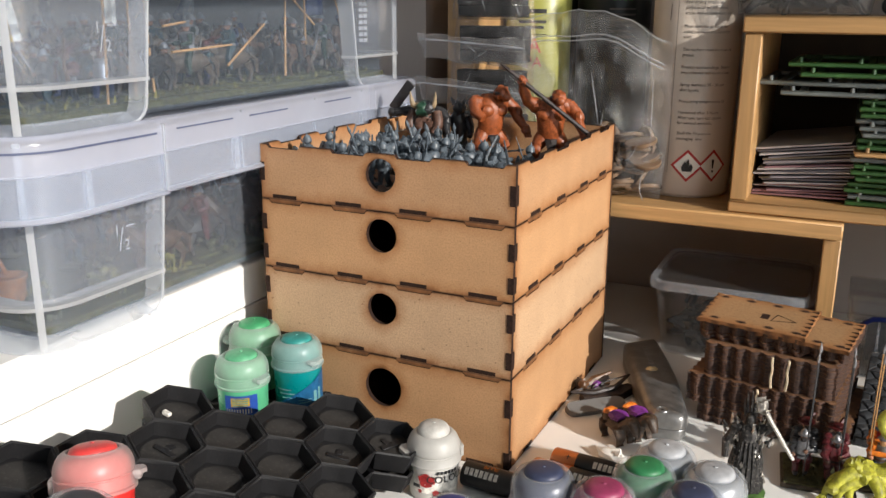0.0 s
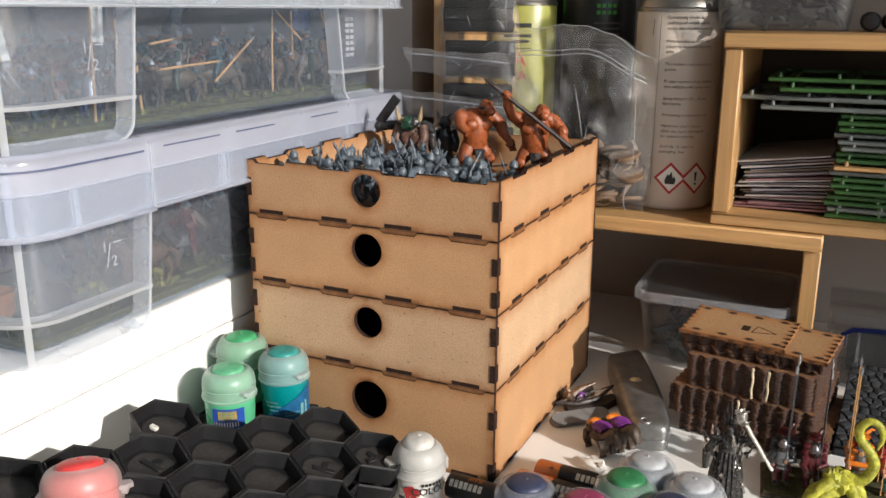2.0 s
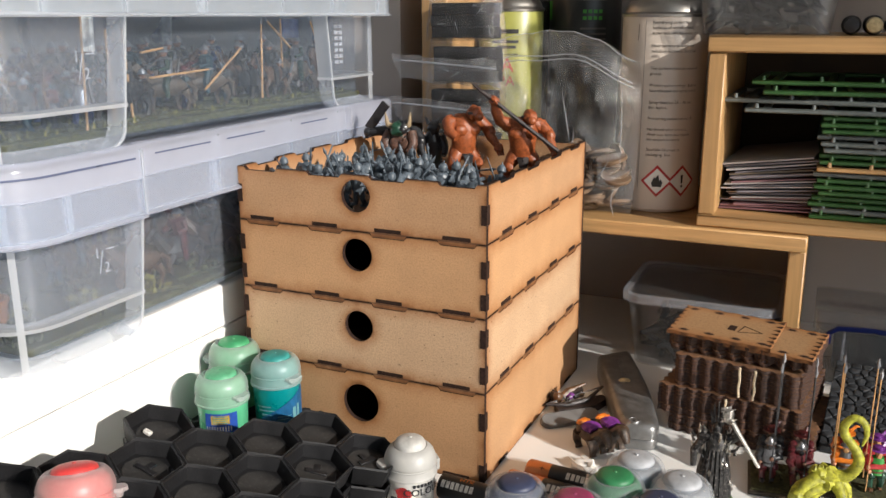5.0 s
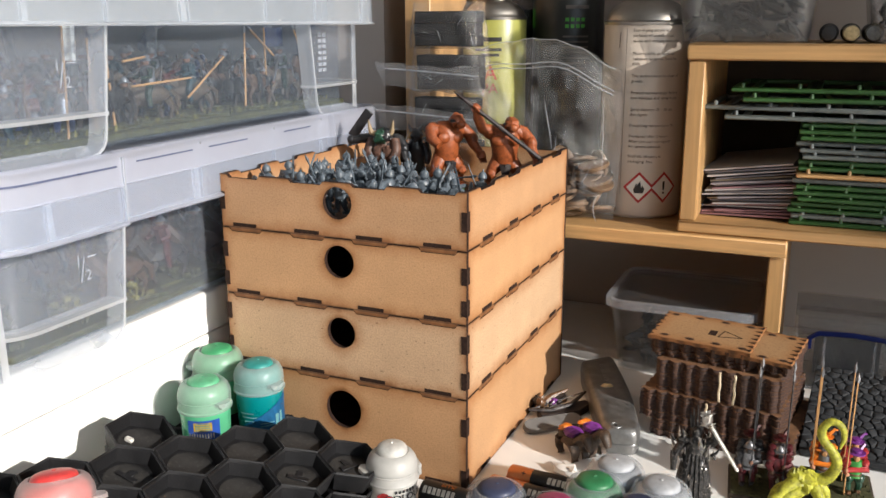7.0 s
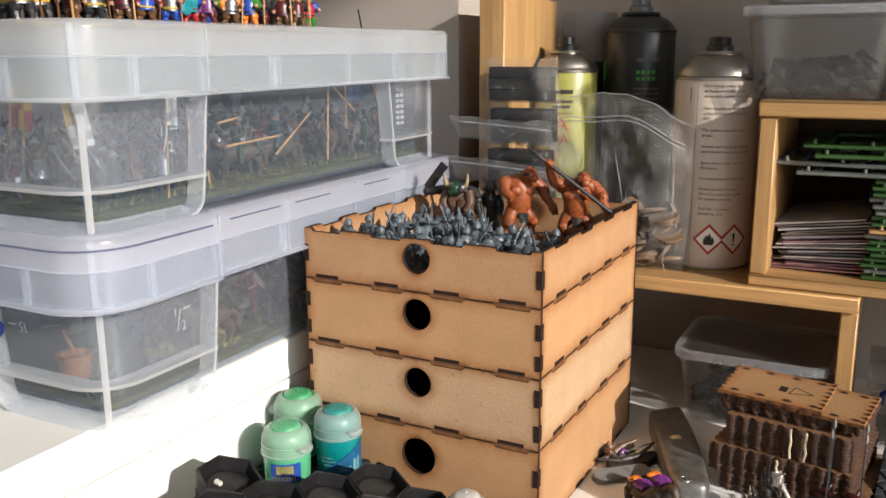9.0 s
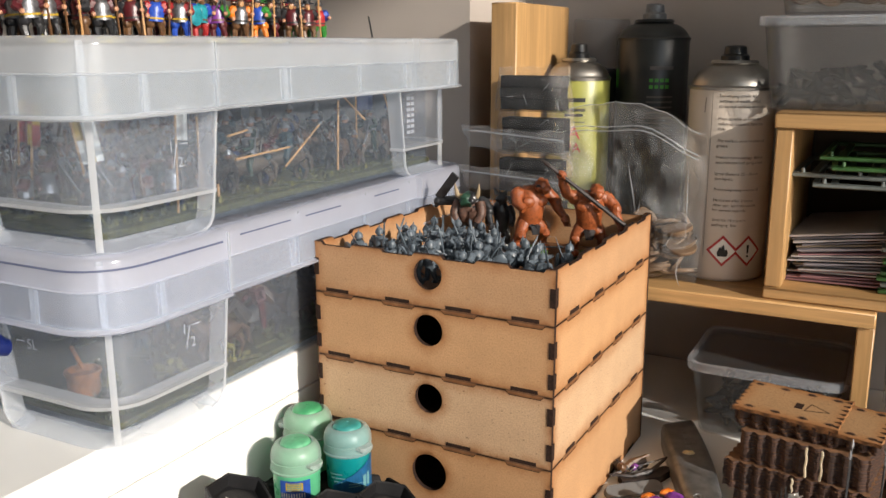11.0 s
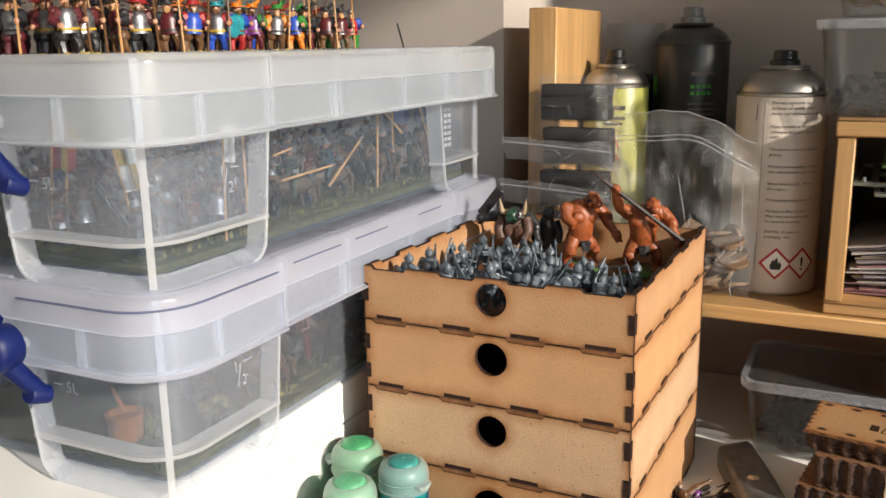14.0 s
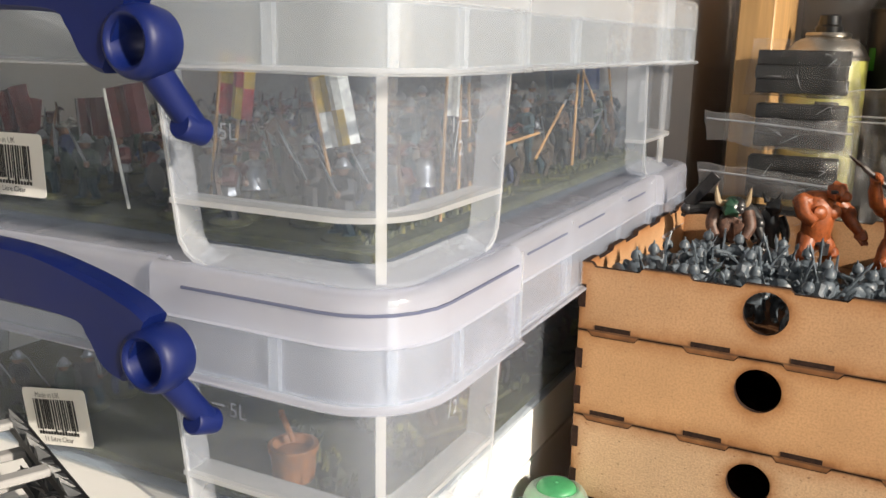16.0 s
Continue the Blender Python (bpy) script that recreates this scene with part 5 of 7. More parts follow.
# spray cans on the shelf


def spray_can(name, label, x, y, r, body_top, cone_top, tip, body_mat, nozzle_mat, print_fn=None):
    ob = thing(name, label, "spray can", pose(x, y, SHELF), "spray cans")
    b, c, t = body_top - SHELF, cone_top - SHELF, tip - SHELF
    build("body", Mesh().lathe([(r * 0.94, 0.0005), (r, 0.003), (r, b - 0.001), (r * 0.985, b)], 48), body_mat, ob)
    build("dome", Mesh().lathe([(r * 1.02, b - 0.001), (r * 1.03, b + 0.0012), (r * 0.97, b + 0.0025), (r * 0.95, b + (c - b) * 0.28), (r * 0.89, b + (c - b) * 0.5), (r * 0.78, b + (c - b) * 0.72), (r * 0.65, b + (c - b) * 0.88), (r * 0.56, c - 0.001), (r * 0.52, c), (r * 0.56, c + 0.001), (r * 0.52, c + 0.003), (r * 0.3, c + 0.003)], 48), DARK_CAN if body_mat == DARK_CAN else STEEL, ob, "plain metal shoulder and rim")
    n = Mesh().lathe([(r * 0.33, c + 0.002), (r * 0.33, c + (t - c) * 0.45), (r * 0.27, c + (t - c) * 0.55), (r * 0.25, t - 0.001), (r * 0.2, t)], 24)
    n.tube([(0, -r * 0.2, t - 0.005), (0, -r * 0.285, t - 0.005)], 0.0014, 8)
    build("nozzle", n, nozzle_mat, ob)
    if print_fn:
        for nm, pm in print_fn(r):
            build(nm, pm, [GREY_INK, RED_INK, WHITE_LABEL, INK, GREEN_INK], ob)
    return ob


def can_text(r):
    out = []
    m, at = Mesh(), around(0, 0, r + 0.0004)
    x0 = -0.004
    lines = [(0.1475, "Fast-drying acrylic lac"), (0.1435, "surfaces of wood, metal,"), (0.1395, "stone and various sorts of p"), (0.1300, "Most suitable as finish for"), (0.1260, "cellulose lacquers. Sand for"), (0.1220, "600)."),
             (0.1130, "The surface must be clean of"), (0.1090, "grease."), (0.1000, "Protect surroundings. Before"), (0.0960, "two minutes and spray a test"), (0.0870, "Spray distance 25 - 30 cm"), (0.0830, "thin layers."),
             (0.0745, "Processing temperature 15"), (0.0660, "Hardened after 2 hours."), (0.0620, "After use, turn can upside"), (0.0580, "for several seconds."), (0.0500, "Shelf life 10 years in"), (0.0460, "packaging  line.")]
    for z, s in lines:
        written(m, s, 0.0033, lambda x, y: at(x0 + x, z + y), 0)
    m.add([at(-0.0095 + dx, dz) for dx, dz in ((0, 0.02), (0.0003, 0.02), (0.0003, 0.15), (0, 0.15))], [(0, 1, 2, 3)], 0)
    m.add([at(-0.016 + dx, 0.135 + dz) for dx, dz in ((0, 0), (0.0006, 0), (0.0012, 0.012), (0.0006, 0.012))], [(0, 1, 2, 3)], 0)
    out.append(("printed_text", m))
    for cx in (0.006, 0.0265):
        m = Mesh()
        out.append(("warning_sign", m))
        for k, (s, mi) in enumerate(((0.0128, 1), (0.0102, 2))):
            q = around(0, 0, r + 0.0004 + 0.0002 * k)
            m.add([q(cx + dx, 0.0260 + dz) for dx, dz in ((s, 0), (s / 2, s / 2), (0, s), (-s / 2, s / 2), (-s, 0), (-s / 2, -s / 2), (0, -s), (s / 2, -s / 2))], [tuple(range(8))], mi)
    q = around(0, 0, r + 0.0009)
    m = out[1][1]
    m.add([q(0.006 + dx, 0.0260 + dz) for dx, dz in ((-0.0035, -0.0045), (0.0035, -0.0045), (0.0045, -0.001), (0.003, 0.002), (0.002, 0.0), (0.001, 0.0055), (-0.0012, 0.002), (-0.002, 0.0035), (-0.0042, -0.0015))], [tuple(range(9))], 3)
    m = out[2][1]
    m.add([q(0.0265 + dx, 0.0260 + dz) for dx, dz in ((-0.0007, -0.002), (0.0007, -0.002), (0.0011, 0.005), (-0.0011, 0.005))], [(0, 1, 2, 3)], 3)
    m.add([q(0.0265 + dx, 0.0260 + dz) for dx, dz in ((-0.0009, -0.005), (0.0009, -0.005), (0.0009, -0.0034), (-0.0009, -0.0034))], [(0, 1, 2, 3)], 3)
    return out


def bars(m, at, rows, mi):
    for x0, x1, z0, z1 in rows:
        n = max(1, int((x1 - x0) / 0.003))
        for k in range(n):
            a, b = x0 + (x1 - x0) * k / n, x0 + (x1 - x0) * (k + 1) / n
            m.add([at(a, z0), at(b, z0), at(b, z1), at(a, z1)], [(0, 1, 2, 3)], mi)


def one_bar(at, row, mi):
    m = Mesh()
    bars(m, at, [row], mi)
    return m


def yellow_print(r):
    m, at = Mesh(), around(0, 0, r + 0.0004)
    rows = [(-0.002, 0.016, 0.139, 0.1425), (-0.008, 0.016, 0.131, 0.1335), (-0.002, 0.014, 0.1265, 0.129), (-0.010, 0.016, 0.1215, 0.1222)]
    w = Mesh()
    written(w, "A", 0.017, lambda x, y: at(0.001 + x, 0.107 + y), 1)
    written(w, "PA", 0.012, lambda x, y: at(-0.001 + x, 0.0955 + y), 1)
    return [("print_line", one_bar(at, row, 3)) for row in rows] + [("lettering", w)]


def dark_print(r):
    m, at = Mesh(), around(0, 0, r + 0.0004)
    g = Mesh()
    bars(m, at, [(0.006 + 0.0046 * k, 0.0092 + 0.0046 * k, z, z + 0.0030) for k in range(4) for z in (0.150, 0.1555)], 4)
    bars(g, at, [(-0.036, -0.028, 0.150, 0.166)], 4)
    rows = [(0.006, 0.027, 0.166, 0.169)] + [(0.004, 0.027, 0.142 - 0.0045 * k, 0.1436 - 0.0045 * k) for k in range(8)]
    return [("green_print", m), ("green_print", g)] + [("print_line", one_bar(at, row, 0)) for row in rows]


spray_can("spray_can", "cream spray can with printed instructions and metal dome", -0.1085, 0.757, 0.0335, 0.2785, 0.297, 0.3115, CAN_LABEL, BLACK_PLASTIC, can_text)
spray_can("spray_can", "yellow-green spray can with black nozzle on the shelf", -0.2450, 0.775, 0.0280, 0.283, 0.298, 0.3135, YELLOW_CAN, BLACK_PLASTIC, yellow_print)
spray_can("spray_can", "black spray can with green print and grey nozzle", -0.1895, 0.815, 0.0315, 0.317, 0.331, 0.3475, DARK_CAN, P_["grey"], dark_print)
cap = thing("capped_spray_can", "dark spray can with a tall clear plastic cap", "spray can", pose(-0.243, 0.832, SHELF), "spray cans")
build("body", Mesh().lathe([(0.0245, 0.0005), (0.0255, 0.003), (0.0255, 0.158), (0.021, 0.166)], 36), DARK_CAN, cap)
build("clear_cap", Mesh().lathe([(0.0262, 0.156), (0.0262, 0.208), (0.0250, 0.2105), (0.001, 0.2105), (0.001, 0.2095), (0.0245, 0.2095), (0.0252, 0.207), (0.0252, 0.156)], 36, caps=False), poly("cap_haze", 0.08, rough=0.2, through=(0.88, 0.88, 0.88)), cap, "hazy clear cap")

# zip bags


def bag_mesh(w, h, d, seed, nx=34, nz=34, pinch=0.25):
    calm = 0.25 if h < 0.06 else 1.0
    m = Mesh()
    for s in (-1, 1):
        vs, fs = [], []
        for j in range(nz + 1):
            for i in range(nx + 1):
                u, v = i / nx, j / nz
                body = max(0.0, min(1, 4 * u * (1 - u) * 1.6)) ** 0.5 * max(0.0, math.sin(math.pi * min(1, v * 0.5 + 0.5) )) ** pinch
                edge = min(1.0, 8 * u, 8 * (1 - u), 12 * v)
                wob = noise.noise(Vector((u * 5 + seed, v * 5, s * 3))) * 0.012 + abs(noise.noise(Vector((u * 9 + seed, v * 6, s * 7)))) * 0.010 - abs(noise.noise(Vector((u * 17 + seed, v * 11, s * 5)))) * 0.004
                y = s * (0.0004 + d / 2 * body * edge) + wob * edge * calm
                peak = (0.012 * math.sin(math.pi * u * 0.95 + 0.1) - 0.014 * u * u) * v ** 3 if calm == 1.0 else 0.0
                vs.append(((u - 0.5) * w * (1 - 0.06 * math.sin(3 * v + seed)), y, v * h + peak + 0.004 * noise.noise(Vector((u * 6, seed, 0))) * v))
        for j in range(nz):
            for i in range(nx):
                a = j * (nx + 1) + i
                f = (a, a + 1, a + nx + 2, a + nx + 1)
                fs.append(f if s < 0 else tuple(reversed(f)))
        m.add(vs, fs)
    return m


def zip_strip(w, z, y=0.0, sag=0.003, seed=0):
    m = Mesh()
    for dz in (0.0, 0.0035):
        pts = [((k / 12 - 0.5) * w, y + 0.002 * noise.noise(Vector((k * 0.5, seed, 0))), z + dz + sag * math.sin(k * 0.9 + seed)) for k in range(13)]
        m.tube(pts, 0.0006, 5)
    return m


big = thing("zip_bag", "clear zip bag of round wooden bases leaning on a can", "plastic bag", pose(-0.178, 0.716, SHELF + 0.0005, 0, 0, -4), "zip bags")
build("film", bag_mesh(0.118, 0.132, 0.040, 3.0), BAG, big)
zp = zip_strip(0.112, 0.113, -0.006, 0.002, 1.0)
zp.v = [Vector((p.x, p.y, p.z + 0.010 * math.sin(math.pi * (p.x / 0.112 + 0.5)) - 0.012 * (p.x / 0.112 + 0.5) ** 2)) for p in zp.v]
build("zip", zp, BAG_EDGE, big)
rim_path = [((k / 16 - 0.5) * 0.112, -0.0020, 0.1325 + 0.012 * math.sin(math.pi * k / 16 * 0.95 + 0.1) - 0.014 * (k / 16) ** 2 + 0.004 * noise.noise(Vector((k * 0.375, 3.0, 0)))) for k in range(17)]
build("top_edge", Mesh().tube(rim_path, 0.0004, 5), BAG_EDGE, big, "bright upper edge of the film")
# highlights on the film's creases, drawn as thin milky threads
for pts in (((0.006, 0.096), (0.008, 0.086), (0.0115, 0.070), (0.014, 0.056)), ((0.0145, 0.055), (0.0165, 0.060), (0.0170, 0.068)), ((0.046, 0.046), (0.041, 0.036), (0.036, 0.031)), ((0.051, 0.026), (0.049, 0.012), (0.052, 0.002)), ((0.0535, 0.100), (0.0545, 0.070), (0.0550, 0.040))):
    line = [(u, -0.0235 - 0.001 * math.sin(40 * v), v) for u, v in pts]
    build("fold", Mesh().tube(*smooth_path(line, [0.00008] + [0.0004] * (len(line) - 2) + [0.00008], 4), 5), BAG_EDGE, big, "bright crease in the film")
rnd = random.Random(8)
disc = Mesh().lathe([(0.0120, 0), (0.0125, 0.0006), (0.0125, 0.0024), (0.0120, 0.003)], 20)
first = None
for k in range(58):
    u = rnd.uniform(0.006, 0.044) if k > 12 else rnd.uniform(-0.042, 0.02)
    v = rnd.uniform(0.004, 0.046) if u > 0 else rnd.uniform(0.004, 0.022)
    m = pose(-0.176 + u, 0.716 + rnd.uniform(-0.011, 0.011), SHELF + v, rnd.uniform(-28, 20) if k % 6 else rnd.uniform(50, 85), rnd.uniform(-20, 20), rnd.uniform(0, 360))
    if first is None:
        first = build("wooden_disc", disc, WOOD_DISC, label="round thin plywood base inside a zip bag", category="wooden disc", group="discs in the bag", at=m)
    else:
        copy_thing(first, m)
for k in range(5):
    z0 = SHELF + 0.0005 + 0.0335 * k
    ob = thing("zip_bag", "clear zip bag wrapped round a dark grey block of bases", "plastic bag", pose(-0.251 + 0.002 * (k % 2), 0.6835, z0, 0, 0, 2 - k), "stack of zip bags")
    build("film", bag_mesh(0.066, 0.036, 0.034, 7.0 + k, 18, 12, 0.0), BAG_SMALL, ob)
    slabs = Mesh()
    for q in range(3):
        jx, jy = rnd.uniform(-0.0006, 0.0006), rnd.uniform(-0.0005, 0.0005)
        slabs.box(-0.0268 + jx, 0.0268 + jx, -0.0075 + jy, 0.0075 + jy, 0.002 + 0.0090 * q, 0.01095 + 0.0090 * q, 0, 0.0006)
    build("block", slabs, DARK_BITS, ob, "dark grey stacked bases")
    # short milky threads standing for glints along the crumpled film
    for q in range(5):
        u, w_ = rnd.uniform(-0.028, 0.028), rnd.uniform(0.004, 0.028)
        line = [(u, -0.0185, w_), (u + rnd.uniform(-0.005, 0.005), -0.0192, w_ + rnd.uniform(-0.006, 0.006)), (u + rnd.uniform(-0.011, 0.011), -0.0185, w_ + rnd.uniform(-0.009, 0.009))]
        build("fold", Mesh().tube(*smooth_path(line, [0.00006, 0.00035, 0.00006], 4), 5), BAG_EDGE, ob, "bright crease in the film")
    if k >= 2:
        fl = Mesh()
        nx, nv = 16, 4
        top = []
        for j in range(nv + 1):
            for i in range(nx + 1):
                u, v = i / nx, j / nv
                top.append((-0.055 + 0.088 * u, -0.011 - 0.014 * v + 0.005 * noise.noise(Vector((u * 6, v * 3, k))), 0.004 + 0.020 * v - 0.006 * u + 0.006 * noise.noise(Vector((u * 4, k, v * 2)))))
        w = nx + 1
        quads = [(j * w + i, j * w + i + 1, (j + 1) * w + i + 1, (j + 1) * w + i) for j in range(nv) for i in range(nx)]
        off = len(top)
        rim = [i for i in range(w)] + [j * w + nx for j in range(1, nv + 1)] + [nv * w + i for i in range(nx - 1, -1, -1)] + [j * w for j in range(nv - 1, 0, -1)]
        fl.add(top + [(x, y + 0.0004, z + 0.0003) for x, y, z in top], quads + [tuple(off + i for i in reversed(f)) for f in quads] + [(rim[i - 1], rim[i], off + rim[i], off + rim[i - 1]) for i in range(len(rim))])
        if k < 4:
            build("flap", fl, poly("flap_film", 0.20, (0.86, 0.86, 0.85), rough=0.14, glow=0.5) if "flap_film" not in bpy.data.materials else bpy.data.materials["flap_film"], ob)
            build("zip", Mesh().tube([(-0.054, -0.022, 0.0190), (-0.02, -0.022, 0.0172), (0.01, -0.021, 0.0152), (0.032, -0.020, 0.0135)], 0.0007, 5), BAG_EDGE, ob)

# clear tubs


def tub(name, label, cx, cy, z, hx, hy, h, yaw=0.0, lid=True, taper=0.86, fill=None):
    ob = thing(name, label, "plastic tub", pose(cx, cy, z, 0, 0, yaw), "clear tubs")
    lo, hi = rounded(hx * taper, hy * taper, 0.012, 5), rounded(hx, hy, 0.014, 5)
    n = len(lo)
    m = Mesh()
    inner_lo, inner_hi = [(x * 0.97, y * 0.97) for x, y in lo], [(x * 0.975, y * 0.975) for x, y in hi]
    vs = [(x, y, 0.0005) for x, y in lo] + [(x, y, h) for x, y in hi] + [(x, y, h) for x, y in inner_hi] + [(x, y, 0.0015) for x, y in inner_lo]
    fs = [tuple(reversed(range(n))), tuple(3 * n + i for i in range(n))]
    for r in range(3):
        fs += [(r * n + i, r * n + (i + 1) % n, (r + 1) * n + (i + 1) % n, (r + 1) * n + i) for i in range(n)]
    m.add(vs, fs)
    build("body", m, TUB, ob)
    rim = Mesh().wall(rounded(hx + 0.003, hy + 0.003, 0.016, 5), 0.0045, h - 0.005, h + 0.0015, 0, True)
    if lid:
        lid = build("lid", rim, TUB_RIM, ob, "clear lid with raised rim")
        build("lid_sheet", Mesh().prism(rounded(hx - 0.002, hy - 0.002, 0.013, 5), h - 0.001, h + 0.0002), TUB, lid)
    else:
        build("rim", rim, TUB_RIM, ob)
    if fill:
        rnd = random.Random(int(abs(cx) * 1000))
        heap = Mesh()
        for k in range(fill):
            p = Vector((rnd.uniform(-0.7, 0.7) * hx, rnd.uniform(-0.7, 0.7) * hy, rnd.uniform(0.004, h * 0.45)))
            d = Vector((rnd.uniform(-1, 1), rnd.uniform(-1, 1), rnd.uniform(-0.5, 0.5))).normalized() * 0.009
            heap.tube([p - d, p + d * 0.2, p + d], [0.0016, 0.0035, 0.0012], 6)
        tagged(build("model_bits", heap, DARK_BITS, label="heap of dark grey plastic model parts", category="model parts", kind="stuff"), "").matrix_world = pose(cx, cy, z, 0, 0, yaw)
    return ob


tub("food_tub", "clear plastic tub with lid holding dark model parts, under the shelf", -0.060, 0.742, DESK, 0.057, 0.052, 0.0595, 0, True, 0.86, 140)
tub("food_tub", "clear plastic tub with lid holding dark scraps, on the bamboo box", -0.031, 0.755, 0.2648, 0.052, 0.052, 0.066, 0, True, 0.84, 60)
tub("food_tub", "clear plastic tub standing on the bamboo box", 0.100, 0.755, 0.2648, 0.055, 0.052, 0.066, 0, True, 0.84, 30)
tub("food_tub", "clear plastic tub of wooden discs stacked on another tub", -0.028, 0.755, 0.3335, 0.050, 0.050, 0.05, 0, False, 0.84)
for k in range(14):
    copy_thing(first, pose(-0.058 + 0.0065 * k + rnd.uniform(-0.002, 0.002), 0.722 + rnd.uniform(-0.003, 0.005), 0.3505 + rnd.uniform(0, 0.004), rnd.uniform(70, 105), 0, rnd.uniform(-25, 25)))
for k in range(3):
    b = thing("dropper_bottle", "small dark bottle lying on its side on the box", "bottle", pose(0.026 + 0.0145 * k, 0.722, 0.2648 + 0.0068, 90, 0, 0), "dropper bottles")
    build("body", Mesh().lathe([(0.0062, -0.06), (0.0067, -0.058), (0.0067, -0.012), (0.0035, -0.006)], 20), BLACK_PLASTIC, b)
    build("cap", Mesh().lathe([(0.0056, -0.008), (0.0056, 0.004), (0.0048, 0.006), (0.0016, 0.0066)], 20), (P_["black"], P_["horn"], P_["grey"])[k], b)
SB_LID = poly("small_box_lid", 0.07, (0.7, 0.7, 0.72), rough=0.15, through=(0.9, 0.9, 0.9), skin=0.3)
sb = thing("small_storage_box", "small clear storage box with a blue handle on the desk", "storage box", pose(0.0625, 0.743, DESK) @ Matrix.Scale(0.79, 4))
build("body", Mesh().wall(rounded(0.047, 0.038, 0.006), 0.0016, 0.001, 0.062, 0, True).prism(rounded(0.046, 0.037, 0.006), 0.0003, 0.0022), TUB, sb)
build("lid", Mesh().wall(rounded(0.050, 0.041, 0.007), 0.0018, 0.056, 0.074, 0, True).prism(rounded(0.050, 0.041, 0.007), 0.074, 0.0758), SB_LID, sb, "hazy clear lid")
hb = Mesh().tube([(-0.036, -0.044, 0.040), (-0.036, -0.046, 0.051), (-0.028, -0.047, 0.0570), (0.0, -0.048, 0.059), (0.028, -0.047, 0.0570), (0.036, -0.046, 0.051), (0.036, -0.044, 0.040)], 0.0026, 8, 0, 0.8)
build("handle", hb, BLUE_CLIP, sb, "blue plastic handle").matrix_local = pose(0, 0, 0.004)
for x in (-0.046, -0.022, 0.022, 0.046):
    build("rib", Mesh().box(x - 0.0012, x + 0.0012, -0.0400, -0.0384, 0.002, 0.056, 0, 0.0003), TUB_RIM, sb, "milky upright rib")
build("rib", Mesh().box(-0.046, 0.046, -0.0400, -0.0384, 0.0005, 0.0035, 0, 0.0003), TUB_RIM, sb, "milky bottom rib")
build("plain_card", Mesh().box(-0.030, 0.030, 0.0, 0.002, 0.003, 0.045), P_["grey"], sb)

# card game cards and sprue frames in the bamboo box
stack = None
for k in range(20):
    z = 0.1356 + 0.0019 * k
    m = pose(-0.014 + rnd.uniform(-0.004, 0.004), 0.775 + rnd.uniform(-0.004, 0.004), z, 0, -2.0 - 0.32 * k, rnd.uniform(-6, 6))
    build("card_sheet", Mesh().box(-0.034, 0.034, -0.055, 0.055, 0, 0.0011), CARD[(0, 1, 0, 1, 2, 1, 0, 3)[k % 8] if k > 2 else 2], label=("rose", "lilac-grey")[k > 2] + " thin card lying in a stack in the box", category="card", group="stack of cards", at=m)


def sprue(w, d, peg=0.0035):
    m = Mesh()
    for y in (-d / 2, d / 2 - 0.004):
        m.box(-w / 2, w / 2, y, y + 0.004, 0, 0.0034, 0, 0.0008)
    for x in (-w / 2, -w / 6, w / 6, w / 2 - 0.004):
        m.box(x, x + 0.004, -d / 2 + 0.004, d / 2 - 0.004, 0.0002, 0.0032)
    for k in range(5):
        x = -w / 2 + 0.008 + (w - 0.016) * k / 4
        m.lathe([(0.0016, 0.003), (0.0012, 0.003 + peg)], 8, (x, -d / 2 + 0.002, 0))
        m.box(x + 0.004, x + 0.009, -d / 2 + 0.006, d / 2 - 0.006, 0.0006, 0.0026)
    return m


sp = sprue(0.125, 0.11)
rnd = random.Random(3)
cols = "gkgggggkbggkkkgg"
z = 0.1342
for k in range(17):
    c = cols[k % len(cols)]
    build("sprue_frame", sp, {"g": GREEN_FRAME, "k": GREY_FRAME, "b": BAMBOO_X}[c], label={"g": "green plastic sprue frame in a stack", "k": "grey plastic sprue frame in a stack", "b": "thin brown wooden sheet in a stack of frames"}[c], category="sprue frame", group="stack of sprue frames",
          at=pose(0.076 + rnd.uniform(-0.003, 0.003), 0.762 + rnd.uniform(-0.003, 0.003), z, 0, 0, rnd.uniform(-2, 2)))
    z += 0.00445
sp2 = sprue(0.17, 0.11)
for k, (c, x) in enumerate((("k", 0.045), ("k", 0.032), ("g", 0.055), ("g", 0.050))):
    build("sprue_frame", sp2, GREY_FRAME if c == "k" else GREEN_FRAME, label=("grey" if c == "k" else "green") + " wide plastic sprue frame on top of the stack", category="sprue frame", group="stack of sprue frames",
          at=pose(x, 0.760, z + 0.0002, 0, 0, (1.0, -1.5, 3.0, -1.0)[k]))
    z += 0.0066

# black hexagonal trays, leaning with one side up against the ledge
HEX_R, HEX_PHI, LEAN_T = 0.0194, radians(210.5), 14.8
HEX_P = HEX_R * math.sqrt(3)
HEX_E = Vector((math.cos(HEX_PHI - radians(270)), math.sin(HEX_PHI - radians(270)))) * HEX_P
HEX_C = Vector((math.cos(HEX_PHI - radians(150)), math.sin(HEX_PHI - radians(150)))) * HEX_P
TRAY = pose(-0.2662, 0.3632, 0.0570, 0, LEAN_T, 0)
CELLS = [(-1, -1)] + [(0, j) for j in range(-3, 3)] + [(1, j) for j in range(-3, 4)] + [(2, j) for j in range(-2, 3)] + [(3, j) for j in range(-1, 2)]


DUSTY = plain("dusty_black_plastic", (0.016, 0.015, 0.014), 0.7, var=0.6, coarse=90, fine=600, bump=0.3, dirt=(0.055, 0.05, 0.044))


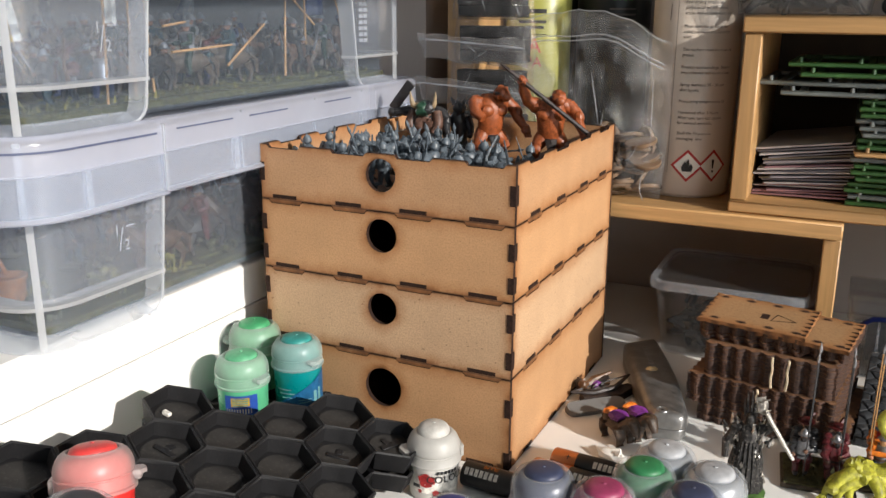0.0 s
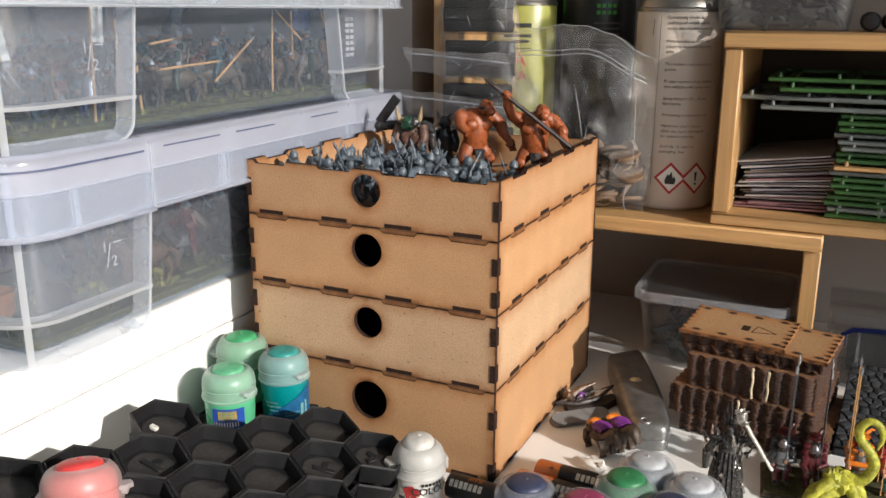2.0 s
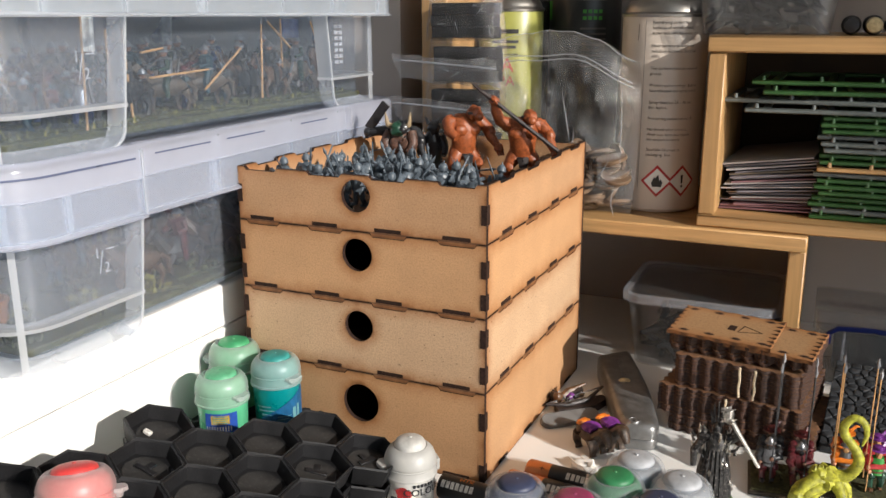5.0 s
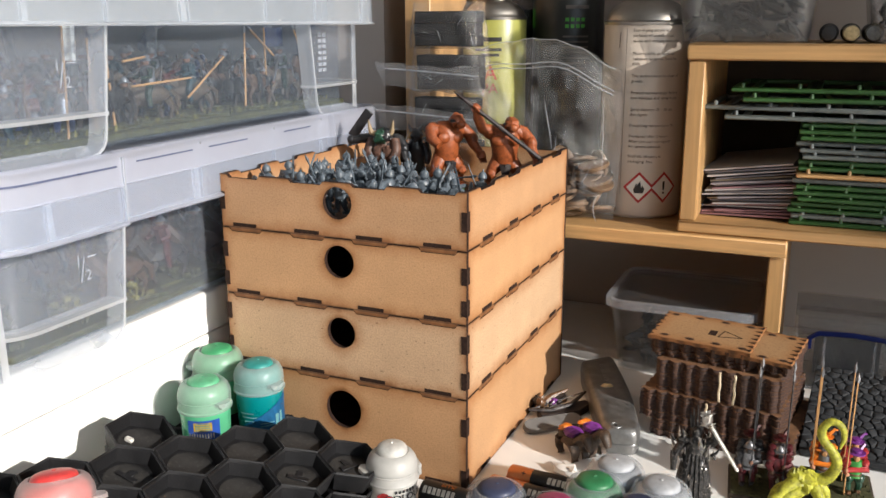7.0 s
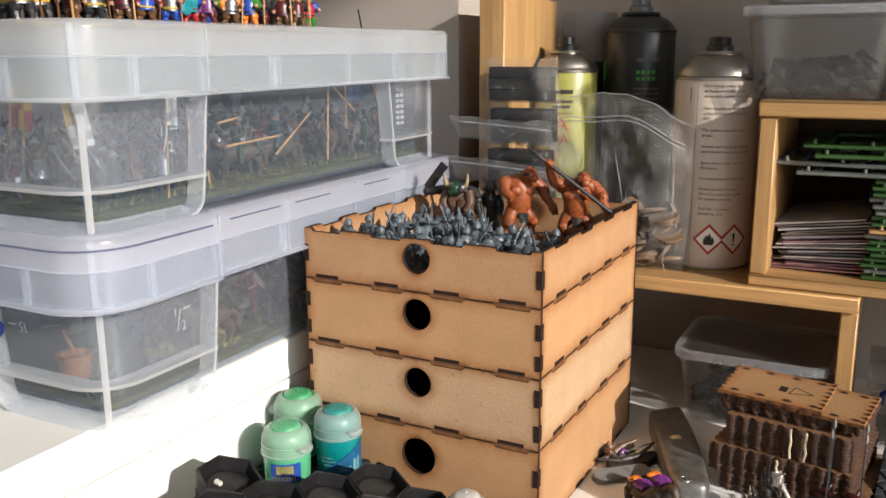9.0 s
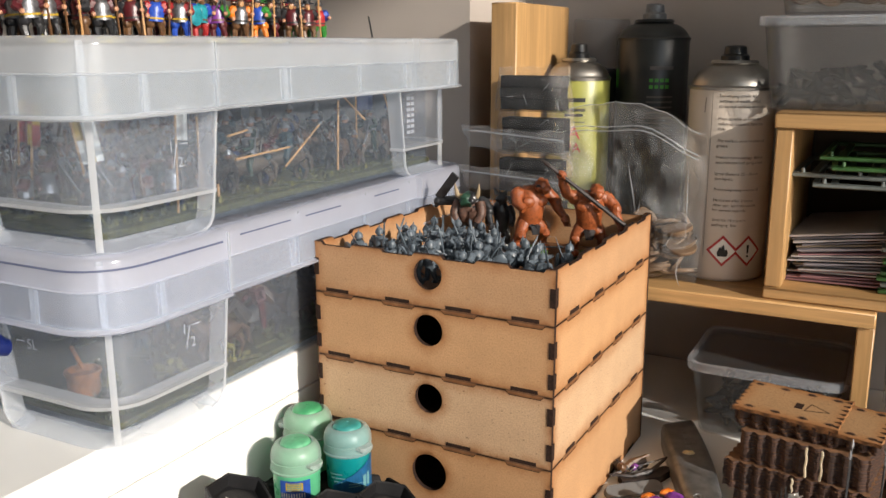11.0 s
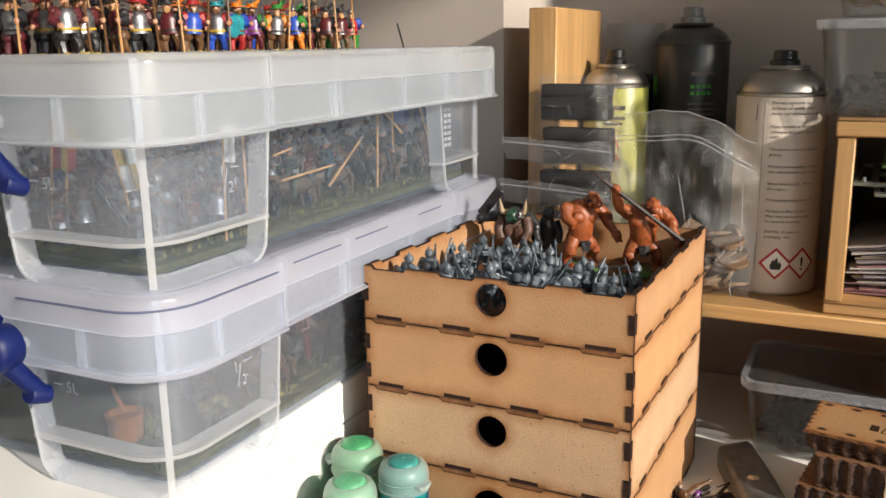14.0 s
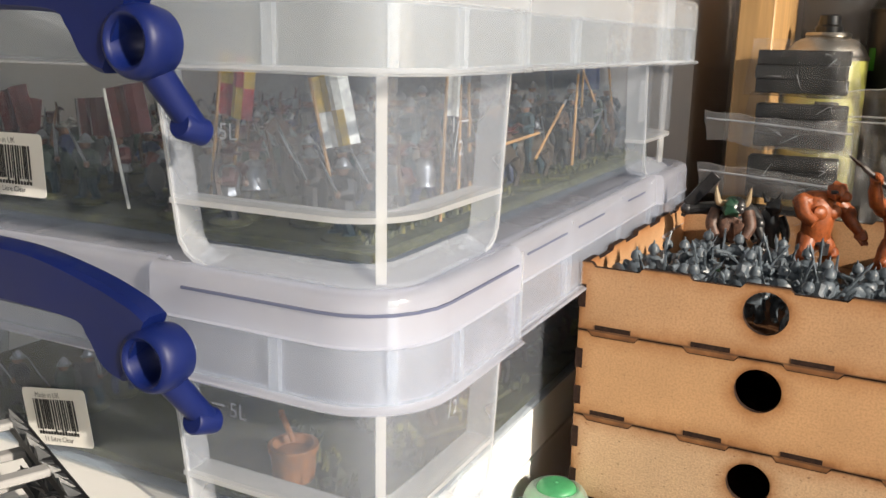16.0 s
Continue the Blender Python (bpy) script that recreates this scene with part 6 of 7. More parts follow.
def hex_pts(r):
    return [(r * math.cos(HEX_PHI + radians(60 * k)), r * math.sin(HEX_PHI + radians(60 * k))) for k in range(6)]


def hex_cell(h, floor):
    """A hexagonal cup, its rim at z = 0."""
    m = Mesh()
    o, i_, lo = hex_pts(HEX_R * 0.998), hex_pts(HEX_R * 0.905), hex_pts(HEX_R * 0.815)
    n = 6
    mid = hex_pts(HEX_R * 0.955)
    vs = [(x * 0.88, y * 0.88, -h) for x, y in o] + [(x, y, -0.0009) for x, y in o] + [(x, y, 0.0) for x, y in mid] + [(x, y, -0.0007) for x, y in i_] + [(x, y, -floor) for x, y in lo]
    fs = [tuple(reversed(range(n))), tuple(4 * n + k for k in range(n))]
    for r in range(4):
        fs += [(r * n + k, r * n + (k + 1) % n, (r + 1) * n + (k + 1) % n, (r + 1) * n + k) for k in range(n)]
    m.add(vs, fs)
    m.lathe([(HEX_R * 0.62, -floor), (HEX_R * 0.60, -floor + 0.0005), (HEX_R * 0.1, -floor + 0.0005)], 20, mi=1)
    return m


def hex_tray(label, m, cells, seed):
    ob = thing("hex_tray", label, "tray", m, "black hexagonal trays")
    rr = random.Random(seed)
    one = None
    for i, j in cells:
        c = HEX_E * i + HEX_C * j
        if one is None:
            one = build("cup", hex_cell(0.0125, 0.0078), [BLACK_TRAY, DUSTY], ob)
            o = one
        else:
            o = new("cup", one.data)
        o.parent, o.matrix_local = ob, pose(c.x, c.y, rr.uniform(-0.0003, 0.0003))
    return ob


tray_top = hex_tray("black plastic tray of hexagonal cups, dusty, leaning on the ledge", TRAY, CELLS, 1)
hex_tray("black plastic hexagonal tray lying under another tray", TRAY @ pose(0.001, 0.001, -0.0135), CELLS, 2)
hex_tray("black plastic hexagonal tray lying flat behind the leaning ones", pose(-0.302, 0.452, DESK + 0.0260, 0, 0, 8), [(0, 0), (-1, 0), (0, 1), (1, 1), (1, 0), (-1, -1)], 3)
hex_tray("black plastic hexagonal tray lying flat on the desk", pose(-0.302, 0.452, DESK + 0.0128, 0, 0, 8), [(0, 0), (-1, 0), (0, 1), (1, 1), (1, 0), (-1, -1)], 4)
for i, j, turn in ((1, 2, 20), (1, 3, 70), (0, -1, 0)):
    c = HEX_E * i + HEX_C * j
    tee = Mesh().box(-0.0062, 0.0062, -0.0016, 0.0016, -0.0074, -0.0062, 0, 0.0003).box(-0.0018, 0.0018, 0.0017, 0.0066, -0.0074, -0.0064, 0, 0.0003)
    build("clip", tee, BLACK_TRAY, tray_top, "flat black clip in a cup").matrix_local = pose(c.x, c.y, 0, 0, 0, turn)
c = -HEX_E - HEX_C
build("grey_chip", Mesh().box(c.x - 0.006, c.x - 0.001, c.y - 0.006, c.y - 0.003, -0.0074, -0.0050, 0, 0.0006), P_["white"], label="small pale plastic chip in a tray cup", category="scrap", at=TRAY)

# paint pots


DOME, FROST = {}, {}


def paint_col(paint):
    mix = paint.node_tree.nodes["Principled BSDF"].inputs["Base Color"].links[0].from_node
    return [0.5 * (a + b) for a, b in zip(mix.inputs[6].default_value, mix.inputs[7].default_value)][:3]


def dome_of(paint):
    """The paint's colour seen through the cap's thick dome, a little paler."""
    DOME[paint.name] = plain("dome_" + paint.name, tuple(0.86 * v + 0.018 for v in paint_col(paint)), 0.46, var=0.22, coarse=170, bump=0.10)
    return DOME[paint.name]


LABEL_BLUE = plain("pot_label_blue", (0.015, 0.06, 0.30), 0.4, var=0.25, coarse=150)
PRINT_GREY = plain("pot_print_grey", (0.12, 0.27, 0.29), 0.5, var=0.2)
SEA_BLUE = plain("sea_blue_print", (0.008, 0.085, 0.20), 0.4, var=0.25, coarse=150)


def frosted(paint):
    """Frosted cap plastic, tinted by the paint that has run into it."""
    if paint.name not in FROST:
        c = paint_col(paint)
        FROST[paint.name] = poly("frosted_cap_" + paint.name, 0.42, tuple(0.20 * v + 0.78 * w for v, w in zip(c, (0.80, 0.85, 0.82))), rough=0.45, glow=0.40, coarse=190, skin=0.22)
    return FROST[paint.name]


def paint_pot(label, x, y, z, paint, body_mat, r=0.0165, h=0.042, yaw=0.0, cap=None, stripe=None, lean=(0, 0), turn=0.0, tall=False):
    """A flip-top pot: tapered body, printed label, frosted cap with a skirt, a round shoulder and a low dome, hinge and lip."""
    ob = thing("paint_pot", label, "paint pot", pose(x, y, z, lean[0], lean[1], yaw), "paint pots")
    c = (1.45 if tall else 1.20) * r
    up = lambda rows: [(r * q, h - r * d) for q, d in rows]
    b = h - c
    build("body", Mesh().lathe([(r * 0.86, 0), (r * 0.90, 0.0008), (r * 0.96, b), (r * 0.8, b + 0.001)], 32), body_mat, ob)
    k = Mesh()
    shell = [(0.95, 1.49), (1.03, 1.46), (1.035, 1.39), (1.00, 1.34), (0.985, 1.10), (1.00, 1.08), (1.00, 1.05), (0.98, 1.03), (1.005, 0.98), (1.01, 0.91), (0.99, 0.80), (0.95, 0.69), (0.895, 0.555), (0.81, 0.445), (0.72, 0.375), (0.65, 0.345), (0.615, 0.365), (0.57, 0.365)]
    top = [(0.60, 0.37), (0.595, 0.29), (0.575, 0.21), (0.535, 0.14), (0.46, 0.08), (0.34, 0.04), (0.18, 0.012), (0.07, 0.005), (0.06, -0.025), (0.01, -0.035)]
    fill = [(0.88, 1.42), (0.88, 1.06), (0.92, 0.92), (0.86, 0.72), (0.74, 0.56), (0.58, 0.49)]
    if not tall:
        shell = [(0.95, 1.24), (1.035, 1.22), (1.045, 1.15), (1.005, 1.11), (0.99, 0.85), (1.01, 0.83), (1.01, 0.79), (0.985, 0.77), (1.00, 0.71), (1.00, 0.62), (0.975, 0.49), (0.925, 0.36), (0.85, 0.245), (0.76, 0.17), (0.70, 0.15), (0.655, 0.165), (0.635, 0.235), (0.57, 0.24)]
        top = [(0.60, 0.245), (0.595, 0.17), (0.565, 0.105), (0.48, 0.05), (0.34, 0.02), (0.16, 0.006), (0.06, 0.003), (0.05, -0.025), (0.01, -0.035)]
        fill = [(0.90, 1.17), (0.90, 0.80), (0.90, 0.62), (0.84, 0.44), (0.72, 0.30), (0.58, 0.27)]
    k.lathe(up(shell), 44, caps=False)
    k.box(-0.0040, 0.0040, r * 0.96, r * 1.10, b + 0.0005, b + c * 0.34, 0, 0.001)
    k.prism([(-0.0060, -r * 0.95), (-0.0056, -r * 1.16), (-0.0020, -r * 1.30), (0.0016, -r * 1.26), (0.0050, -r * 1.18), (0.0060, -r * 0.95)], b + c * 0.27, b + c * 0.36, 0, 0.94)
    k.box(-0.0036, 0.0032, -r * 1.16, -r * 0.96, b + c * 0.13, b + c * 0.28, 0, 0.0012)
    build("cap", k, cap or frosted(paint), ob, "frosted flip-top cap")
    build("cap_dome", Mesh().lathe(up(top), 36), DOME[paint.name] if paint.name in DOME else dome_of(paint), ob, "tinted dome of the cap")
    build("paint", Mesh().lathe(up(fill), 28), paint, ob, "paint showing through the cap")
    if stripe:
        s, at = Mesh(), around(0, 0, r * 0.965 + 0.0003)
        stripe(s, at, b)
        build("label_print", s, [P_["black"], P_["red"], P_["white"], LABEL_BLUE, P_["teal"], P_["yellow"], SEA_BLUE, PRINT_GREY], ob, "printed label band", at=pose(0, 0, 0, 0, 0, turn))
    return ob


def pot_paint(name, col):
    return plain("paint_" + name, col, 0.35, var=0.12)


def band(s, at, x0, x1, z0, z1, mi):
    bars(s, at, [(x0, x1, z0, z1)], mi)


def white_print(s, at, b):
    band(s, at, -0.012, 0.014, b * 0.30, b * 0.74, 2)
    q = lambda x, z: tuple(1.012 * c if i < 2 else c for i, c in enumerate(at(x, z)))
    for cx, cz, rr in ((-0.005, b * 0.68, 0.0042), (-0.007, b * 0.58, 0.0016), (-0.001, b * 0.64, 0.0012), (0.0005, b * 0.33, 0.0018), (-0.0085, b * 0.35, 0.0012)):
        s.add([q(cx + rr * math.cos(a) * (1 + 0.25 * math.sin(5 * a)), cz + rr * math.sin(a)) for a in [k * math.pi / 8 for k in range(16)]], [tuple(range(16))], 1)
    q2 = lambda x, z: tuple(1.02 * c if i < 2 else c for i, c in enumerate(at(x, z)))
    for dx in (0.0, 0.0003):
        written(s, "COLOUR", 0.0062, lambda x, z: q2(-0.0050 + dx + x, b * 0.62 + z), 0)
    written(s, "BASE", 0.0030, lambda x, z: q2(0.002 + x, b * 0.28 + z), 0)
    bars(s, q2, [(0.0008 + 0.0022 * k, 0.0023 + 0.0022 * k, b * 0.86, b * 0.95) for k in range(6)] + [(-0.003, 0.010, b * 0.06, b * 0.09), (-0.013, -0.0085, b * 0.44, b * 0.54)], 0)


def blue_print(s, at, b):
    band(s, at, -0.012, 0.008, b * 0.30, b * 0.86, 3)
    q = lambda x, z: tuple(1.012 * c if i < 2 else c for i, c in enumerate(at(x, z)))
    bars(s, q, [(-0.008, 0.003, b * 0.56, b * 0.80)], 5)
    q2 = lambda x, z: tuple(1.02 * c if i < 2 else c for i, c in enumerate(at(x, z)))
    bars(s, q2, [(-0.007, 0.002, b * (0.58 + 0.06 * k), b * (0.605 + 0.06 * k)) for k in range(4)], 4)
    bars(s, q2, [(-0.011 + 0.0016 * k, -0.0104 + 0.0016 * k, b * 0.36, b * 0.50) for k in range(10)], 2)


def teal_print(s, at, b):
    for k in range(16):
        x0 = -0.010 + 0.002 * k
        s.add([at(x0, b * 0.02), at(x0 + 0.002, b * 0.02), at(x0 + 0.002, b * min(0.95, 0.22 + 0.045 * (k + 1))), at(x0, b * min(0.95, 0.22 + 0.045 * k))], [(0, 1, 2, 3)], 6)
    q = lambda x, z: tuple(1.012 * c if i < 2 else c for i, c in enumerate(at(x, z)))
    bars(s, q, [(-0.012, -0.003, b * 0.52, b * 0.55), (-0.011, -0.001, b * 0.42, b * 0.45), (-0.009, -0.003, b * 0.32, b * 0.345), (0.001, 0.010, b * 0.26, b * 0.28), (0.001, 0.009, b * 0.19, b * 0.21), (0.011, 0.0135, b * 0.10, b * 0.45), (0.0145, 0.0165, b * 0.14, b * 0.5)], 7)


MINT, GRN, TEAL = pot_paint("mint", (0.085, 0.36, 0.18)), pot_paint("green", (0.035, 0.30, 0.11)), pot_paint("teal", (0.010, 0.23, 0.21))
WHT, RED, NAVY = pot_paint("white", (0.54, 0.525, 0.49)), pot_paint("red", (0.62, 0.03, 0.025)), pot_paint("navy", (0.02, 0.03, 0.08))
PINK, DGREEN, SILV = pot_paint("magenta", (0.28, 0.02, 0.09)), pot_paint("bottle_green", (0.01, 0.17, 0.05)), plain("paint_silver", (0.40, 0.41, 0.43), 0.35, 0.6, var=0.1)
CHAR, BLU = pot_paint("charcoal", (0.025, 0.025, 0.03)), pot_paint("blue", (0.02, 0.04, 0.22))
MINT_BODY, TEAL_BODY = plain("mint_pot_wall", (0.10, 0.42, 0.22), 0.3, var=0.1), plain("teal_pot_wall", (0.004, 0.20, 0.21), 0.3, var=0.1)
CLEAR_CAP = poly("pot_cap_clear", 0.27, (0.66, 0.69, 0.71), rough=0.34, glow=0.4, coarse=190, skin=0.35)
WHITE_CAP = poly("pot_cap_white", 0.80, (0.58, 0.57, 0.54), rough=0.46, glow=0.25, coarse=180, skin=0.2)
LOWTOP = DESK + 0.0262
paint_pot("mint green paint pot with frosted cap and blue label", -0.307, 0.427, LOWTOP - 0.0030, MINT, MINT_BODY, 0.0160, 0.0420, 80, stripe=blue_print, turn=-40)
paint_pot("green paint pot with crusted frosted cap, beside others", -0.3235, 0.463, LOWTOP, GRN, MINT_BODY, 0.0165, 0.0445, -70)
paint_pot("teal paint pot with frosted cap and blue label", -0.285, 0.4535, LOWTOP, TEAL, TEAL_BODY, 0.0155, 0.0440, 75, stripe=teal_print, turn=-45)
paint_pot("white paint pot with red splash and dark lettering", -0.1820, 0.4335, DESK, WHT, WHT, 0.0150, 0.0425, -50, cap=WHITE_CAP, stripe=white_print, turn=78, tall=True)
paint_pot("red paint pot with frosted cap standing on the black tray", -0.2700, 0.276, 0.0465, RED, RED, 0.0170, 0.040, 130, lean=(0, LEAN_T))
paint_pot("charcoal paint pot with clear cap standing on the black tray", -0.258, 0.248, 0.0435, CHAR, CHAR, 0.0170, 0.040, 20, cap=CLEAR_CAP, lean=(0, LEAN_T))
for lab, x, y, mat in (("navy blue", -0.112, 0.416, NAVY), ("bottle green", -0.0665, 0.443, DGREEN), ("pale silver", -0.060, 0.466, SILV), ("grey silver", -0.033, 0.4525, SILV), ("dark blue", -0.040, 0.4275, NAVY), ("magenta", -0.080, 0.413, PINK), ("bright blue", -0.141, 0.366, BLU)):
    paint_pot(lab + " paint pot with clear domed cap on the desk", x, y, DESK, mat, mat, 0.0165, 0.041, (x * 9000) % 360, cap=CLEAR_CAP)

# batteries


def battery(label, m, copper_from=0.034):
    ob = thing("battery", label, "battery", m, "batteries")
    build("case", Mesh().lathe([(0.0055, 0), (0.0070, 0.0005), (0.00725, 0.001), (0.00725, copper_from), (0.0072, copper_from)], 24), BLACK_PLASTIC, ob, "black battery sleeve")
    build("copper_end", Mesh().lathe([(0.00725, copper_from), (0.00725, 0.0480), (0.0066, 0.0490), (0.0030, 0.0490), (0.0028, 0.0504), (0.0002, 0.0505)], 24), COPPER, ob, "copper-coloured end")
    p = Mesh()
    at = lambda x, z: (0.0075 * math.cos(z / 0.0075 - 0.2), 0.0075 * math.sin(z / 0.0075 - 0.2), x)
    for k in range(7):
        for z0, z1 in ((-0.002, 0.0022),):
            x0 = 0.003 + 0.0030 * k
            p.add([at(x0, z0), at(x0 + 0.0022, z0), at(x0 + 0.0022, 0), at(x0 + 0.0022, z1), at(x0, z1), at(x0, 0)], [(0, 1, 2, 5), (5, 2, 3, 4)], 0)
    written(p, "PLUS", 0.0042, lambda x, y: at(0.013 + x, -0.0068 + y), 1)
    written(p, "+", 0.006, lambda x, y: at(copper_from + 0.003 + x, -0.001 + y), 2)
    build("lettering", p, [P_["white"], P_["orange"], P_["black"]], ob, "white and orange lettering bars")
    return ob


def lying(x, y, yaw, roll, z=DESK + 0.0073):
    return pose(x, y, z) @ pose(0, 0, 0, 0, 0, yaw) @ pose(0, 0, 0, 0, 90, 0) @ pose(0, 0, 0, 0, 0, roll)


battery("black and copper battery lying against the drawer tower", lying(-0.169, 0.4475, -4, 238))
battery("copper and black battery lying on the desk", lying(-0.0785, 0.4800, 175, 150), 0.034)
battery("copper and black battery lying beside another", lying(-0.0855, 0.4630, 174, 150), 0.027)

# utility knife
kn = thing("utility_knife", "dark grey metal utility knife lying on the desk", "knife", pose(-0.0945, 0.6085, DESK, 0, 0, 20.6))
out = [(-0.0105, -0.0615), (0.006, -0.0640), (0.0120, -0.0570), (0.0138, -0.040), (0.0157, -0.005), (0.0152, 0.030), (0.0135, 0.062), (0.0120, 0.0700), (0.0090, 0.0710), (-0.0115, 0.0620), (-0.0140, 0.0590), (-0.0150, 0.050), (-0.0150, 0.020), (-0.0138, -0.020), (-0.0132, -0.050)]
ring, _ = smooth_path([(x, y, 0) for x, y in out + out[:1]], [0] * (len(out) + 1), 4)
ring = ring[:-1]


def knife_half(levels):
    vs = [(p.x * k, p.y * (1 - 0.22 * (1 - k)), z) for k, z in levels for p in ring]
    nr, top = len(ring), len(levels) - 1
    return Mesh().add(vs, [tuple(reversed(range(nr))), tuple(top * nr + i for i in range(nr))] + [(r * nr + i, r * nr + (i + 1) % nr, (r + 1) * nr + (i + 1) % nr, (r + 1) * nr + i) for r in range(top) for i in range(nr)])


build("lower_half", knife_half(((0.90, 0.0004), (0.975, 0.0025), (0.985, 0.0072), (0.96, 0.0078))), KNIFE_GREY, kn)
build("upper_half", knife_half(((0.96, 0.0080), (0.995, 0.0086), (1.0, 0.0120), (0.965, 0.0152), (0.88, 0.0174), (0.72, 0.0184), (0.45, 0.0187))), KNIFE_GREY, kn)
build("slider", Mesh().ball((-0.001, 0.008, 0.0186), (0.0042, 0.0030, 0.0018), 14, 8, 0, 0.3, 3), P_["horn"], kn, "worn brass slider button")
build("eyelet", Mesh().lathe([(0.0026, 0.0181), (0.0030, 0.0190), (0.0040, 0.0190), (0.0044, 0.0180)], 20, (-0.004, -0.0560, 0), caps=False), KNIFE_GREY, kn)
build("eyelet_hole", Mesh().lathe([(0.0028, 0.0178), (0.0010, 0.0187)], 16, (-0.004, -0.0560, 0)), KNIFE_BLACK, kn, "dark hole through the end")
for k in range(7):
    build("raised_letter", Mesh().tube([(-0.0012 + 0.0003 * (k % 3), 0.018 + 0.0050 * k, 0.0186), (0.0022, 0.0195 + 0.0050 * k, 0.0186)], 0.0005, 5).tube([(-0.0012, 0.0180 + 0.0050 * k, 0.0186), (-0.0008, 0.0205 + 0.0050 * k, 0.0186)], 0.0005, 5), KNIFE_MARK, kn)

# stack of burnt toothed boards


def toothed(w, d, t, n, phase=0.0, deep=0.0022):
    pts = []
    m = 6
    for k in range(n * m + 1):
        u = k / (n * m)
        pts.append((-w / 2 + w * u, -d / 2 + deep * (0.5 + 0.5 * math.tanh(1.6 * math.sin(2 * math.pi * (u * n + phase))))))
    side = max(2, int(d / 0.008))
    for k in range(side * 2 + 1):
        pts.append((w / 2 - (0.0018 if k % 2 else 0), -d / 2 + 0.004 + (d - 0.004) * k / (side * 2)))
    for k in range(side * 2, -1, -1):
        pts.append((-w / 2 + (0.0018 if k % 2 else 0), -d / 2 + 0.004 + (d - 0.004) * k / (side * 2)))
    m = Mesh().prism(pts, 0, t)
    m.m[1] = 1
    return m


rnd = random.Random(6)
st = thing("board_stack", "stack of dark scorched toothed wooden boards held by rubber bands", "board stack", pose(-0.0190, 0.608, DESK, 0, 0, -9))
LOW_BOARD, UP_BOARD = toothed(0.092, 0.086, 0.0022, 11, 0, 0.0028), toothed(0.081, 0.078, 0.0022, 9, 0.3, 0.0030)
# sets of boards from the desk upwards: how many, shared shape, shift along and across
shared = {}
level = 0
for count, shape, sx, sy, key in ((5, LOW_BOARD, 0.0065, 0.0165, "low"), (8, LOW_BOARD, -0.0020, 0.0175, "low"), (9, UP_BOARD, 0.0015, 0.0170, "up")):
    for k in range(count):
        if key not in shared:
            o = build("toothed_board", shape, [RACK_WOOD, RACK_TOP], st)
            shared[key] = o.data
        else:
            o = new("toothed_board", shared[key])
        o.parent = st
        o.matrix_local = pose(sx + rnd.uniform(-0.0004, 0.0004), sy + rnd.uniform(-0.0004, 0.0004), 0.0002 + 0.00245 * level, 0, 0, rnd.uniform(-0.4, 0.4))
        level += 1
for x, y, z0, z1 in ((0.0045, -0.0230, 0.0330, 0.0535), (0.0140, -0.0230, 0.0330, 0.0535), (-0.0020, -0.0265, 0.0215, 0.0312)):
    n = 9
    pts = [(x + 0.0003 * math.sin(1.4 * k + x * 300), y + 0.0003 * math.sin(3.1 * k), z0 + (z1 - z0) * k / (n - 1)) for k in range(n)]
    build("rubber_band", Mesh().tube(*smooth_path(pts, [0.0008] * n, 3), 6), STRING, st, "pale rubber band")


def plate(w, d, mat):
    pts = []
    for k in range(13):
        pts.append((-w / 2 + w * k / 12, -d / 2 + (0.0012 if k % 2 else 0)))
    for k in range(11):
        pts.append((w / 2 - (0.0016 if k % 2 else 0), -d / 2 + d * k / 10))
    for k in range(13):
        pts.append((w / 2 - w * k / 12, d / 2 - (0.0012 if k % 2 else 0)))
    for k in range(11):
        pts.append((-w / 2 + (0.0016 if k % 2 else 0), d / 2 - d * k / 10))
    keep = [p for i, p in enumerate(pts) if (Vector(p) - Vector(pts[i - 1])).length > 1e-6]
    m = Mesh().prism([(x + w / 2, y + d / 2) for x, y in keep], 0, 0.0025)
    for k in range(4):
        for yy in (0.0050, d - 0.0045):
            x = 0.008 + (w - 0.016) * k / 3 + (0.002 if yy < d / 2 else -0.001)
            m.ball((x, yy, 0.00245), (0.0030, 0.0014, 0.0005), 10, 4, 1, 0.4, k)
            m.ball((x, yy, 0.00235), (0.0046, 0.0024, 0.00035), 12, 4, 2, 0.5, k + 7)
    for k in range(7):
        y = d * (0.10 + 0.135 * k)
        m.prism([(w - 0.0005, y - 0.0016), (w - 0.0005, y + 0.0016), (w - 0.0052, y)], 0.0025, 0.00265, 1)
        m.prism([(0.0005, y + 0.0013), (0.0005, y - 0.0013), (0.0032, y)], 0.0025, 0.00265, 1)
    return m


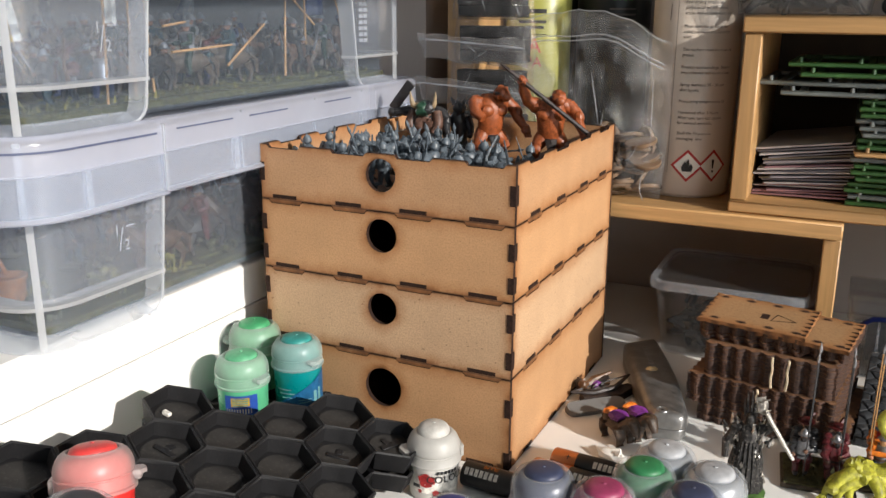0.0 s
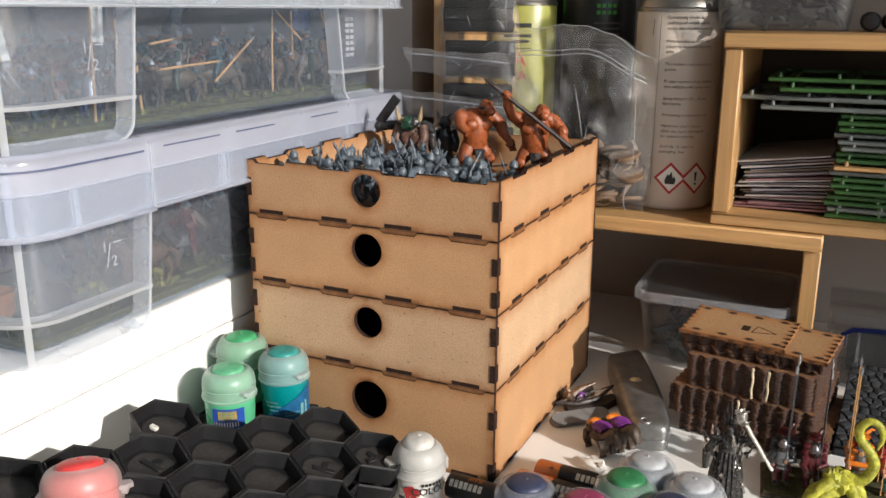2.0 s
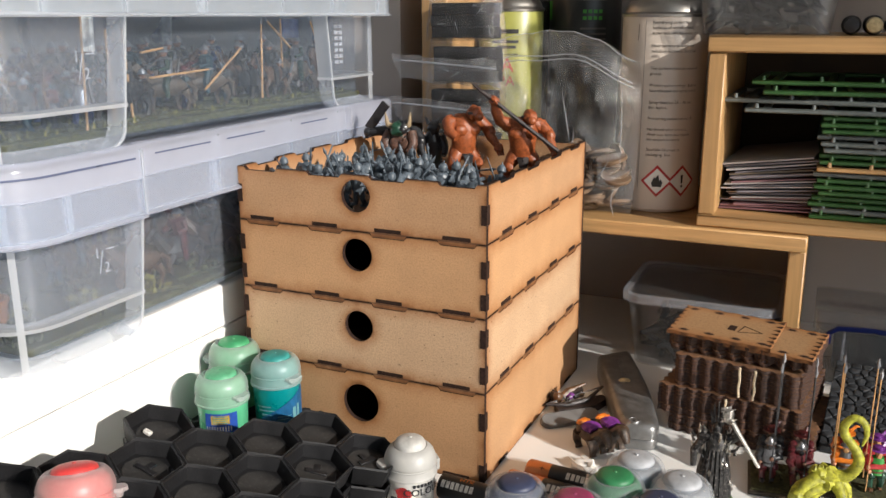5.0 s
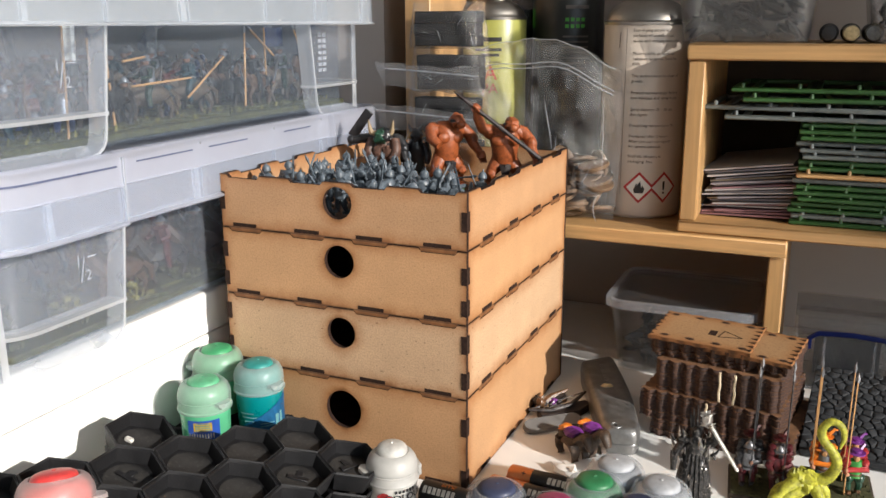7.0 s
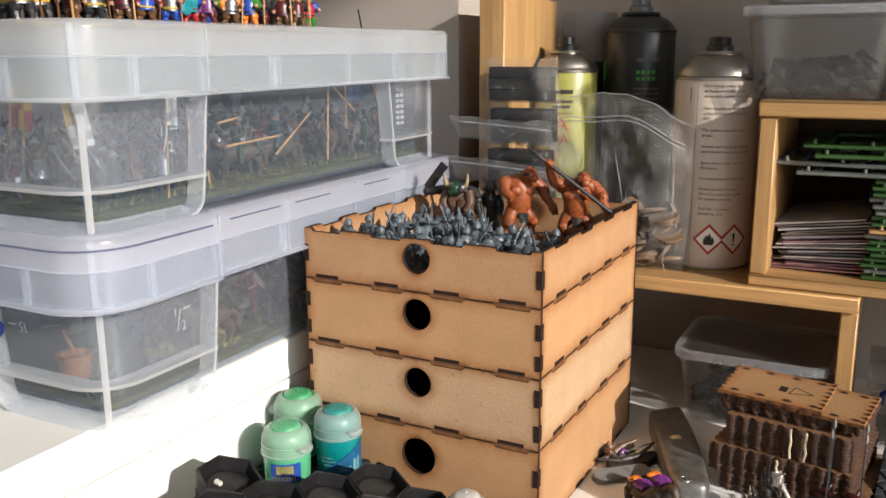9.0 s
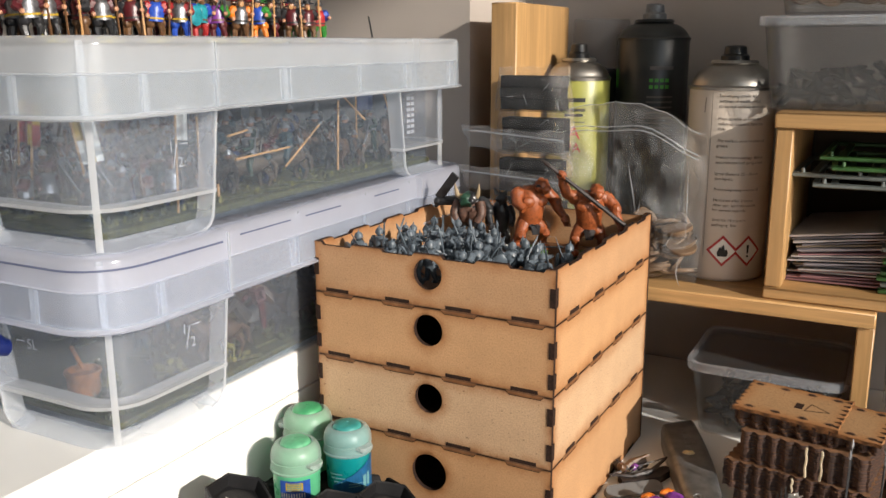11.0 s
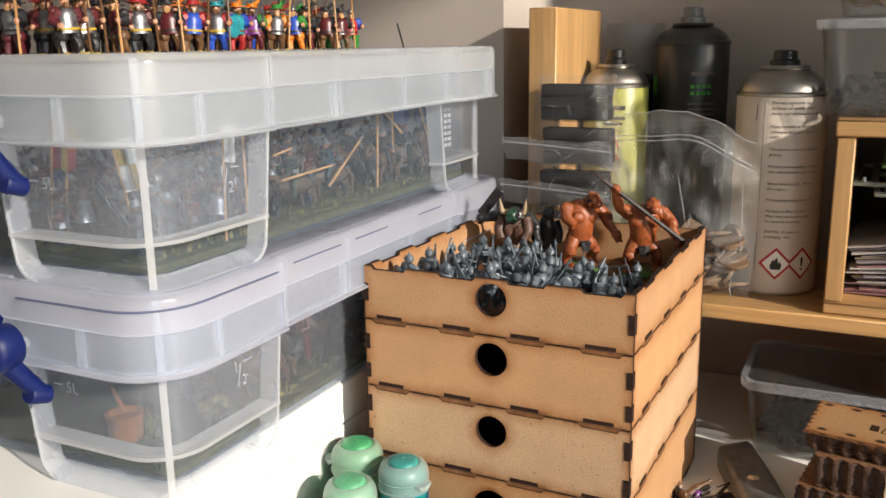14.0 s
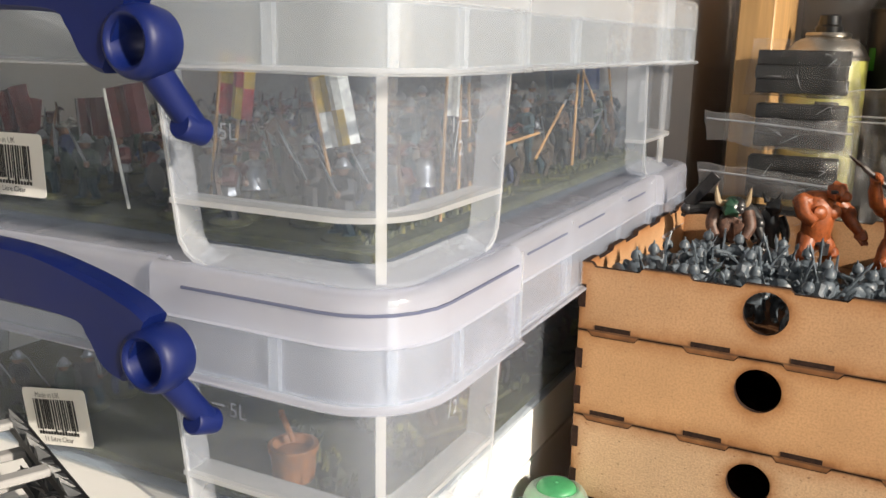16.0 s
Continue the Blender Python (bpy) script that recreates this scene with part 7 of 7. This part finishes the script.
for k, (px, py, dz, yaw, w) in enumerate(((-0.0310, 0.6120, 0.0690, -10, 0.068), (0.0010, 0.6075, 0.0660, -12, 0.056))):
    ob = thing("board_plate", "light brown laser-cut plate with scorched tabs on the stack", "board", pose(px, py, DESK + dz, 8, 0, yaw) @ pose(-w / 2, -0.021, 0), "cut plates")
    pm = board("plate_board_" + "ab"[k], (0.36, 0.215, 0.105), w, 0.042, None, 0.3, edge=0.009)
    me = build("plate", plate(w, 0.042, pm), [pm, BURNT, RACK_TOP], ob)
    uv = me.data.uv_layers.new(name="UVMap")
    for lp in me.data.loops:
        co = me.data.vertices[lp.vertex_index].co
        uv.data[lp.index].uv = (co.x, co.y)
    under = None
    for q in range(5 - 2 * k):
        if under is None:
            o = build("toothed_board", toothed(w * 0.97, 0.040, 0.0022, 7, 0.2, 0.0036), [RACK_WOOD, RACK_TOP], ob)
            under = o.data
        else:
            o = new("toothed_board", under)
            o.parent = ob
        o.matrix_local = pose(w / 2 + rnd.uniform(-0.0008, 0.0008), 0.0215 + rnd.uniform(-0.0006, 0.0006), -0.00245 * (q + 1))
    if k == 0:
        lg = Mesh().box(0.036, 0.041, 0.016, 0.023, 0.0025, 0.0027)
        for p0, p1 in (((0.043, 0.015), (0.058, 0.019)), ((0.058, 0.019), (0.045, 0.025)), ((0.045, 0.025), (0.043, 0.015))):
            lg.tube([(*p0, 0.0025), (*p1, 0.0025)], 0.0003, 4)
        build("burnt_mark", lg, BURNT, ob, "small burnt square mark")

# cobbled terrain piece
cob = thing("cobble_tile", "dark grey cobbled terrain tile propped up at the back", "terrain tile", pose(0.080, 0.590, DESK, 17, 0, -5))
build("slab", Mesh().box(-0.047, 0.055, 0.0, 0.088, 0.0, 0.008, 0, 0.003), STONE, cob)
build("prop", Mesh().box(-0.030, 0.040, 0.072, 0.080, -0.0225, -0.0004, 0, 0.001), STONE, cob).matrix_local = pose(0, 0, 0)
rnd = random.Random(9)
seeds = [(-0.045 + 0.0066 * c + (0.0033 if r % 2 else 0) + rnd.uniform(-0.0019, 0.0019), 0.003 + 0.0059 * r + rnd.uniform(-0.0016, 0.0016)) for r in range(15) for c in range(15)]
seeds = [p for p in seeds if p[0] < 0.053]
for i, (cx, cy) in enumerate(seeds):
    cell = [(cx - 0.007, cy - 0.007), (cx + 0.007, cy - 0.007), (cx + 0.007, cy + 0.007), (cx - 0.007, cy + 0.007)]
    cell = [(max(-0.0465, min(0.0545, x)), max(0.0005, min(0.0875, y))) for x, y in cell]
    for j, (ox, oy) in enumerate(seeds):
        d = Vector((ox - cx, oy - cy))
        if j == i or d.length > 0.0145:
            continue
        lim = d.length / 2 - 0.00035
        d.normalize()
        cut = []
        for q in range(len(cell)):
            p0, p1 = Vector(cell[q - 1]) - Vector((cx, cy)), Vector(cell[q]) - Vector((cx, cy))
            s0, s1 = p0.dot(d) - lim, p1.dot(d) - lim
            if (s0 < 0) != (s1 < 0):
                x = p0.lerp(p1, s0 / (s0 - s1))
                cut.append((cx + x.x, cy + x.y))
            if s1 < 0:
                cut.append(cell[q])
        cell = cut
        if len(cell) < 3:
            break
    if len(cell) >= 3:
        h = 0.0088 + rnd.uniform(0, 0.0005)
        pm = Mesh().prism(cell, 0.0075, h, 0, 0.96)
        m2 = [(cx + (x - cx) * 0.96, cy + (y - cy) * 0.96) for x, y in cell]
        pm.prism(m2, h, h + 0.0005, 0, 0.80)
        build("cobble", pm, STONE, cob)

# painted figures on the desk
king = Mesh()
king.lathe([(0.0125, 0), (0.0128, 0.002), (0.011, 0.003)], 18, mi=1)
king.tube([(0, 0.002, 0.003), (0.001, 0.001, 0.018), (0, 0, 0.030), (0, 0, 0.040), (0, 0, 0.046)], [0.0110, 0.0088, 0.0062, 0.0068, 0.003], 14, 0, 0.85)
for k in range(18):
    a = 2 * math.pi * k / 18
    king.tube([(0.0095 * math.cos(a), 0.002 + 0.0085 * math.sin(a), 0.003 + 0.003 * math.sin(k * 3.1)), (0.0085 * math.cos(a), 0.001 + 0.0072 * math.sin(a), 0.020), (0.0060 * math.cos(a), 0.0052 * math.sin(a), 0.036)], [0.0022, 0.0016, 0.0009], 5)
king.ball((0, -0.001, 0.0490), (0.0032, 0.0034, 0.0042), 10, 7)
for k in range(5):
    a = math.pi * (0.1 + 0.2 * k)
    king.tube([(0.0028 * math.cos(a), 0.001, 0.050 + 0.001 * math.sin(a)), (0.0042 * math.cos(a), 0.001, 0.055 + 0.005 * math.sin(a)), (0.0045 * math.cos(a), 0.001, 0.058 + 0.008 * math.sin(a))], [0.0010, 0.0008, 0.0002], 5)
for s in (-1, 1):
    king.ball((s * 0.0075, 0, 0.0425), (0.0042, 0.0038, 0.0036), 8, 5, 0, 0.4, 3)
king.tube([(-0.0080, 0, 0.041), (-0.0125, -0.001, 0.033), (-0.0125, -0.005, 0.024)], [0.0028, 0.0026, 0.0018], 8)
king.tube([(0.0080, 0, 0.042), (0.0120, -0.002, 0.046), (0.0105, -0.005, 0.052)], [0.0028, 0.0024, 0.0018], 8)
king.tube([(0.0045, -0.006, 0.0625), (0.0120, -0.006, 0.050), (0.0250, -0.007, 0.030)], [0.0016, 0.0014, 0.0012], 7, 2)
king.ball((0.0055, -0.006, 0.0610), (0.0030, 0.0030, 0.0048), 10, 7, 2, 0.5, 1)
rr = random.Random(31)
for k in range(95):
    a, z = rr.uniform(0, 2 * math.pi), rr.uniform(0.004, 0.044)
    rad = 0.0108 - 0.0045 * min(1.0, z / 0.032)
    p = Vector((rad * math.cos(a), 0.001 + 0.88 * rad * math.sin(a), z))
    d = Vector((rr.uniform(-0.25, 0.25), rr.uniform(-0.25, 0.25), rr.uniform(0.5, 1.0))) * rr.uniform(0.004, 0.009)
    king.tube([p, p + d * 0.5 + Vector((math.cos(a), math.sin(a), 0)) * 0.0010, p + d], [0.0008, 0.0007, 0.0002], 4, rr.choice((0, 2)))
for k in range(26):
    s_ = rr.choice((-1, 1))
    p = Vector((s_ * rr.uniform(0.006, 0.013), rr.uniform(-0.004, 0.003), rr.uniform(0.030, 0.046)))
    king.tube([p, p + Vector((s_ * rr.uniform(0, 0.003), rr.uniform(-0.003, 0.002), rr.uniform(0.002, 0.006)))], [0.0012, 0.0001], 4, rr.choice((0, 2)))
for k in range(14):
    a = rr.uniform(0, 6.28)
    p = Vector((0.0058, -0.006, 0.0600 + rr.uniform(-0.004, 0.005)))
    king.tube([p, p + Vector((math.cos(a), math.sin(a), rr.uniform(-0.3, 0.6))) * 0.0048], [0.0014, 0.0002], 4, 2)
build("armoured_figure", king, [SILVER_MINI, BASE_GREEN, plain("bright_silver_edge", (0.50, 0.47, 0.43), 0.3, 0.9, var=0.4, coarse=400)], label="dark silver armoured model king with a mace", category="figurine", at=pose(-0.0225, 0.5065, DESK, 0, 0, 6) @ Matrix.Scale(0.94, 4))

for bx, by, yaw, n0, tag in ((0.0145, 0.5425, 5, 4, "dark red and black"), (0.0560, 0.5560, 3, 0, "orange and green")):
    m = Mesh().box(-0.020, 0.020, -0.020, 0.020, 0, 0.0028, 0, 0.0006)
    m.box(-0.0185, 0.0185, -0.0185, 0.0185, 0.0026, 0.0036, 1, 0.0005)
    rr = random.Random(int(bx * 1000))
    for k in range(70):
        x, y = rr.uniform(-0.017, 0.017), rr.uniform(-0.017, 0.017)
        m.tube([(x, y, 0.003), (x + rr.uniform(-0.001, 0.001), y + rr.uniform(-0.001, 0.001), 0.003 + rr.uniform(0.001, 0.003))], [0.0005, 0.0001], 3, 1)
    build("scenic_base", m, [EARTH, FLOCK], label="square earth and grass textured model base", category="model base", group="scenic bases", at=pose(bx, by, DESK, 0, 0, yaw))
    for k, (dx, dy) in enumerate(((-0.009, -0.008), (0.008, -0.008), (-0.009, 0.008), (0.008, 0.008))):
        if tag.startswith("dark"):
            # dark red and skin borrowed from the palette darkened for bin shade
            sch = [(P_["metal"], P_["maroon"], P_["black"])[k % 3], P_["maroon"], D_["skin"], P_["metal"], D_["red"], P_["black"], FLOCK, (P_["black"], P_["maroon"])[k % 2], P_["black"]]
        else:
            sch = [(P_["orange"], P_["green"], P_["red"])[k % 3], P_["dkgreen"], P_["skin"], P_["metal"], (P_["orange"], P_["purple"])[k % 2], PIKE_WOOD, FLOCK, (P_["orange"], P_["red"])[k % 2], P_["brown"]]
        build("model_pikeman", soldier(Mesh(), 0.0305, ("helmet", "hat")[(k + bx > 1.03) if k < 2 else 1], "pike", seed=60 + k, base=False, wide=1.0, trim=True, reach=0.2 if n0 else -0.9, pike=0.077), sch, label=tag + " painted model pikeman with a tall pike", category="figurine", group="pikemen", at=pose(bx + dx, by + dy, DESK + 0.0034, 0, 0, yaw + rr.uniform(-20, 20)))

dino = Mesh()
tail = [(-0.002, 0.004, 0.0190), (0.0045, 0.005, 0.0190), (0.0118, 0.005, 0.0225), (0.0160, 0.004, 0.0325), (0.0132, 0.004, 0.0410), (0.0062, 0.004, 0.0495), (0.0048, 0.004, 0.0570), (0.0100, 0.004, 0.0632), (0.0166, 0.004, 0.0605), (0.0185, 0.004, 0.0525), (0.0166, 0.004, 0.0445)]
tp, tr_ = smooth_path(tail, [0.0056, 0.0046, 0.0036, 0.0031, 0.0029, 0.0027, 0.0026, 0.0024, 0.0021, 0.0016, 0.0006], 6)
dino.tube(tp, tr_, 10)
for i in range(2, len(tp) - 4):
    d = (tp[i + 1] - tp[i - 1]).normalized()
    n_ = d.cross(Vector((0, 1, 0))).normalized()
    for sd in (-1, 1):
        c_ = tp[i] + n_ * sd * tr_[i] * 0.75
        dino.ball(c_, tr_[i] * 0.42, 6, 4)
dino.ball((-0.003, 0.001, 0.0190), (0.0085, 0.0100, 0.0078), 20, 14, 0, 0.35, 5)
dino.ball((-0.0075, -0.003, 0.0235), (0.0058, 0.0060, 0.0050), 14, 9, 0, 0.4, 8)
dino.tube([(-0.008, -0.006, 0.0200), (-0.014, -0.011, 0.0170), (-0.018, -0.014, 0.0120)], [0.0056, 0.0044, 0.0036], 14)
dino.ball((-0.0195, -0.0150, 0.0110), (0.0050, 0.0056, 0.0038), 9, 6, 0, 0.3, 2)
for k in range(6):
    dino.tube([(-0.010 + 0.0022 * k, -0.006 + 0.0010 * k, 0.0265 - 0.0002 * k * k), (-0.0095 + 0.0022 * k, -0.005 + 0.0010 * k, 0.0300 - 0.0002 * k * k)], [0.0014, 0.0003], 5)
for pts in (((-0.010, -0.006, 0.018), (-0.0190, -0.010, 0.0145), (-0.0235, -0.0130, 0.0050)), ((-0.006, -0.009, 0.016), (-0.0135, -0.014, 0.0120), (-0.0165, -0.0160, 0.0030)), ((-0.004, -0.004, 0.015), (-0.0090, -0.009, 0.0095), (-0.0080, -0.0105, 0.0025)), ((0.004, -0.001, 0.016), (0.0085, -0.007, 0.0095), (0.0070, -0.0080, 0.0025)), ((0.005, 0.005, 0.016), (0.0110, 0.006, 0.0110), (0.0125, 0.0040, 0.0025))):
    dino.tube(*smooth_path(pts, [0.0046, 0.0032, 0.0019], 4), 10)
    for t in (-0.0022, 0, 0.0022):
        dino.tube([pts[2], (pts[2][0] + t - 0.001, pts[2][1] - 0.003, 0.0030), (pts[2][0] + 1.5 * t - 0.002, pts[2][1] - 0.005, 0.0008)], [0.0015, 0.0011, 0.0004], 5)
build("lizard_figure", dino, plain("olive_yellow_paint", (0.33, 0.32, 0.026), 0.55, var=0.5, coarse=300, fine=700, bump=0.9, dirt=(0.10, 0.10, 0.012)), label="yellow-green model lizard with a curled tail", category="figurine", at=pose(0.0395, 0.528, DESK, 0, 0, 0) @ Matrix.Scale(0.86, 4))

# loose model parts beside the tower
rr = random.Random(14)


def beast(m, ox, oy, yaw, big=1.0):
    m.t = pose(ox, oy, 0, 0, 0, yaw) @ Matrix.Diagonal((1.55 * big, 1.0 * big, 0.96 * big, 1))
    m.ball((0, 0.001, 0.0115), (0.0046, 0.0100, 0.0052), 18, 12, 0, 0.2, ox * 900)
    m.ball((0, 0.0075, 0.0125), (0.0044, 0.0046, 0.0050), 12, 8, 0, 0.2, 3)
    for sx, y, fwd in ((-1, -0.0055, -0.002), (1, -0.0055, 0.001), (-1, 0.0080, 0.002), (1, 0.0080, -0.001)):
        m.tube(*smooth_path([(sx * 0.0024, y, 0.0115), (sx * 0.0030, y + fwd, 0.0060), (sx * 0.0028, y + 0.4 * fwd, 0.0022), (sx * 0.0028, y + 0.4 * fwd - 0.0008, 0.0003)], [0.0036, 0.0020, 0.0014, 0.0018], 3), 7, 0)
    m.tube(*smooth_path([(0, -0.006, 0.0130), (0, -0.0100, 0.0168), (0, -0.0125, 0.0172), (0, -0.0152, 0.0135), (0, -0.0168, 0.0105)], [0.0040, 0.0031, 0.0026, 0.0020, 0.0012], 3), 10, 0)
    m.tube([(0, -0.0148, 0.0152), (0, -0.0172, 0.0112)], [0.0007, 0.0006], 5, 3)
    for k in range(5):
        m.tube([(0, -0.0050 - 0.0017 * k, 0.0165 + 0.0006 * k), (0.0012, -0.0040 - 0.0017 * k, 0.0180 + 0.0006 * k)], [0.0012, 0.0004], 5, 0)
    m.tube(*smooth_path([(0, 0.0115, 0.0145), (0, 0.0150, 0.0120), (0, 0.0155, 0.0050)], [0.0010, 0.0017, 0.0004], 3), 6, 0)
    for k in range(6):
        m.tube([(0, -0.0030 + 0.0016 * k, 0.0158), (0, -0.0018 + 0.0016 * k, 0.0162)], 0.0040 - 0.00035 * abs(k - 2.5), 10, 1)
    m.ball((-0.001, 0.0085, 0.0175), (0.0032, 0.0028, 0.0022), 10, 6, 2, 0.3, 1)
    m.t = Matrix.Identity(4)


DARK_FUR = plain("dark_fur_paint", (0.045, 0.026, 0.015), 0.5, var=0.7, coarse=350, bump=0.8, dirt=(0.16, 0.11, 0.07))
wagon = Mesh()
for ox, oy, yaw, k in ((0.0, 0.0, 50, 1.05), (0.0095, 0.0110, 46, 1.05)):
    beast(wagon, ox, oy, yaw, k)
build("creature_figure", wagon, [DARK_FUR, P_["purple"], P_["orange"], P_["horn"]], label="two brown model horses with purple and orange packs on the desk", category="figurine", at=pose(-0.1010, 0.5370, DESK))
bow = Mesh()
bow.tube([(-0.022, 0.002, 0.006), (-0.010, -0.004, 0.006), (0.004, -0.004, 0.007), (0.020, 0.004, 0.010)], [0.0008, 0.0016, 0.0016, 0.0008], 7)
bow.tube([(-0.022, 0.002, 0.006), (0.020, 0.004, 0.010)], 0.0005, 5)
bow.prism([(-0.018, -0.007), (0.006, -0.010), (0.020, -0.003), (0.018, 0.002), (-0.016, 0.002)], 0.0006, 0.0055)
bow.tube([(-0.016, 0.004, 0.004), (-0.004, 0.006, 0.010), (0.008, 0.006, 0.013)], [0.0018, 0.0022, 0.0008], 8, 1)
bow.tube([(-0.012, 0.010, 0.003), (0.004, 0.002, 0.012)], 0.0013, 7)
for k in range(8):
    bow.ball((rr.uniform(-0.014, 0.008), rr.uniform(0.002, 0.013), rr.uniform(0.003, 0.008)), (0.003, 0.0035, 0.0032), 9, 6, rr.choice((0, 1, 2)), 0.5, k)
    p = Vector((rr.uniform(-0.016, 0.012), rr.uniform(-0.004, 0.012), 0.007))
    bow.tube([p, p + Vector((rr.uniform(-0.008, 0.008), rr.uniform(-0.005, 0.005), rr.uniform(0.001, 0.005)))], [0.0007, 0.0004], 5)
build("war_engine", bow, [DARK_MINI, P_["brown"], P_["purple"]], label="dark model war engine parts beside the drawer tower", category="model parts", at=pose(-0.1265, 0.5960, DESK, 0, 0, 46) @ Matrix.Scale(1.15, 4))
oval = [(0.0145 + 0.0050 * math.cos(a), 0.0050 * math.sin(a)) for a in [math.pi * (k / 8 - 0.5) for k in range(9)]] + [(-0.0145 - 0.0050 * math.cos(a), -0.0050 * math.sin(a)) for a in [math.pi * (k / 8 - 0.5) for k in range(9)]]
build("oval_base", Mesh().prism(oval, 0.0, 0.0030, 0, 0.95), plain("matt_grey_plastic", (0.15, 0.15, 0.148), 0.5, var=0.06, coarse=60, bump=0.05), label="long oval grey plastic model base on the desk", category="model base", at=pose(-0.1260, 0.5720, DESK + 0.0022, 20, 0, 42) @ Matrix.Scale(1.15, 4))
scrap = Mesh()
scrap.ball((0, 0, 0.003), (0.010, 0.006, 0.003), 12, 6, 0, 0.9, 4)
scrap.ball((0.008, -0.002, 0.003), (0.006, 0.004, 0.0035), 10, 6, 0, 0.9, 7)
build("white_scrap", scrap, WHITE_LABEL, label="torn white plastic scrap on the desk", category="scrap", at=pose(-0.100, 0.513, DESK, 0, 0, -30))

# black toothed frame with white strips on the ledge
BAR_WHITE = plain("off_white_plastic", (0.34, 0.335, 0.33), 0.4, var=0.1)
THORN = plain("dark_grey_plastic", (0.05, 0.053, 0.056), 0.4, var=0.4, coarse=200, bump=0.3)
fr = thing("toothed_frame", "black toothed plastic frame with white bars on the ledge", "model frame", pose(-0.4315, 0.2535, LEDGE + 0.0002, 0, 0, 66.7), "toothed frames")
rr = random.Random(77)
for k, x in enumerate((-0.012, 0.012)):
    rail = Mesh().box(x - 0.0026, x + 0.0026, -0.07, 0.060 - 0.012 * (1 - k), 0.0005, 0.006, 0, 0.0008)
    for q in range(19):
        y, w, h = -0.067 + 0.0068 * q, rr.uniform(0.0018, 0.0030), rr.uniform(0.003, 0.0065)
        if y > 0.052 - 0.012 * (1 - k):
            continue
        d = rr.uniform(-0.0055, -0.002)
        rail.add([(x - 0.0030, y - w, 0.0055), (x + 0.0016, y - w, 0.0055), (x + 0.0016, y + w, 0.0055), (x - 0.0030, y + w, 0.0055), (x + d, y + rr.uniform(-0.002, 0.002), 0.0055 + h)], [(0, 1, 4), (1, 2, 4), (2, 3, 4), (3, 0, 4), (3, 2, 1, 0)], 1)
    build("rail", rail, [BLACK_TRAY, THORN], fr, "black rail with grey thorns")
for q in range(3):
    y = -0.050 + 0.046 * q
    build("white_bar", Mesh().box(-0.058, 0.0088, y, y + 0.0055, 0.0062, 0.0092, 0, 0.0006), BAR_WHITE, fr)
for q in range(16):
    c = (rr.uniform(-0.045, -0.016), rr.uniform(-0.065, 0.045), 0.0045)
    build("clip", Mesh().ball(c, (0.0030, 0.0035, 0.0040), 9, 6, 0, 0.7, q).tube([c, (c[0] + rr.uniform(-0.005, 0.005), c[1] + rr.uniform(-0.005, 0.005), 0.0085)], [0.002, 0.0006], 6), (THORN, BLACK_TRAY)[q % 2], fr)
for k in range(1, 4):
    copy_thing(fr, pose(-0.4315 - 0.0015 * k, 0.2535 - 0.001 * k, LEDGE + 0.0002 + 0.0117 * k, 0, 0, 66.7 + (1.5, -2, 0)[k - 1]))
